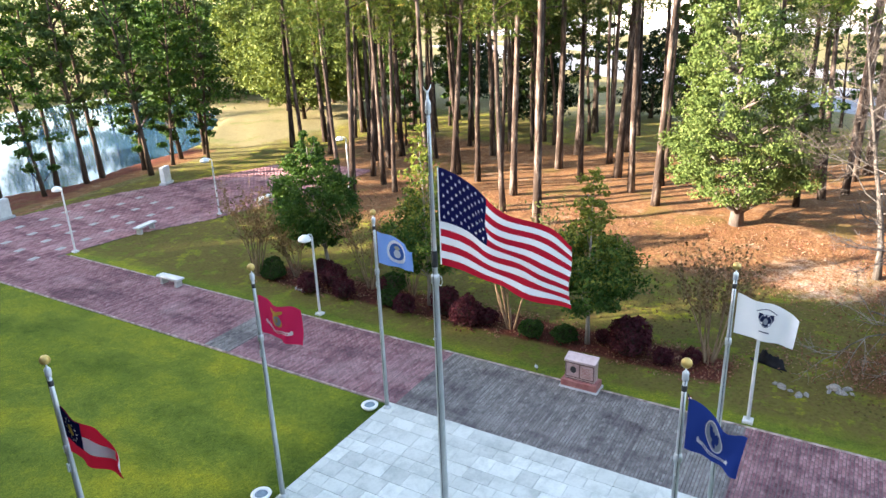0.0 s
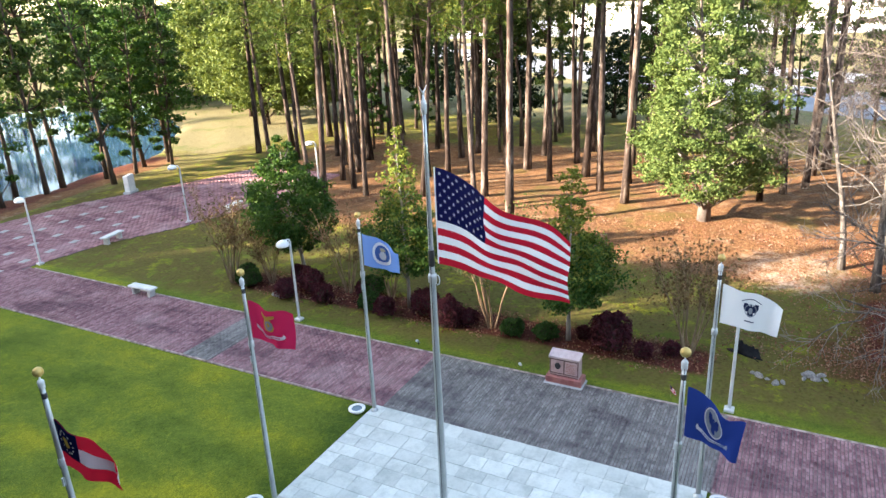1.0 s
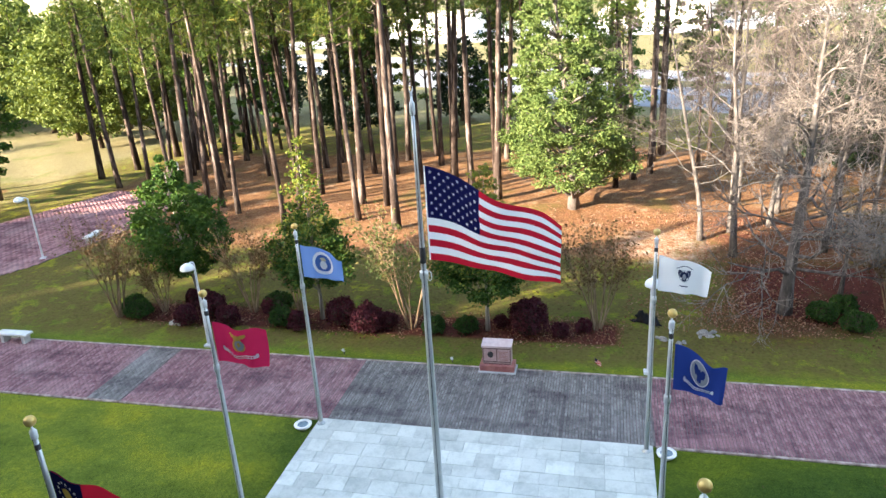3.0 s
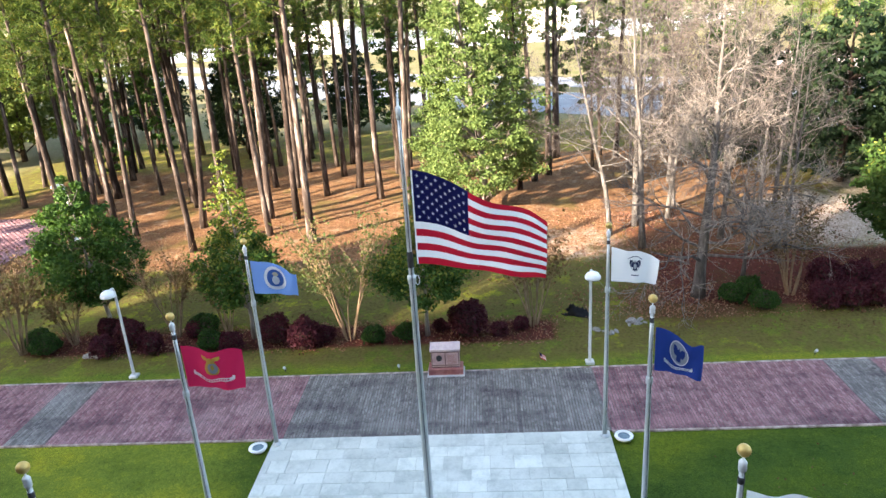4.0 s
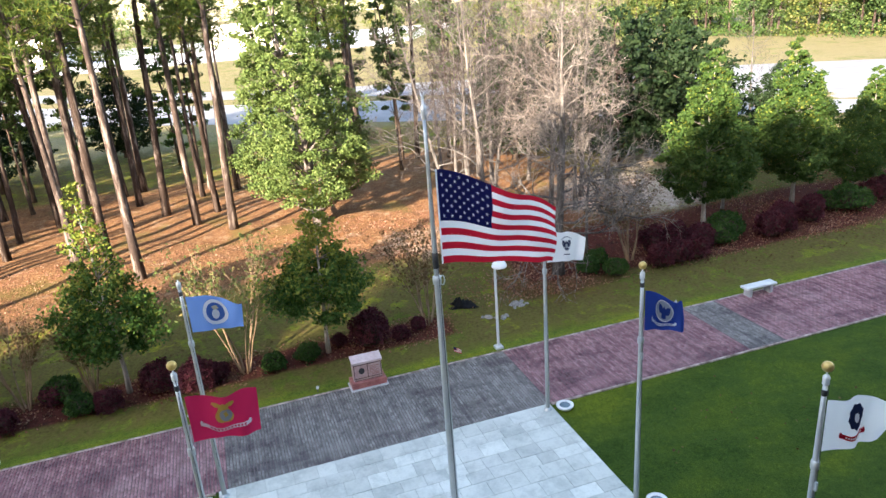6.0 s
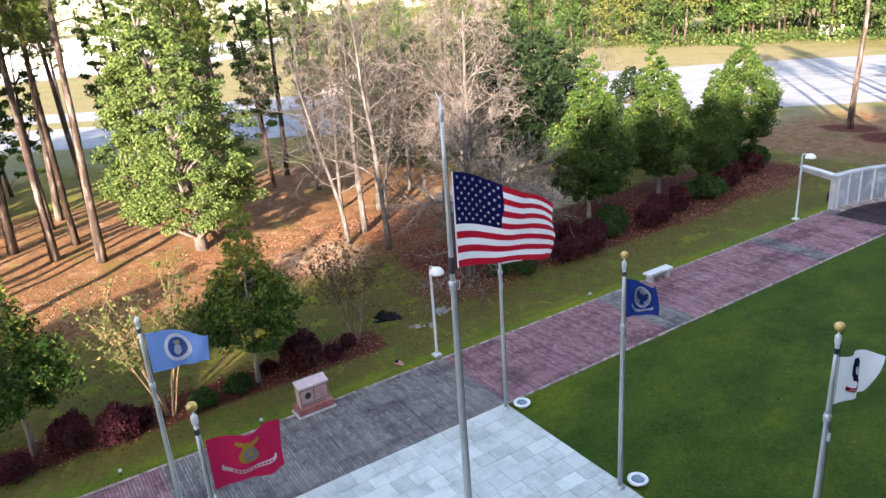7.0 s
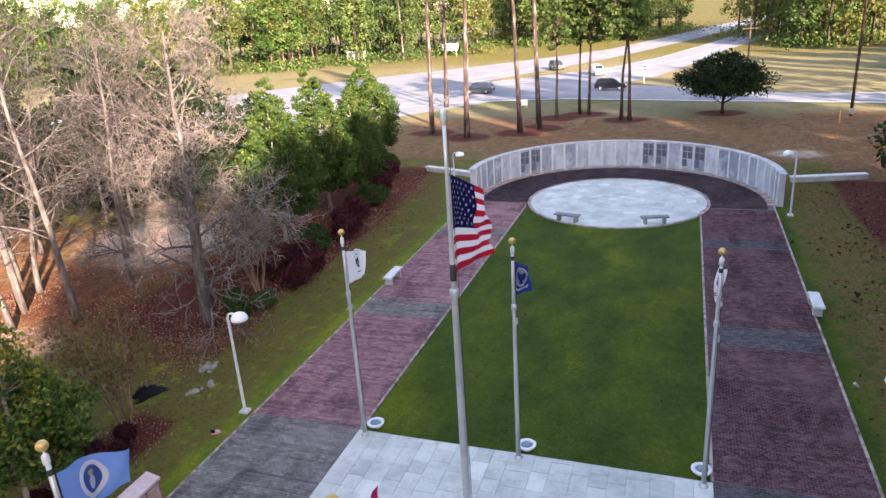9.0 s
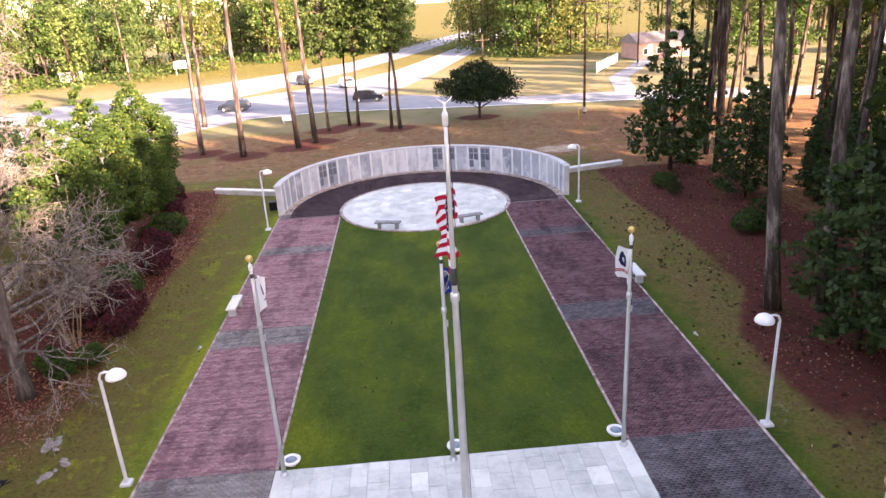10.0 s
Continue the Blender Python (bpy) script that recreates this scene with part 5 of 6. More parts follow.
def stone_marker(x, y, turn):
    ob = thing("memorial_stone", "pale upright memorial stone at the plaza's edge", "memorial stone", pose(x, y, 0, 0, 0, turn), "stones round the plaza")
    part("slab", MB().box(-0.55, 0.55, -0.2, 0.2, 0.2, 1.55, None, 0.06), "concrete", ob)
    part("base", MB().box(-0.7, 0.7, -0.32, 0.32, -0.1, 0.2, None, 0.03), "wall_stone", ob)
    return ob


def spot_light(x, y, turn):
    ob = thing("path_spotlight", "small grey spotlight on a stake beside the walk", "garden light", pose(x, y, -0.04, 0, 0, turn), "spotlights beside the walk")
    part("stake", MB().lathe([(0.02, 0), (0.02, 0.14)], 8), "dark", ob)
    part("head", MB().tube([(-0.04, 0, 0.13), (0.02, 0, 0.18), (0.12, 0, 0.28)], [0.035, 0.05, 0.062], 10), "wall_stone", ob, "grey lamp head")
    return ob


def hand_flag(x, y, turn):
    ob = thing("small_flag", "small striped cloth flag on a wooden stick in the grass", "flag", pose(x, y, -0.04, 8, 0, turn), "small stick flags")
    part("stick", MB().tube([(0, 0, 0), (0, 0, 0.62)], [0.006, 0.005], 6), "tan_bark", ob)
    s = flag_surface(0.26, 0.4, 0.25, 1.0, 0.03, 0.9, 2)
    for i in range(7):
        p = part("stripe", cloth_patch(s, 0.4 if i < 4 else 0, 1, i / 7, (i + 1) / 7, 8, 1), "flag_red" if i % 2 == 0 else "flag_white", ob)
        p.location = (0, 0, 0.6)
    p = part("canton", cloth_patch(s, 0, 0.4, 0, 4 / 7, 5, 3), "flag_blue", ob)
    p.location = (0, 0, 0.6)
    return ob


pole_main()
WIND = 89.0
national_flag(pose(0.0, 0.15, 10.92, 0, 0, WIND))
poles = {"sky-blue": (-5.6, -5.92), "crimson": (-0.03, -5.92), "red and white": (5.7, -5.92), "white": (-5.6, 5.53), "navy-blue": (-0.03, 5.53), "ivory": (5.7, 5.53)}
for c, (x, y) in poles.items():
    pole_small(x, y, "aluminium flagpole with a gold ball, flying a %s flag" % c)
service_flag("air_service_flag", "sky-blue cloth flag with a white ring emblem", pose(-5.6, -5.86, 6.96, 0, 0, 92), "flag_sky", 3, draw_air)
service_flag("marine_service_flag", "crimson cloth flag with a gold emblem and white scroll", pose(-0.03, -5.86, 6.82, 0, 0, 88), "flag_crimson", 1, draw_marine, 0.12)
service_flag("state_flag", "red and white cloth flag with a blue corner", pose(5.7, -5.86, 6.55, 0, 0, 94), "flag_red", 2, draw_state, 0.42)
service_flag("coast_service_flag", "white cloth flag with a dark blue eagle", pose(-5.6, 5.59, 6.9, 0, 0, 90), "flag_white", 2, draw_coast)
service_flag("naval_service_flag", "navy-blue cloth flag with a round seal and pale scroll", pose(-0.03, 5.59, 6.88, 0, 0, 82), "flag_navy", 4, draw_navy, 0.3, 0.6)
service_flag("army_service_flag", "white cloth flag with a dark emblem and red scroll", pose(5.7, 5.59, 6.88, 0, 0, 85), "flag_white", 6, draw_army, 0.18)
for x, y in ((-5.3, -6.5), (0.3, -6.5), (5.95, -6.5), (-5.45, 6.15), (0.12, 6.15), (5.65, 6.2)):
    ground_light(x, y)
for x, y, a in ((-10.85, -13.65, 0), (-10.8, 5.83, 0), (-10.75, 32.6, 0), (11.35, 33.8, 180), (10.85, 5.95, 180), (-20.9, -31.8, -60), (-11.0, -34.0, -90), (-31.0, -27.6, -60)):
    lamp_post(x, y, a)
for x, y, a in ((-10.1, 19.1, 90), (10.7, 19.3, 90), (-10.05, -23.6, 90), (10.6, -23.5, 90), (-15.8, -33.4, 12), (-24.5, -30.8, 10), (-2.4, 30.75, -14), (3.15, 31.0, 14)):
    # the two benches on the disc carry their shade in the stone colour
    bench(x, y, a, "shaded_stone" if 30 < y < 32 else "concrete")
monument()
for x, y, a in ((-13.0, -46.1, 5), (-25.5, -43.5, 25), (-1.0, -46.9, 0)):
    stone_marker(x, y, a)
for x, y in ((-10.85, -7.0), (-10.7, -2.1), (-10.85, 14.9), (11.1, 12.4)):
    spot_light(x, y, 180 if x > 0 else 0)
for x, y in ((-10.85, 3.8), (11.0, 3.9)):
    hand_flag(x, y, 40)


# ---------- trees and shrubs ----------
rnd = random.Random(21)
PINES = [pine_model(11, 25, 0.50, 0.24), pine_model(12, 27, 0.56, 0.27), pine_model(13, 23, 0.52, 0.20), pine_model(14, 26, 0.48, 0.23), pine_model(15, 22, 0.6, 0.18, "needles", 34, 2.4)]
SHADE_PINES = [pine_model(16, 25, 0.45, 0.24, "needles", 46, 3.1, "pine_bark", 5, 1.1, 2), pine_model(17, 24, 0.5, 0.22, "needles", 44, 3.0, "pine_bark", 5, 1.1, 2)]
DARK_PINES = [broadleaf_model(31, 23.0, ((9.5, 0.7), (12.0, 2.1), (16.0, 2.7), (20.0, 1.8), (23.0, 0.3)), 4600, 0.27, "needles_dark", "dark_bark", 0.21, 40, None, 0.2, 34),
              broadleaf_model(32, 25.0, ((10.0, 0.7), (12.5, 2.3), (18.0, 2.9), (22.0, 2.0), (25.0, 0.3)), 4600, 0.27, "needles_dark", "dark_bark", 0.23, 40, None, 0.2, 34)]


def pine(x, y, k=None, scale=None, tilt=None, dark=False, label=None):
    models = SHADE_PINES if k == "shade" else DARK_PINES if dark else PINES
    k = None if k == "shade" else k
    k = rnd.randrange(len(models)) if k is None else k % len(models)
    scale = rnd.uniform(0.85, 1.12) if scale is None else scale
    tilt = (rnd.uniform(-2.2, 2.2), rnd.uniform(-2.2, 2.2)) if tilt is None else tilt
    text = label or ("tall dark-needled pine with a slender trunk" if dark else "tall pine with a bare reddish trunk in pine straw")
    return plant("pine_tree", models[k], text, "tree", x, y, rnd.uniform(0, 360), scale, "pines", float(ground_height(np.array(x), np.array(y))), tilt)


forest = [(-36.0, -4.0), (-38.6, -6.5), (-40.6, -11.3), (-44.2, -14.6), (-33.9, -12.2), (-34.0, -14.2), (-36.7, -18.7), (-41.3, -18.9), (-39.9, -22.4), (-33.4, -25.9),
          (-35.2, -28.3), (-28.3, -25.2), (-28.4, -26.3), (-41.0, -37.9), (-50.9, -12.4), (-52.4, -11.0), (-31.6, -23.5), (-38.6, -21.6), (-28.4, -9.8), (-30.0, -13.1),
          (-43.1, -30.6), (-42.0, -43.9), (-44.3, 7.5), (-50.7, 8.8), (-27.5, -17.6), (-32.7, -18.9), (-49.7, -26.6), (-42.5, -8.8), (-50.5, 14.4), (-64.4, 22.8), (-46.5, 4.2), (-48.0, -3.0)]
for x, y in forest:
    pine(x, y)
spots = list(forest)
while len(spots) < len(forest) + 42:
    x, y = rnd.uniform(-62, -38), rnd.uniform(-44, 8)
    if all(math.hypot(x - a, y - b) > 2.1 for a, b in spots) and not (-66 < x < -52 and y > -12):
        spots.append((x, y))
        pine(x, y, None, None, None, len(spots) % 5 == 0 and x < -46)
# pines before the road and in the wood beyond the far walk
for x, y in ((-17.9, 59.2), (-12.4, 61.4), (-10.9, 64.5), (-22.8, 61.6), (-27.3, 80.5)):
    pine(x, y, 1, rnd.uniform(0.95, 1.1), (0.5, -1.5))
for x, y in ((-10.0, 71.0), (-7.6, 73.6), (-6.5, 73.4), (-2.3, 69.8), (-1.3, 69.2)):
    pine(x, y, rnd.randrange(2), rnd.uniform(0.8, 0.95), None, True)
for x, y in ((57, 88), (63, 96), (70, 90), (60, 104), (68, 108), (76, 100), (64, 116), (74, 114), (82, 108), (54, 96), (84, 96), (90, 104), (72, 122), (66, 86), (78, 88), (50, 70), (56, 76), (62, 78)):
    pine(x, y, "shade", rnd.uniform(0.8, 1.0), None, False, "tall pine in the wood beside the road")
THICK = pine_model(18, 26, 0.6, 0.31)
for x, y, a, lean in ((15.6, 14.6, 0, -7.0), (17.8, 14.2, 0, -4.6)):
    plant("pine_tree", THICK, "tall thick-trunked pine standing in red mulch", "tree", x, y, a, 1.0, "pines", 0.0, (0.4, lean))
for x, y in ((34.3, 43.1), (32.3, 37.4), (31.6, 55.3), (28.0, 50.8), (36.7, 64.4), (26.3, 48.4), (26.0, 45.9), (39.0, 49.3), (40.6, 58.6), (38, 38), (33.5, 59.5), (29, 22), (35, 27), (40, 31), (27.2, 27.6), (24.6, 40.5), (29.4, 41.5), (22.4, 46.8), (33.0, 49.5), (30.2, 59.8), (44, 47), (27, 8), (33, 14), (38, 20)):
    pine(x, y, rnd.randrange(4), 1.0)
# the wood carried on unseen behind the camera, sized to shade the lawn
for i in range(120):
    x, y = 21.5 + (i % 4) * 4.2 + rnd.uniform(-1, 1), -130 + (i // 4) * 4.7 + rnd.uniform(-1.2, 1.2)
    side = 0.76 * x + 0.65 * y
    size = rnd.uniform(1.06, 1.16) if side > -10 else rnd.uniform(0.9, 0.98) if side > -35 else rnd.uniform(1.05, 1.2)
    pine(x, y, "shade", size, None, False, "tall pine added to the wood beside the far walk for shade")
for i in range(25):
    x, y = 26 + (i % 5) * 7.0 + rnd.uniform(-2, 2), 6 + (i // 5) * 8.0 + rnd.uniform(-2.5, 2.5)
    pine(x, y, "shade", rnd.uniform(0.95, 1.12), None, False, "tall pine added to the wood beside the far walk for shade")
# pond bank: dark slender trees, foliage in layers
SLIM = [broadleaf_model(33, 23.0, ((4.5, 0.8), (7.0, 1.7), (11.0, 2.3), (16.0, 2.1), (23.0, 0.4)), 2500, 0.24, "needles_dark", "dark_bark", 0.21, 30, None, 0.17, 30),
        broadleaf_model(34, 21.0, ((7.0, 0.8), (9.0, 1.9), (12.0, 2.4), (17.0, 1.9), (21.0, 0.4)), 2300, 0.24, "needles_dark", "dark_bark", 0.19, 26, None, 0.17, 26),
        broadleaf_model(35, 19.0, ((2.0, 1.2), (4.0, 2.0), (8.0, 2.3), (14.0, 1.8), (19.0, 0.4)), 3000, 0.24, "tree_leaf", "dark_bark", 0.17, 36, None, 0.18, 36)]
for k, (x, y, s) in enumerate(((-27.2, -47.8, 1.0), (-28.4, -50.4, 1.05), (-22.6, -50.6, 1.0), (-18.5, -50.2, 0.95), (-20.6, -51.8, 1.1), (-35.9, -50.4, 1.05), (-31.0, -49.5, 1.0), (-24.8, -51.6, 1.1), 
                                (-33.4, -51.2, 1.1), (-15.2, -50.8, 1.0), (-37.6, -52.4, 1.05), (-34.6, -48.6, 0.9))):
    plant("bank_tree", SLIM[(0, 2, 0, 2, 1)[k % 5]], "tall slender dark tree on the pond bank", "tree", x, y, k * 67, s, "trees on the pond bank", 0.0, (rnd.uniform(-2, 2), rnd.uniform(-2, 2)))
# those at x 24 to 40, y 4 to 22 stand unseen, cutting sky light
for k, (x, y, s) in enumerate(((-56, -16, 0.9), (-60, -24, 1.0), (-55, -31, 0.85), (-64, -36, 1.0), (-49.5, -19.5, 0.75), (-63, -8, 0.9), (-52, -38, 0.8), (-66, -17, 0.9), (-58, -41, 1.0), (-53, -6, 0.8), (-69, -28, 1.0), (-47.5, -33, 0.7), (-60, 2, 0.8), (-48.5, 17, 0.8), (-72, 6, 0.9), (-51, 13, 0.85), (-55, 20, 0.9), (-59, 27, 0.9), (-54.5, 9, 0.8), (-46, 11.5, 0.75), (32, 30, 0.75), (38, 45, 0.8), (44, 40, 0.9), (37, 68, 0.9), (46, 57, 0.9), (42, 73, 0.9), (50, 78, 1.0), (33, 27, 0.9), (58, 90, 1.0), (64, 84, 1.0), (29, 12, 0.9), (24, 6, 0.9), (36, 22, 1.0), (31, 4, 0.9), (40, 12, 1.0), (43, 36, 0.8), (47, 62, 0.9))):
    plant("evergreen_tree", SLIM[k % 3], "slender dark evergreen tree standing among pines", "tree", x, y, k * 91, s, "trees among the pines")

OAK = broadleaf_model(41, 16.5, ((2.0, 2.6), (3.2, 4.5), (5.0, 4.8), (8.0, 3.9), (11.0, 3.2), (14.0, 2.2), (16.5, 0.4)), 56000, 0.115, "oak_leaf", "grey_bark", 0.36, 420, None, 0.075, 70)
plant("oak_tree", OAK, "broad light-green oak standing alone in red pine straw", "tree", -33.4, 1.8, 20, 1.0)

TREE_A = broadleaf_model(42, 7.9, ((1.9, 1.2), (2.8, 2.2), (4.4, 2.3), (5.8, 1.7), (7.0, 0.9), (7.9, 0.15)), 20000, 0.10, "tree_leaf", "young_bark", 0.12, 170, None, 0.12)
TREE_B = broadleaf_model(43, 8.9, ((2.1, 1.2), (2.9, 1.9), (4.0, 1.8), (5.0, 1.0), (6.5, 0.75), (8.9, 0.12)), 15000, 0.095, "tree_leaf", "young_bark", 0.10, 120, ("yellow_leaf", 1.0, 1.2, 0.62), 0.16)
TREE_C = broadleaf_model(44, 8.0, ((2.2, 1.4), (2.8, 2.1), (3.8, 1.95), (4.6, 1.15), (5.4, 0.8), (8.0, 0.12)), 18000, 0.095, "tree_leaf", "young_bark", 0.10, 130, ("yellow_leaf", 1.8, 1.3, 0.55), 0.15)
plant("ornamental_tree", TREE_A, "dense dark-green young tree in the shrub bed", "tree", -15.6, -17.0, 40, 1.0, "trees in the shrub bed")
plant("ornamental_tree", TREE_B, "thin young tree with a yellowing airy top", "tree", -14.2, -9.4, 0, 1.0, "trees in the shrub bed")
plant("ornamental_tree", TREE_C, "young tree, green below with a pointed yellow top", "tree", -13.85, -1.1, 0, 1.0, "trees in the shrub bed")
HOLLY = [broadleaf_model(51, 10.6, ((1.9, 1.0), (2.8, 2.2), (4.4, 2.5), (6.2, 2.0), (7.6, 1.35), (9.2, 0.7), (10.6, 0.15)), 24000, 0.12, "holly_leaf", "young_bark", 0.14, 260, ("yellow_leaf", 0.13, 1.0), 0.115),
         broadleaf_model(52, 9.6, ((1.9, 1.1), (2.9, 2.2), (4.8, 2.7), (6.6, 2.3), (8.2, 1.3), (9.6, 0.3)), 24000, 0.12, "holly_leaf", "young_bark", 0.14, 260, ("yellow_leaf", 0.13, 1.0), 0.115)]
for k, (x, y, s) in enumerate(((-19.2, 23.2, 1.0), (-20.0, 30.8, 1.0), (-19.2, 35.0, 0.7), (-22.2, 43.0, 1.0), (-21.8, 26.8, 0.72), (-21.4, 38.8, 0.76))):
    plant("holly_tree", HOLLY[(0, 0, 1, 1, 1, 0)[k]], "dense green and yellowish evergreen tree above burgundy shrubs", "tree", x, y, k * 77, s, "trees in the far bed")
MAGNOLIA = broadleaf_model(53, 13.0, ((1.2, 3.4), (3.0, 5.0), (7.0, 4.8), (10.5, 3.2), (13.0, 0.6)), 9000, 0.27, "dark_leaf", "dark_bark", 0.3, 200, None, 0.11)
for x, y, s in ((-37.3, 28.5, 1.0), (-44.0, 22.0, 0.85), (-42.0, 35.5, 0.95), (-33.5, 33.5, 0.85), (-31.5, 41.0, 0.6), (-50.0, 29.0, 0.9), (-63.0, -25.0, 0.9), (-72.0, -14.0, 0.8), (-78.0, -42.0, 0.9)):
    plant("evergreen_tree", MAGNOLIA, "large dark evergreen broadleaf tree", "tree", x, y, x * 13, s)
ROUND = broadleaf_model(54, 6.8, ((2.3, 2.2), (3.0, 4.4), (4.2, 4.5), (5.6, 3.0), (6.8, 0.6)), 15000, 0.18, "dark_leaf", "dark_bark", 0.2, 150, None, 0.14)
plant("round_tree", ROUND, "small dark round-headed tree in a ring of mulch", "tree", 8.8, 73.2, 0, 1.0)
HOLLY_MID = [broadleaf_model(57, 9.8, ((0.6, 1.8), (2.4, 2.6), (4.5, 2.3), (7.0, 1.5), (9.0, 0.6), (9.8, 0.1)), 4400, 0.21, "edge_leaf", "dark_bark", 0.14, 110, None, 0.11),
             broadleaf_model(58, 9.0, ((0.6, 1.5), (2.4, 2.4), (5.0, 2.7), (7.2, 1.9), (9.0, 0.4)), 4400, 0.21, "edge_leaf", "dark_bark", 0.14, 110, None, 0.11)]
for k, (x, y, s, w) in enumerate(((20.8, 40.9, 1.25, 0), (22.7, 31.9, 0.9, 0), (20.2, 25.3, 0.25, 1), (18.3, 33.6, 0.2, 0), (16.9, 10.4, 0.92, 1), (18.0, 8.6, 1.05, 0), (19.6, 6.5, 1.1, 1), (20.6, 12.8, 0.8, 0), (19.5, 0.5, 1.0, 0), (24.6, 18.8, 0.7, 1), (27.5, 25.5, 0.8, 1),
                                  (26.5, 14.0, 1.1, 0), (21.2, 8.8, 1.1, 1), (29.5, 33.0, 0.8, 0), (20.5, 4.0, 1.0, 1), (27.0, 30.0, 0.6, 0), (31.5, 46.5, 0.7, 1), (36.0, 41.0, 0.9, 0), (41.0, 47.5, 1.0, 1), (45.0, 56.0, 1.1, 0), (25.0, 24.0, 0.7, 1))):
    plant("evergreen_tree", HOLLY_MID[w], "dark evergreen tree in mulch at the wood's edge", "tree", x, y, k * 61, s, "trees at the wood's edge")

HOLLY_FAR = broadleaf_model(55, 10.5, ((1.0, 1.6), (2.6, 2.7), (6.0, 2.5), (9.0, 1.3), (10.5, 0.2)), 2600, 0.42, "dark_leaf", "dark_bark", 0.15, 100, None, 0.14)
MAGNOLIA_FAR = broadleaf_model(56, 16.0, ((1.2, 3.6), (3.0, 5.6), (8.0, 5.6), (13.0, 3.6), (16.0, 0.6)), 4500, 0.55, "dark_leaf", "dark_bark", 0.3, 130, None, 0.13)
# evergreen rows added out of view to block the low sun
for k in range(-10, 15):
    x, y = 19.5 + 3.0 * (k % 2) + rnd.uniform(-0.6, 0.6), -46 + k * 3.3
    plant("evergreen_tree", HOLLY_FAR, "dark evergreen tree in mulch at the wood's edge", "tree", x, y, k * 83, rnd.uniform(1.0, 1.25), "trees at the wood's edge")
for k in (6, 7, 8, 9, 10, 11, 12, 13, 14, 15):
    plant("evergreen_tree", MAGNOLIA_FAR, "large dark evergreen tree added inside the wood for shade", "tree", 27 + 5 * (k % 2) + rnd.uniform(-1, 1), -60 + k * 5.2, k * 83, rnd.uniform(0.95, 1.2), "trees at the wood's edge")

BANK = broadleaf_model(61, 16.0, ((2.0, 3.2), (4.0, 5.2), (8.0, 5.2), (12.0, 3.8), (16.0, 0.8)), 15000, 0.25, "bank_leaf", "dark_bark", 0.25, 260, None, 0.11)
for x, y, s in ((-57.5, -56.0, 0.95), (-62.5, -63.5, 1.1), (-69.0, -73.0, 1.2), (-63.0, -52.0, 1.1), (-79.0, -84.0, 1.2), (-71.0, -62.0, 1.2)):
    plant("bank_tree", BANK, "sunlit yellow-green tree beside the clearing", "tree", x, y, x * 31, s, "trees beside the clearing")
BARE = [bare_model(71, 14.0, 0.2), bare_model(72, 15.0, 0.19), bare_model(73, 13.5, 0.17)]
BROAD = bare_model(75, 14.0, 0.30, "pale_bark", 4, 36, 0.14, (7, 6, 5), 0.0105, "pale_twig")
BARE_FAR = bare_model(74, 13.5, 0.18, "pale_bark", 3)
for k, (x, y, s) in enumerate(((-17.1, 12.1, 1.0), (-24.3, 11.0, 1.05), (-27.2, 9.6, 1.0), (-28.6, 11.5, 1.1), (-25.2, 15.8, 0.95), (-30.2, 14.0, 1.0), (-33.0, 15.0, 1.0), (-26.8, 18.6, 0.85), (-29.5, 20.6, 0.9), (-19.2, 15.0, 0.6),
                               (-36.0, 19.5, 0.9), (-39.5, 16.5, 1.0), (-42.0, 14.0, 0.9), (-36.0, 41.5, 0.8), (-25.4, 50.0, 0.6), (-22.6, 18.5, 0.75), (-35.5, 13.0, 0.85), (-33.5, 23.0, 0.8))):
    plant("bare_tree", BROAD if k == 0 else BARE[k % 3] if k < 7 else BARE_FAR, "leafless grey-barked tree with fine branches", "tree", x, y, k * 47, s, "leafless trees")

CRAPE = [crape_model(81, 6.2, 700), crape_model(82, 6.6, 1100, "crape_leaf", 0.09), crape_model(83, 5.4, 900)]
for k, (x, y, s, label) in enumerate(((-13.4, -20.3, 0.95, 0), (-14.6, -13.3, 0.8, 0), (-13.7, -4.7, 1.0, 1), (-14.5, 3.8, 0.98, 2), (-17.0, 16.5, 1.05, 2), (-14.8, -10.8, 0.7, 0), (-14.2, -18.2, 0.7, 2))):
    plant("crape_myrtle", CRAPE[label], "many-stemmed crape myrtle with thin faded top growth", "shrub", x, y, k * 58, s, "crape myrtles")

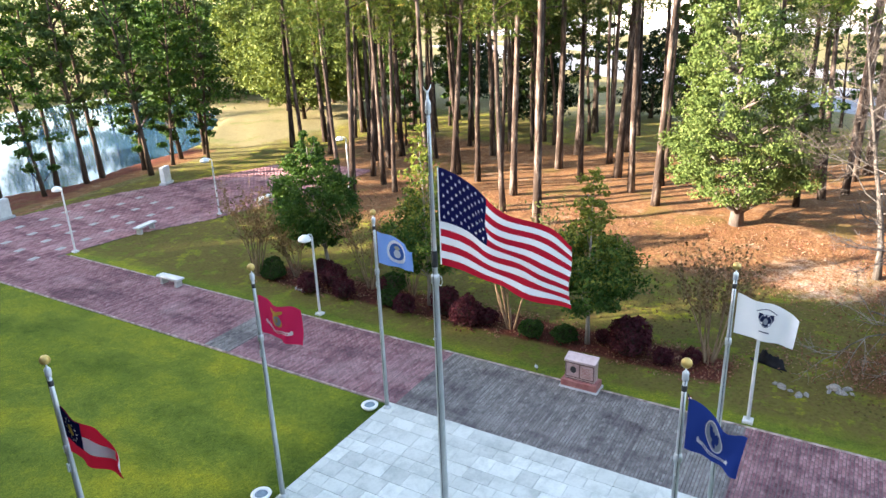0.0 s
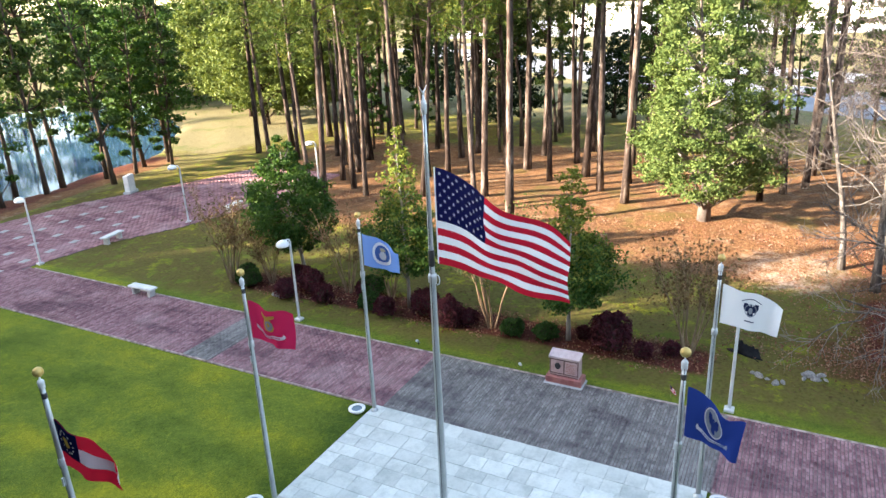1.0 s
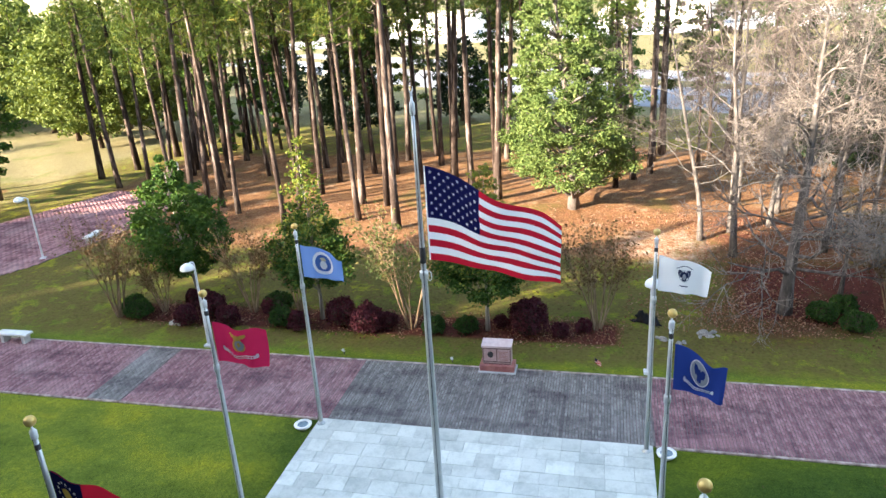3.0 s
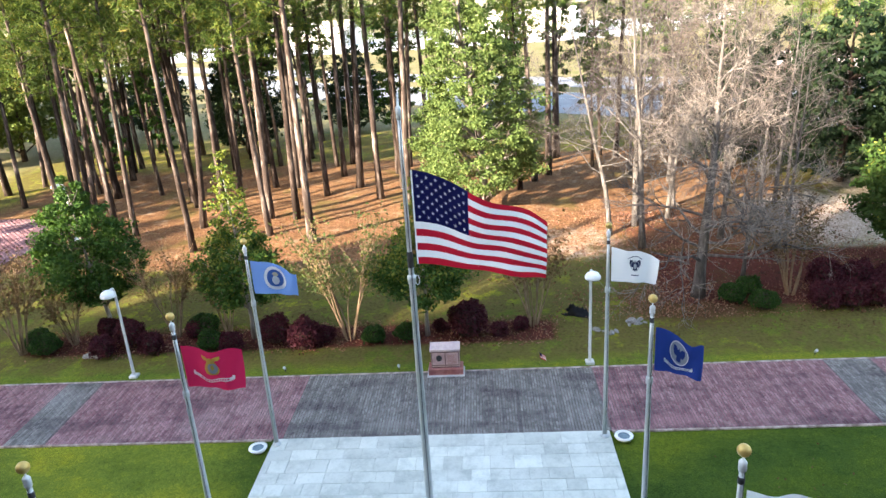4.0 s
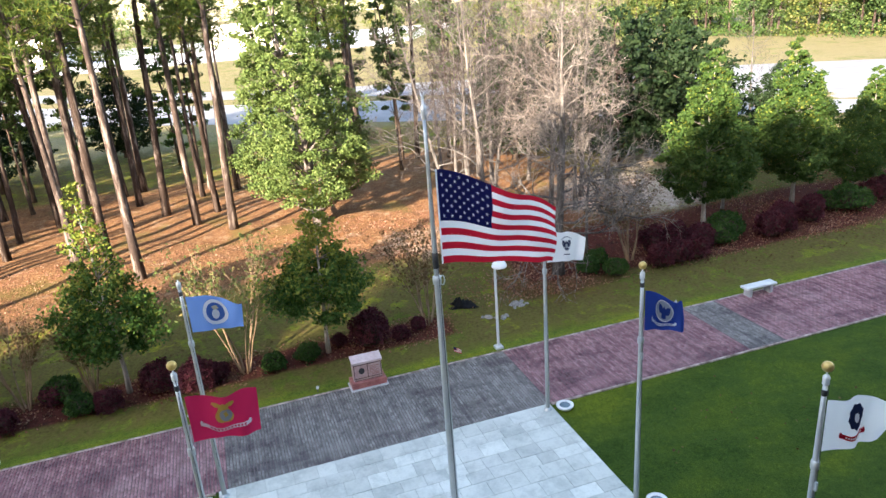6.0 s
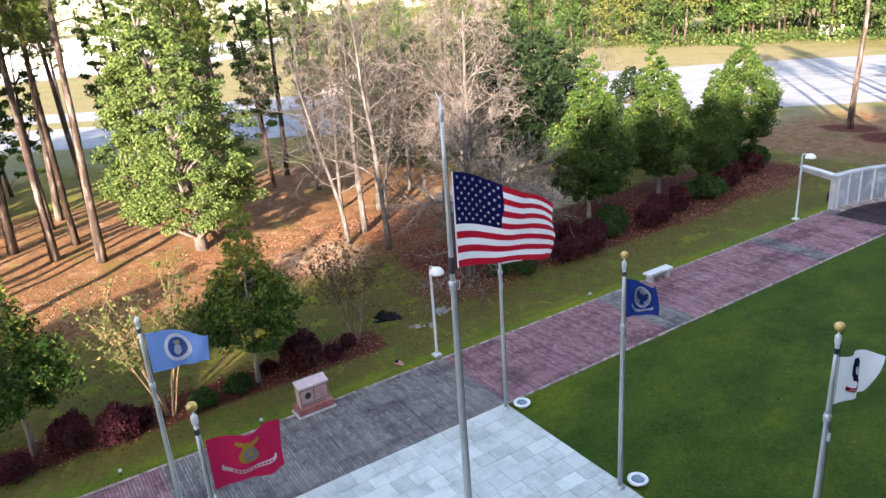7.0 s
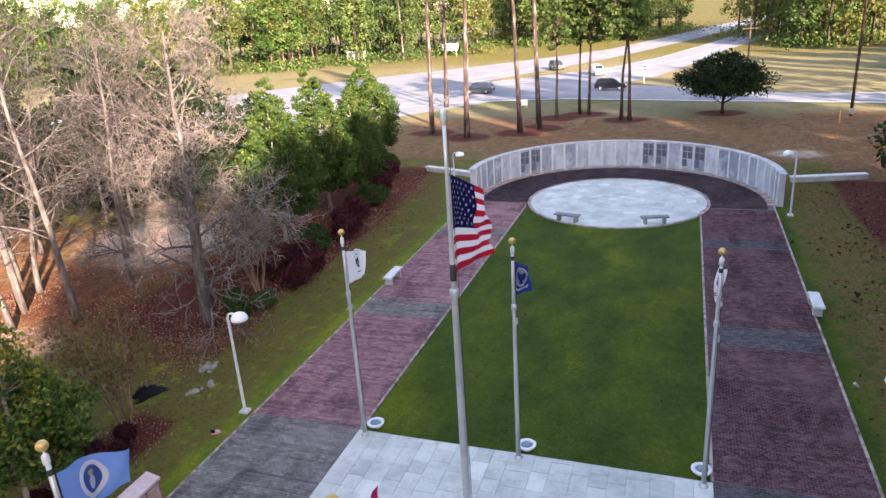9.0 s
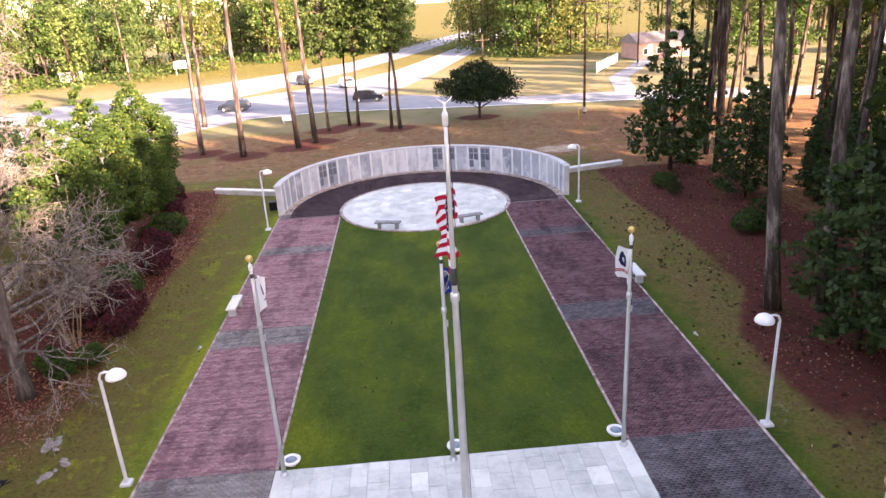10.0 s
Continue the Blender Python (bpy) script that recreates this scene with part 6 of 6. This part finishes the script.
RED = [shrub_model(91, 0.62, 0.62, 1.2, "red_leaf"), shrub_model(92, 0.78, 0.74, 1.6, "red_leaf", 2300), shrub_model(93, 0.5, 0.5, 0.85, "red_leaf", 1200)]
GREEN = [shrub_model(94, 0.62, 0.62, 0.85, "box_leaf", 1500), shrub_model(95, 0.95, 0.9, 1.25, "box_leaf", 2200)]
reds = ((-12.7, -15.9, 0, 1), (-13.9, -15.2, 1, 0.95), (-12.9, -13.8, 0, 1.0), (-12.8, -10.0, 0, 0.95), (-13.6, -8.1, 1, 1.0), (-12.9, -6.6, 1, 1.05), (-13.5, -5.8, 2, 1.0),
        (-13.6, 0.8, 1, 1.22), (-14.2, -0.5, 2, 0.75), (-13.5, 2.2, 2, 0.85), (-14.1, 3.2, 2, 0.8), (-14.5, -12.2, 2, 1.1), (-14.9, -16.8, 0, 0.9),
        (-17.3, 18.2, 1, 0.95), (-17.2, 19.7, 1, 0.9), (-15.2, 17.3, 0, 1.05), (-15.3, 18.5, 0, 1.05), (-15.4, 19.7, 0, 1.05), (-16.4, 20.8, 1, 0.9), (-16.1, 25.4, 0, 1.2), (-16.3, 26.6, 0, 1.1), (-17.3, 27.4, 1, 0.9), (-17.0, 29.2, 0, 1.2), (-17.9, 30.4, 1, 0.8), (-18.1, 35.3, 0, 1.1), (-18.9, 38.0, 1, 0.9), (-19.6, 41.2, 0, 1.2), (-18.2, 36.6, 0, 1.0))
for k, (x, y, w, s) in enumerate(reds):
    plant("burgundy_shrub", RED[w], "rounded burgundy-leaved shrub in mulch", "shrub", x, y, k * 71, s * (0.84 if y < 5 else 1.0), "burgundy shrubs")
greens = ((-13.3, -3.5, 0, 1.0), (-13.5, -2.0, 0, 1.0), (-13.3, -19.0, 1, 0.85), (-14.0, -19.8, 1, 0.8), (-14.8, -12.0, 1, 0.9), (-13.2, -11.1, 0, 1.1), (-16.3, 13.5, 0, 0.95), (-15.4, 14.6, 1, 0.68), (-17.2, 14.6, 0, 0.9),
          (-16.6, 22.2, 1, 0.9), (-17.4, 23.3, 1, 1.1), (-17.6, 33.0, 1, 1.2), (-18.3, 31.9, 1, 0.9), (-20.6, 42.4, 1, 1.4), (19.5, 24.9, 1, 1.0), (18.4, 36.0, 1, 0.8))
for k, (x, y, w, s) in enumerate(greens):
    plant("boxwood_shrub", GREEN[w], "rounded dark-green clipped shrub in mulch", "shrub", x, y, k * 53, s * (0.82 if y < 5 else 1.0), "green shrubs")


# ---------- far woods ----------
def far_woods(name, places, seed, label, mats):
    """Distant trees in one sheet of foliage a tint: clumped crowns, low growth and trunks."""
    rng = np.random.default_rng(seed)
    n, k = 1350, 34
    for part_i, mat in enumerate(mats):
        vs, trunks = [], MB()
        for i, (x, y, h, r) in enumerate(places):
            if i % len(mats) != part_i:
                continue
            low = rng.uniform(0.1, 0.32)
            f = rng.uniform(0, 1, k)
            ang, rad = rng.uniform(0, 6.283, k), np.sqrt(rng.uniform(0.1, 1, k)) * r * (0.35 + 0.75 * np.sin(np.pi * (0.12 + 0.85 * f)))
            cl = np.stack([rad * np.cos(ang), rad * np.sin(ang), h * (low + (0.98 - low) * f)], 1)
            pts = cl[rng.integers(0, k, n)] + rng.normal(size=(n, 3)) * (r * 0.15, r * 0.15, h * 0.028)
            under = np.stack([rng.normal(size=220) * r * 0.8, rng.normal(size=220) * r * 0.8, rng.uniform(0.1, 1, 220) ** 2 * 2.6], 1)
            vs.append(np.concatenate([pts, under]) + (x, y, 0))
            lean = rng.normal(size=2) * 0.4
            trunks.tube([(x, y, -0.5), (x + lean[0] * 0.5, y + lean[1] * 0.5, h * 0.5), (x + lean[0], y + lean[1], h * 0.9)], [0.3, 0.22, 0.07], 5, False)
        me = leaf_mesh(name, np.concatenate(vs), 0.42, mat, rng, 1.5)
        tagged(new(name, me), label, "woods", "", "stuff")
        tagged(new(name + "_trunks", trunks.mesh("trunks", "pine_bark")), "slender trunks of the distant woods", "woods", "", "stuff")


fr = random.Random(5)


def along(line, depth, count):
    """Places behind a line of points, most of them near it."""
    out = []
    seg = [math.hypot(b[0] - a[0], b[1] - a[1]) for a, b in zip(line, line[1:])]
    for _ in range(count):
        s = fr.uniform(0, sum(seg))
        for (a, b), ln in zip(zip(line, line[1:]), seg):
            if s <= ln:
                break
            s -= ln
        ux, uy = (b[0] - a[0]) / ln, (b[1] - a[1]) / ln
        o = depth * fr.uniform(0, 1) ** 1.6
        out.append((a[0] + ux * s - uy * o, a[1] + uy * s + ux * o, fr.uniform(16, 25), fr.uniform(3.6, 6.0)))
    return out


far_woods("far_woods", along([(-175, 108), (-135, 128), (-95, 143), (-62, 158), (-44, 186), (-14, 205), (10, 240)], 60, 200), 3, "mixed sunlit woods beyond the road", ("far_leaf", "needles_dark", "tree_leaf", "needles_dark", "oak_leaf", "edge_leaf"))
far_woods("west_woods", along([(-430, -240), (-345, -60), (-300, 60), (-215, 100), (-170, 112)], 90, 80), 4, "distant woods beyond the far carriageway", ("oak_leaf", "holly_leaf", "far_leaf"))
far_woods("roadside_woods", along([(21, 235), (15, 175), (20, 156), (38, 155), (60, 160)], 40, 44), 8, "sunlit yellow-green trees beside the road", ("far_leaf", "holly_leaf", "oak_leaf"))
belt = [(-120 + k * 4 + fr.uniform(-5, 5), -104 - fr.uniform(0, 34), fr.uniform(14, 22), fr.uniform(4, 7)) for k in range(44)] + [(-66 - fr.uniform(0, 40), -84 - fr.uniform(0, 25), 16, 6) for k in range(14)]
far_woods("pond_woods", belt, 6, "shaded woods across the pond", ("holly_leaf", "tree_leaf", "needles_dark"))
far_woods("east_woods", along([(60, 160), (75, 146), (140, 128), (220, 90)], 50, 60), 7, "dark woods beside the house", ("tree_leaf", "needles_dark"))


# ---------- cars, signs, buildings ----------
def car(x, y, turn, paint, label):
    ob = thing("car", label, "car", pose(x, y, 0.03, 0, 0, turn), "cars on the road")
    side = [(-2.3, 0.35), (-2.32, 0.75), (-2.2, 1.0), (-1.95, 1.6), (-1.7, 1.72), (0.35, 1.74), (0.75, 1.65), (1.35, 1.12), (2.15, 0.98), (2.33, 0.75), (2.3, 0.35)]
    body = MB()
    n = len(side)
    vs = []
    for yy, k in ((-0.93, 0), (-0.78, 1), (0.78, 1), (0.93, 0)):
        for px_, pz in side:
            z = pz if (k or pz < 1.05) else 1.05
            vs.append((px_ * (1 if pz < 1.1 else 0.98), yy if pz < 1.3 or k == 0 else yy * 0.92, z))
    fs = [(r * n + i, r * n + i + 1, (r + 1) * n + i + 1, (r + 1) * n + i) for r in range(3) for i in range(n - 1)] + [tuple(range(n)), tuple(range(3 * n, 4 * n))[::-1]]
    part("body", body.add(vs, fs), paint, ob)
    for sy in (-1, 1):
        part("side_window", MB().add([(-1.75, sy * 0.80, 1.12), (1.15, sy * 0.82, 1.12), (0.6, sy * 0.735, 1.6), (-1.6, sy * 0.735, 1.62)], [(0, 1, 2, 3)]), "glass", ob, "dark side glass")
    part("windscreen", MB().add([(1.36, -0.7, 1.15), (1.36, 0.7, 1.15), (0.82, 0.62, 1.64), (0.82, -0.62, 1.64)], [(0, 1, 2, 3)]), "glass", ob, "dark windscreen")
    part("rear_window", MB().add([(-2.18, -0.68, 1.12), (-2.18, 0.68, 1.12), (-1.98, 0.62, 1.6), (-1.98, -0.62, 1.6)], [(3, 2, 1, 0)]), "glass", ob, "dark rear glass")
    for sy in (-1, 1):
        part("headlight", MB().box(2.28, 2.34, sy * 0.66 - 0.14, sy * 0.66 + 0.14, 0.72, 0.86), "white", ob, "pale headlight")
        part("tail_light", MB().box(-2.35, -2.28, sy * 0.74 - 0.1, sy * 0.74 + 0.1, 0.8, 1.05), "red_lamp", ob, "red tail light")
        for wx in (-1.42, 1.42):
            w = MB().lathe([(0.35, -0.11), (0.36, -0.08), (0.36, 0.08), (0.35, 0.11)], 18)
            w.v = [(a + wx, c + sy * 0.86, b + 0.34) for a, b, c in w.v]
            wheel = part("wheel", w, "dark", ob, "black tyre")
            h = MB().lathe([(0.2, -0.125), (0.2, 0.125)], 12)
            h.v = [(a + wx, c + sy * 0.86, b + 0.34) for a, b, c in h.v]
            part("rim", h, "metal", wheel, "bright wheel rim")
    return ob


car(-6.0, 95.0, -4, "car_black", "black sport utility car waiting on the road")
car(-10.5, 115.5, -65, "car_white", "white car driving on the road")
car(-26.3, 94.2, 176, "car_grey", "grey sport utility car on the road")
car(-19.5, 126.0, -62, "car_grey", "grey car driving on the far carriageway")
for k, (x, y) in enumerate(((-137, -58), (-141, -63), (-133, -53), (-146, -68), (-151, -72))):
    car(x, y, 40, ("car_white", "car_grey", "car_black")[k % 3], "parked car far beyond the wood")


def sign_board(x, y, turn, w, h, z, label):
    ob = thing("road_sign", label, "sign", pose(x, y, -0.03, 0, 0, turn))
    part("board", MB().box(-w / 2, w / 2, -0.04, 0.04, z, z + h, None, 0.01), "white", ob, "blank white board")
    for sx in (-1, 1):
        part("post", MB().box(sx * w * 0.38 - 0.05, sx * w * 0.38 + 0.05, 0.045, 0.12, 0, z + h * 0.8), "lamp_metal", ob)
    return ob


sign_board(-16.1, 79.2, 0, 1.5, 0.8, 0.3, "low white sign board in the grass by the road")
sign_board(-78.0, 158.0, 20, 5.0, 2.2, 0.8, "large white sign board beyond the road")
sign_board(-55.0, 168.0, 10, 4.0, 1.8, 1.5, "large white sign board beyond the road")


def stop_sign(x, y, turn):
    ob = thing("stop_sign", "red octagonal road sign on a thin steel post", "road sign", pose(x, y, -0.03, 0, 0, turn))
    part("post", MB().box(-0.04, 0.04, 0.02, 0.08, 0, 2.5), "lamp_metal", ob)
    for nm, r, y0, mat, text in (("rim", 0.42, 0.0, "white", "white sign rim"), ("plate", 0.37, -0.006, "flag_red", "red sign plate")):
        m = MB().lathe([(r, 0.0), (r, 0.016)], 8)
        cs, sn = math.cos(math.pi / 8), math.sin(math.pi / 8)
        m.v = [(a * cs - b * sn, y0 + c, 2.3 + a * sn + b * cs) for a, b, c in m.v]
        part(nm, m, mat, ob, text)
    part("lettering", MB().box(-0.22, 0.22, -0.012, -0.007, 2.22, 2.38), "white", ob, "white bar of lettering")
    return ob


stop_sign(-1.6, 102.6, 25)
marker = thing("marker_post", "slim yellow marker post in the dry grass", "post", pose(19.6, 66.3, -0.05))
part("post", MB().lathe([(0.06, 0), (0.06, 1.35), (0.04, 1.4)], 10), "yellow_paint", marker)
part("footing", MB().lathe([(0.11, 0), (0.11, 0.06)], 10), "concrete", marker, "small concrete footing")


def utility_pole(x, y, h, label="tall weathered wooden utility pole"):
    ob = thing("utility_pole", label, "utility pole", pose(x, y, -0.1))
    part("pole", MB().lathe([(0.17, 0), (0.15, h * 0.5), (0.11, h)], 12), "dark_bark", ob, "", True)
    part("crossarm", MB().box(-1.2, 1.2, -0.06, 0.06, h - 1.0, h - 0.86), "dark_bark", ob)
    part("box", MB().box(-0.2, 0.2, -0.4, -0.16, 0.3, 0.9), "asphalt", ob, "grey metal meter box")
    return ob


utility_pole(21.5, 71.0, 14)
utility_pole(44.0, 118.0, 13)
utility_pole(14.0, 112.0, 8)
for dz, dx in ((0, -1.0), (0, 1.0), (-1.4, 0)):
    w = [(21.5 + dx + (44.0 - 21.5) * k / 10, 71 + 47 * k / 10, 13.2 + dz - 0.1 * k - 1.2 * math.sin(math.pi * k / 10)) for k in range(11)]
    tagged(part("power_line", MB().tube(w, [0.02] * 11, 4, False), "dark"), "dark overhead power line between poles", "cable", "power lines")


def house(x, y, turn, w, d, h, wallmat, label):
    ob = thing("house", label, "building", pose(x, y, -0.05, 0, 0, turn))
    wall = part("wall", MB().box(-w / 2, w / 2, -d / 2, d / 2, 0, h), wallmat, ob)
    part("roof", MB().add([(-w / 2 - 0.4, -d / 2 - 0.4, h), (w / 2 + 0.4, -d / 2 - 0.4, h), (w / 2 + 0.4, d / 2 + 0.4, h), (-w / 2 - 0.4, d / 2 + 0.4, h), (-w / 2 - 0.4, 0, h + d * 0.25), (w / 2 + 0.4, 0, h + d * 0.25)],
                          [(0, 1, 5, 4), (2, 3, 4, 5), (1, 2, 5), (3, 0, 4), (3, 2, 1, 0)]), "roof" if w < 30 else "plaster", ob)
    for k in range(int(w / 3)):
        xw = -w / 2 + 1.6 + 3 * k
        win = part("window", MB().box(xw - 0.55, xw + 0.55, -d / 2 - 0.06, -d / 2, 0.9, 2.2), "white", ob, "white window frame")
        part("pane", MB().box(xw - 0.45, xw + 0.45, -d / 2 - 0.08, -d / 2 - 0.062, 1.0, 2.1), "glass", win)
    part("door", MB().box(-0.5, 0.5, -d / 2 - 0.06, -d / 2 - 0.002, 0.05, 2.1), "dark_bark", ob, "dark door") if w < 14 else None
    return ob


house(54, 136, 8, 12, 8, 3.2, "house", "pinkish brick house with a low roof among trees")
house(96, 120, 8, 18, 9, 3.2, "house", "long brick building behind the wood")
house(-300, 24, 62, 46, 20, 6.0, "plaster", "long pale commercial building beyond the road")
house(-310, -72, 75, 38, 20, 6.0, "plaster", "long pale commercial building beyond the road")
structure("parking_lot", MB().prism([(-250, -90), (-240, 0), (-250, 70), (-420, 160), (-480, -160), (-250, -140)], -0.1, 0.05), "wall_stone", "bright pale parking lot beyond the road", "parking lot")
structure("parking_lot_far", MB().prism([(-104, 40), (-88, 62), (-130, 96), (-150, 70)], -0.1, 0.06), "kerb", "pale bare sandy lot beyond the road", "parking lot")
fence = thing("fence", "pale metal fence on the grass beside the driveway", "fence", pose(34.5, 112, -0.05, 0, 0, 62))
for k in range(9):
    part("post", MB().box(k * 2.4 - 0.05, k * 2.4 + 0.05, -0.05, 0.05, 0, 2.0), "white", fence)
for k in range(8):
    part("panel", MB().box(k * 2.4 + 0.06, k * 2.4 + 2.34, -0.02, 0.02, 0.2, 1.8), "white", fence)


box = thing("utility_box", "small black utility box behind the end of the wall", "utility box", pose(-11.2, 37.6, -0.06, 0, 0, 10))
part("body", MB().box(-0.3, 0.3, -0.22, 0.22, 0, 0.62, None, 0.03), "black", box)
part("lid", MB().box(-0.34, 0.34, -0.26, 0.26, 0.625, 0.7, None, 0.03), "dark", box, "dark overhanging lid")


# ---------- small things on the grass ----------
def rock(x, y, s, seed):
    rng = np.random.default_rng(seed)
    bm = bmesh.new()
    bmesh.ops.create_icosphere(bm, subdivisions=2, radius=0.5)
    for v in bm.verts:
        v.co *= 1 + 0.45 * noise.noise(v.co * 2.0 + Vector((seed, 0, 0))) + 0.2 * noise.noise(v.co * 5.0 + Vector((0, seed, 0)))
        v.co.z = max(v.co.z * 0.95, -0.12)
    me = bpy.data.meshes.new("rock")
    bm.to_mesh(me)
    bm.free()
    me.materials.append(M["rock"])
    ob = new("rock", me)
    ob.matrix_basis = pose(x, y, -0.01, 9 * math.sin(seed), 8 * math.cos(seed * 2), seed * 40) @ Matrix.Diagonal((s * 1.35, s * 0.85, s * 0.9, 1))
    return tagged(ob, "pale rough fieldstone lying in the grass", "rock", "stones in the grass")


for k, (x, y, s) in enumerate(((-13.75, 6.6, 0.34), (-13.9, 6.35, 0.18), (-13.6, 6.9, 0.16), (-13.4, 7.2, 0.3), (-13.55, 7.45, 0.2), (-14.5, 8.3, 0.42), (-14.25, 8.55, 0.3), (-14.65, 8.75, 0.3), (-14.15, 8.15, 0.18), (-14.35, 8.9, 0.16), (-12.8, -16.7, 0.5), (-12.7, -16.2, 0.34), (-12.95, -16.4, 0.22))):
    rock(x, y, s, k + 1)


def dark_sheet():
    rng = np.random.default_rng(2)
    mb = MB()
    nx_, ny_ = 14, 8
    for j in range(ny_ + 1):
        for i in range(nx_ + 1):
            u, v = i / nx_ - 0.5, j / ny_ - 0.5
            edge_ = max(0.0, 1 - 4 * (u * u * 1.0 + v * v))
            mb.v.append((u * 1.25 * (1 + 0.25 * math.sin(9 * v)), v * 0.62 * (1 + 0.4 * math.sin(11 * u)) + 0.15 * math.sin(u * 9), 0.02 + edge_ * (0.14 + 0.42 * math.exp(-((u + 0.22) / 0.16) ** 2) + 0.4 * abs(noise.noise(Vector((u * 9, v * 6, 0.3)))) + 0.05 * rng.uniform(-1, 1))))
    mb.f = [(j * (nx_ + 1) + i, j * (nx_ + 1) + i + 1, (j + 1) * (nx_ + 1) + i + 1, (j + 1) * (nx_ + 1) + i) for j in range(ny_) for i in range(nx_)]
    ob = part("dark_sheet", mb, "black", None, "", True)
    ob.matrix_basis = pose(-15.5, 6.0, -0.03, 0, 0, 62)
    ob.modifiers.new("thickness", "SOLIDIFY").thickness = 0.02
    return tagged(ob, "crumpled black sheet lying in the grass", "sheet")


dark_sheet()

def leaf_litter(name, n, x0, x1, y0, y1, seed, mats, size=0.075):
    rng = np.random.default_rng(seed)
    for mat in mats:
        p = np.stack([rng.uniform(x0, x1, n), rng.uniform(y0, y1, n)], 1)
        keep = np.sin(p[:, 0] * 0.9 + seed) + np.sin(p[:, 1] * 0.7) + rng.normal(size=n) > 0
        p = p[keep]
        c = np.concatenate([p, (ground_height(p[:, 0], p[:, 1]) + 0.03)[:, None]], 1)
        tagged(new(name, leaf_mesh(name, c, size, mat, rng, 1.5, 0.0)), "scattered dry fallen leaves on the ground", "leaf litter", "", "stuff")


leaf_litter("leaf_litter", 12000, -31, -12.9, -20, 32, 1, ("rust_leaf",))
leaf_litter("leaf_litter", 4500, 11.2, 26, 0, 46, 2, ("rust_leaf",))
leaf_litter("leaf_litter", 9000, 13, 30, 0, 46, 6, ("litter_leaf",))
leaf_litter("leaf_litter", 26000, -32, -14.8, 5, 46, 4, ("litter_leaf",))
leaf_litter("leaf_litter", 5200, -15.6, -12.5, -20, 5, 9, ("litter_leaf",))
leaf_litter("leaf_litter", 9000, -20.5, -14.6, 6, 42, 10, ("litter_leaf",))
leaf_litter("leaf_litter", 9000, -34, -20, -26, 10, 5, ("litter_leaf",))
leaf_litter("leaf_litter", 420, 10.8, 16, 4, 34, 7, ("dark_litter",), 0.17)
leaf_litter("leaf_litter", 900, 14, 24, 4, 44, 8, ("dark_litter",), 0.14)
leaf_litter("lawn_leaves", 260, -5.5, 5.5, 7, 29, 3, ("rust_leaf",))

# pale name stones let into the plaza
for k in range(26):
    x, y = -9.0 - (k % 7) * 1.9 - 0.5 * (k // 7), -35.2 - (k // 7) * 2.5 - 0.25 * (k % 7)
    t = part("name_stone", MB().box(-0.3, 0.3, -0.22, 0.22, -0.02, 0.03, None, 0.008), "joint", plaza_bed, "pale square stone")
    t.matrix_basis = pose(x, y, 0, 0, 0, 12)


# ---------- paving pieces ----------
pave_slab()
pave_disc()
GREY = ((-5.8, 5.85), (15.0, 16.8), (-16.3, -14.7), (27.2, 28.4))


def split_rows(x0, x1, lo, hi, grey):
    rects, y = [], lo
    for g0, g1 in sorted(GREY):
        if not grey:
            rects.append((x0, x1, y, g0))
        else:
            rects.append((x0, x1, g0, g1))
        y = g1
    if not grey:
        rects.append((x0, x1, y, hi))
    return rects


brick_fill("red_bricks", split_rows(PL[0], PL[1], -34.0, 34.8, False), "brick_red", path_bed, "weathered red bricks", singles=(6.0, 9.0, -6.95, -5.95))
# right-hand walk: shade is in the brick colours, here and in grey_bricks_far
brick_fill("red_bricks_far", split_rows(PR[0], PR[1], -34.0, 34.8, False), "brick_red_shade", path_bed, "stained red bricks darkened as if in shade")
brick_fill("grey_bricks", split_rows(PL[0], PL[1], 0, 0, True), "brick_grey", path_bed, "worn grey bricks", singles=(-4.5, -1.5, -6.95, -5.95))
brick_fill("grey_bricks_far", split_rows(PR[0], PR[1], 0, 0, True), "brick_grey_shade", path_bed, "worn grey bricks")


def in_arc(x, y):
    r = np.hypot(x - CX, y - CY)
    return (r > RIN + 0.2) & (y > 34.85) & (r < 9.9)


brick_fill("dark_bricks", [(-9.6, 10.2, 34.9, 45.9)], "brick_dark", arc_bed, "dark stained bricks", cut=in_arc)


def in_plaza(x, y):
    inside = np.zeros(x.shape, bool)
    n = len(plaza_out)
    for i in range(n):
        (x0, y0), (x1, y1) = plaza_out[i], plaza_out[(i + 1) % n]
        hit = (y0 > y) != (y1 > y)
        inside ^= hit & (x < (x1 - x0) * (y - y0) / ((y1 - y0) or 1e-9) + x0)
    return inside & ~((np.abs(x + 8.15) < 2.25) & (y > -34)) & ~((np.abs(x - 8.3) < 2.3) & (y > -34))


brick_fill("plaza_bricks", [(-37.6, 12.0, -46.4, -29.3)], "brick_red", plaza_bed, "weathered red paving bricks", cut=in_plaza, bx=0.42, by=0.21, pair=0.0, g=0.004)
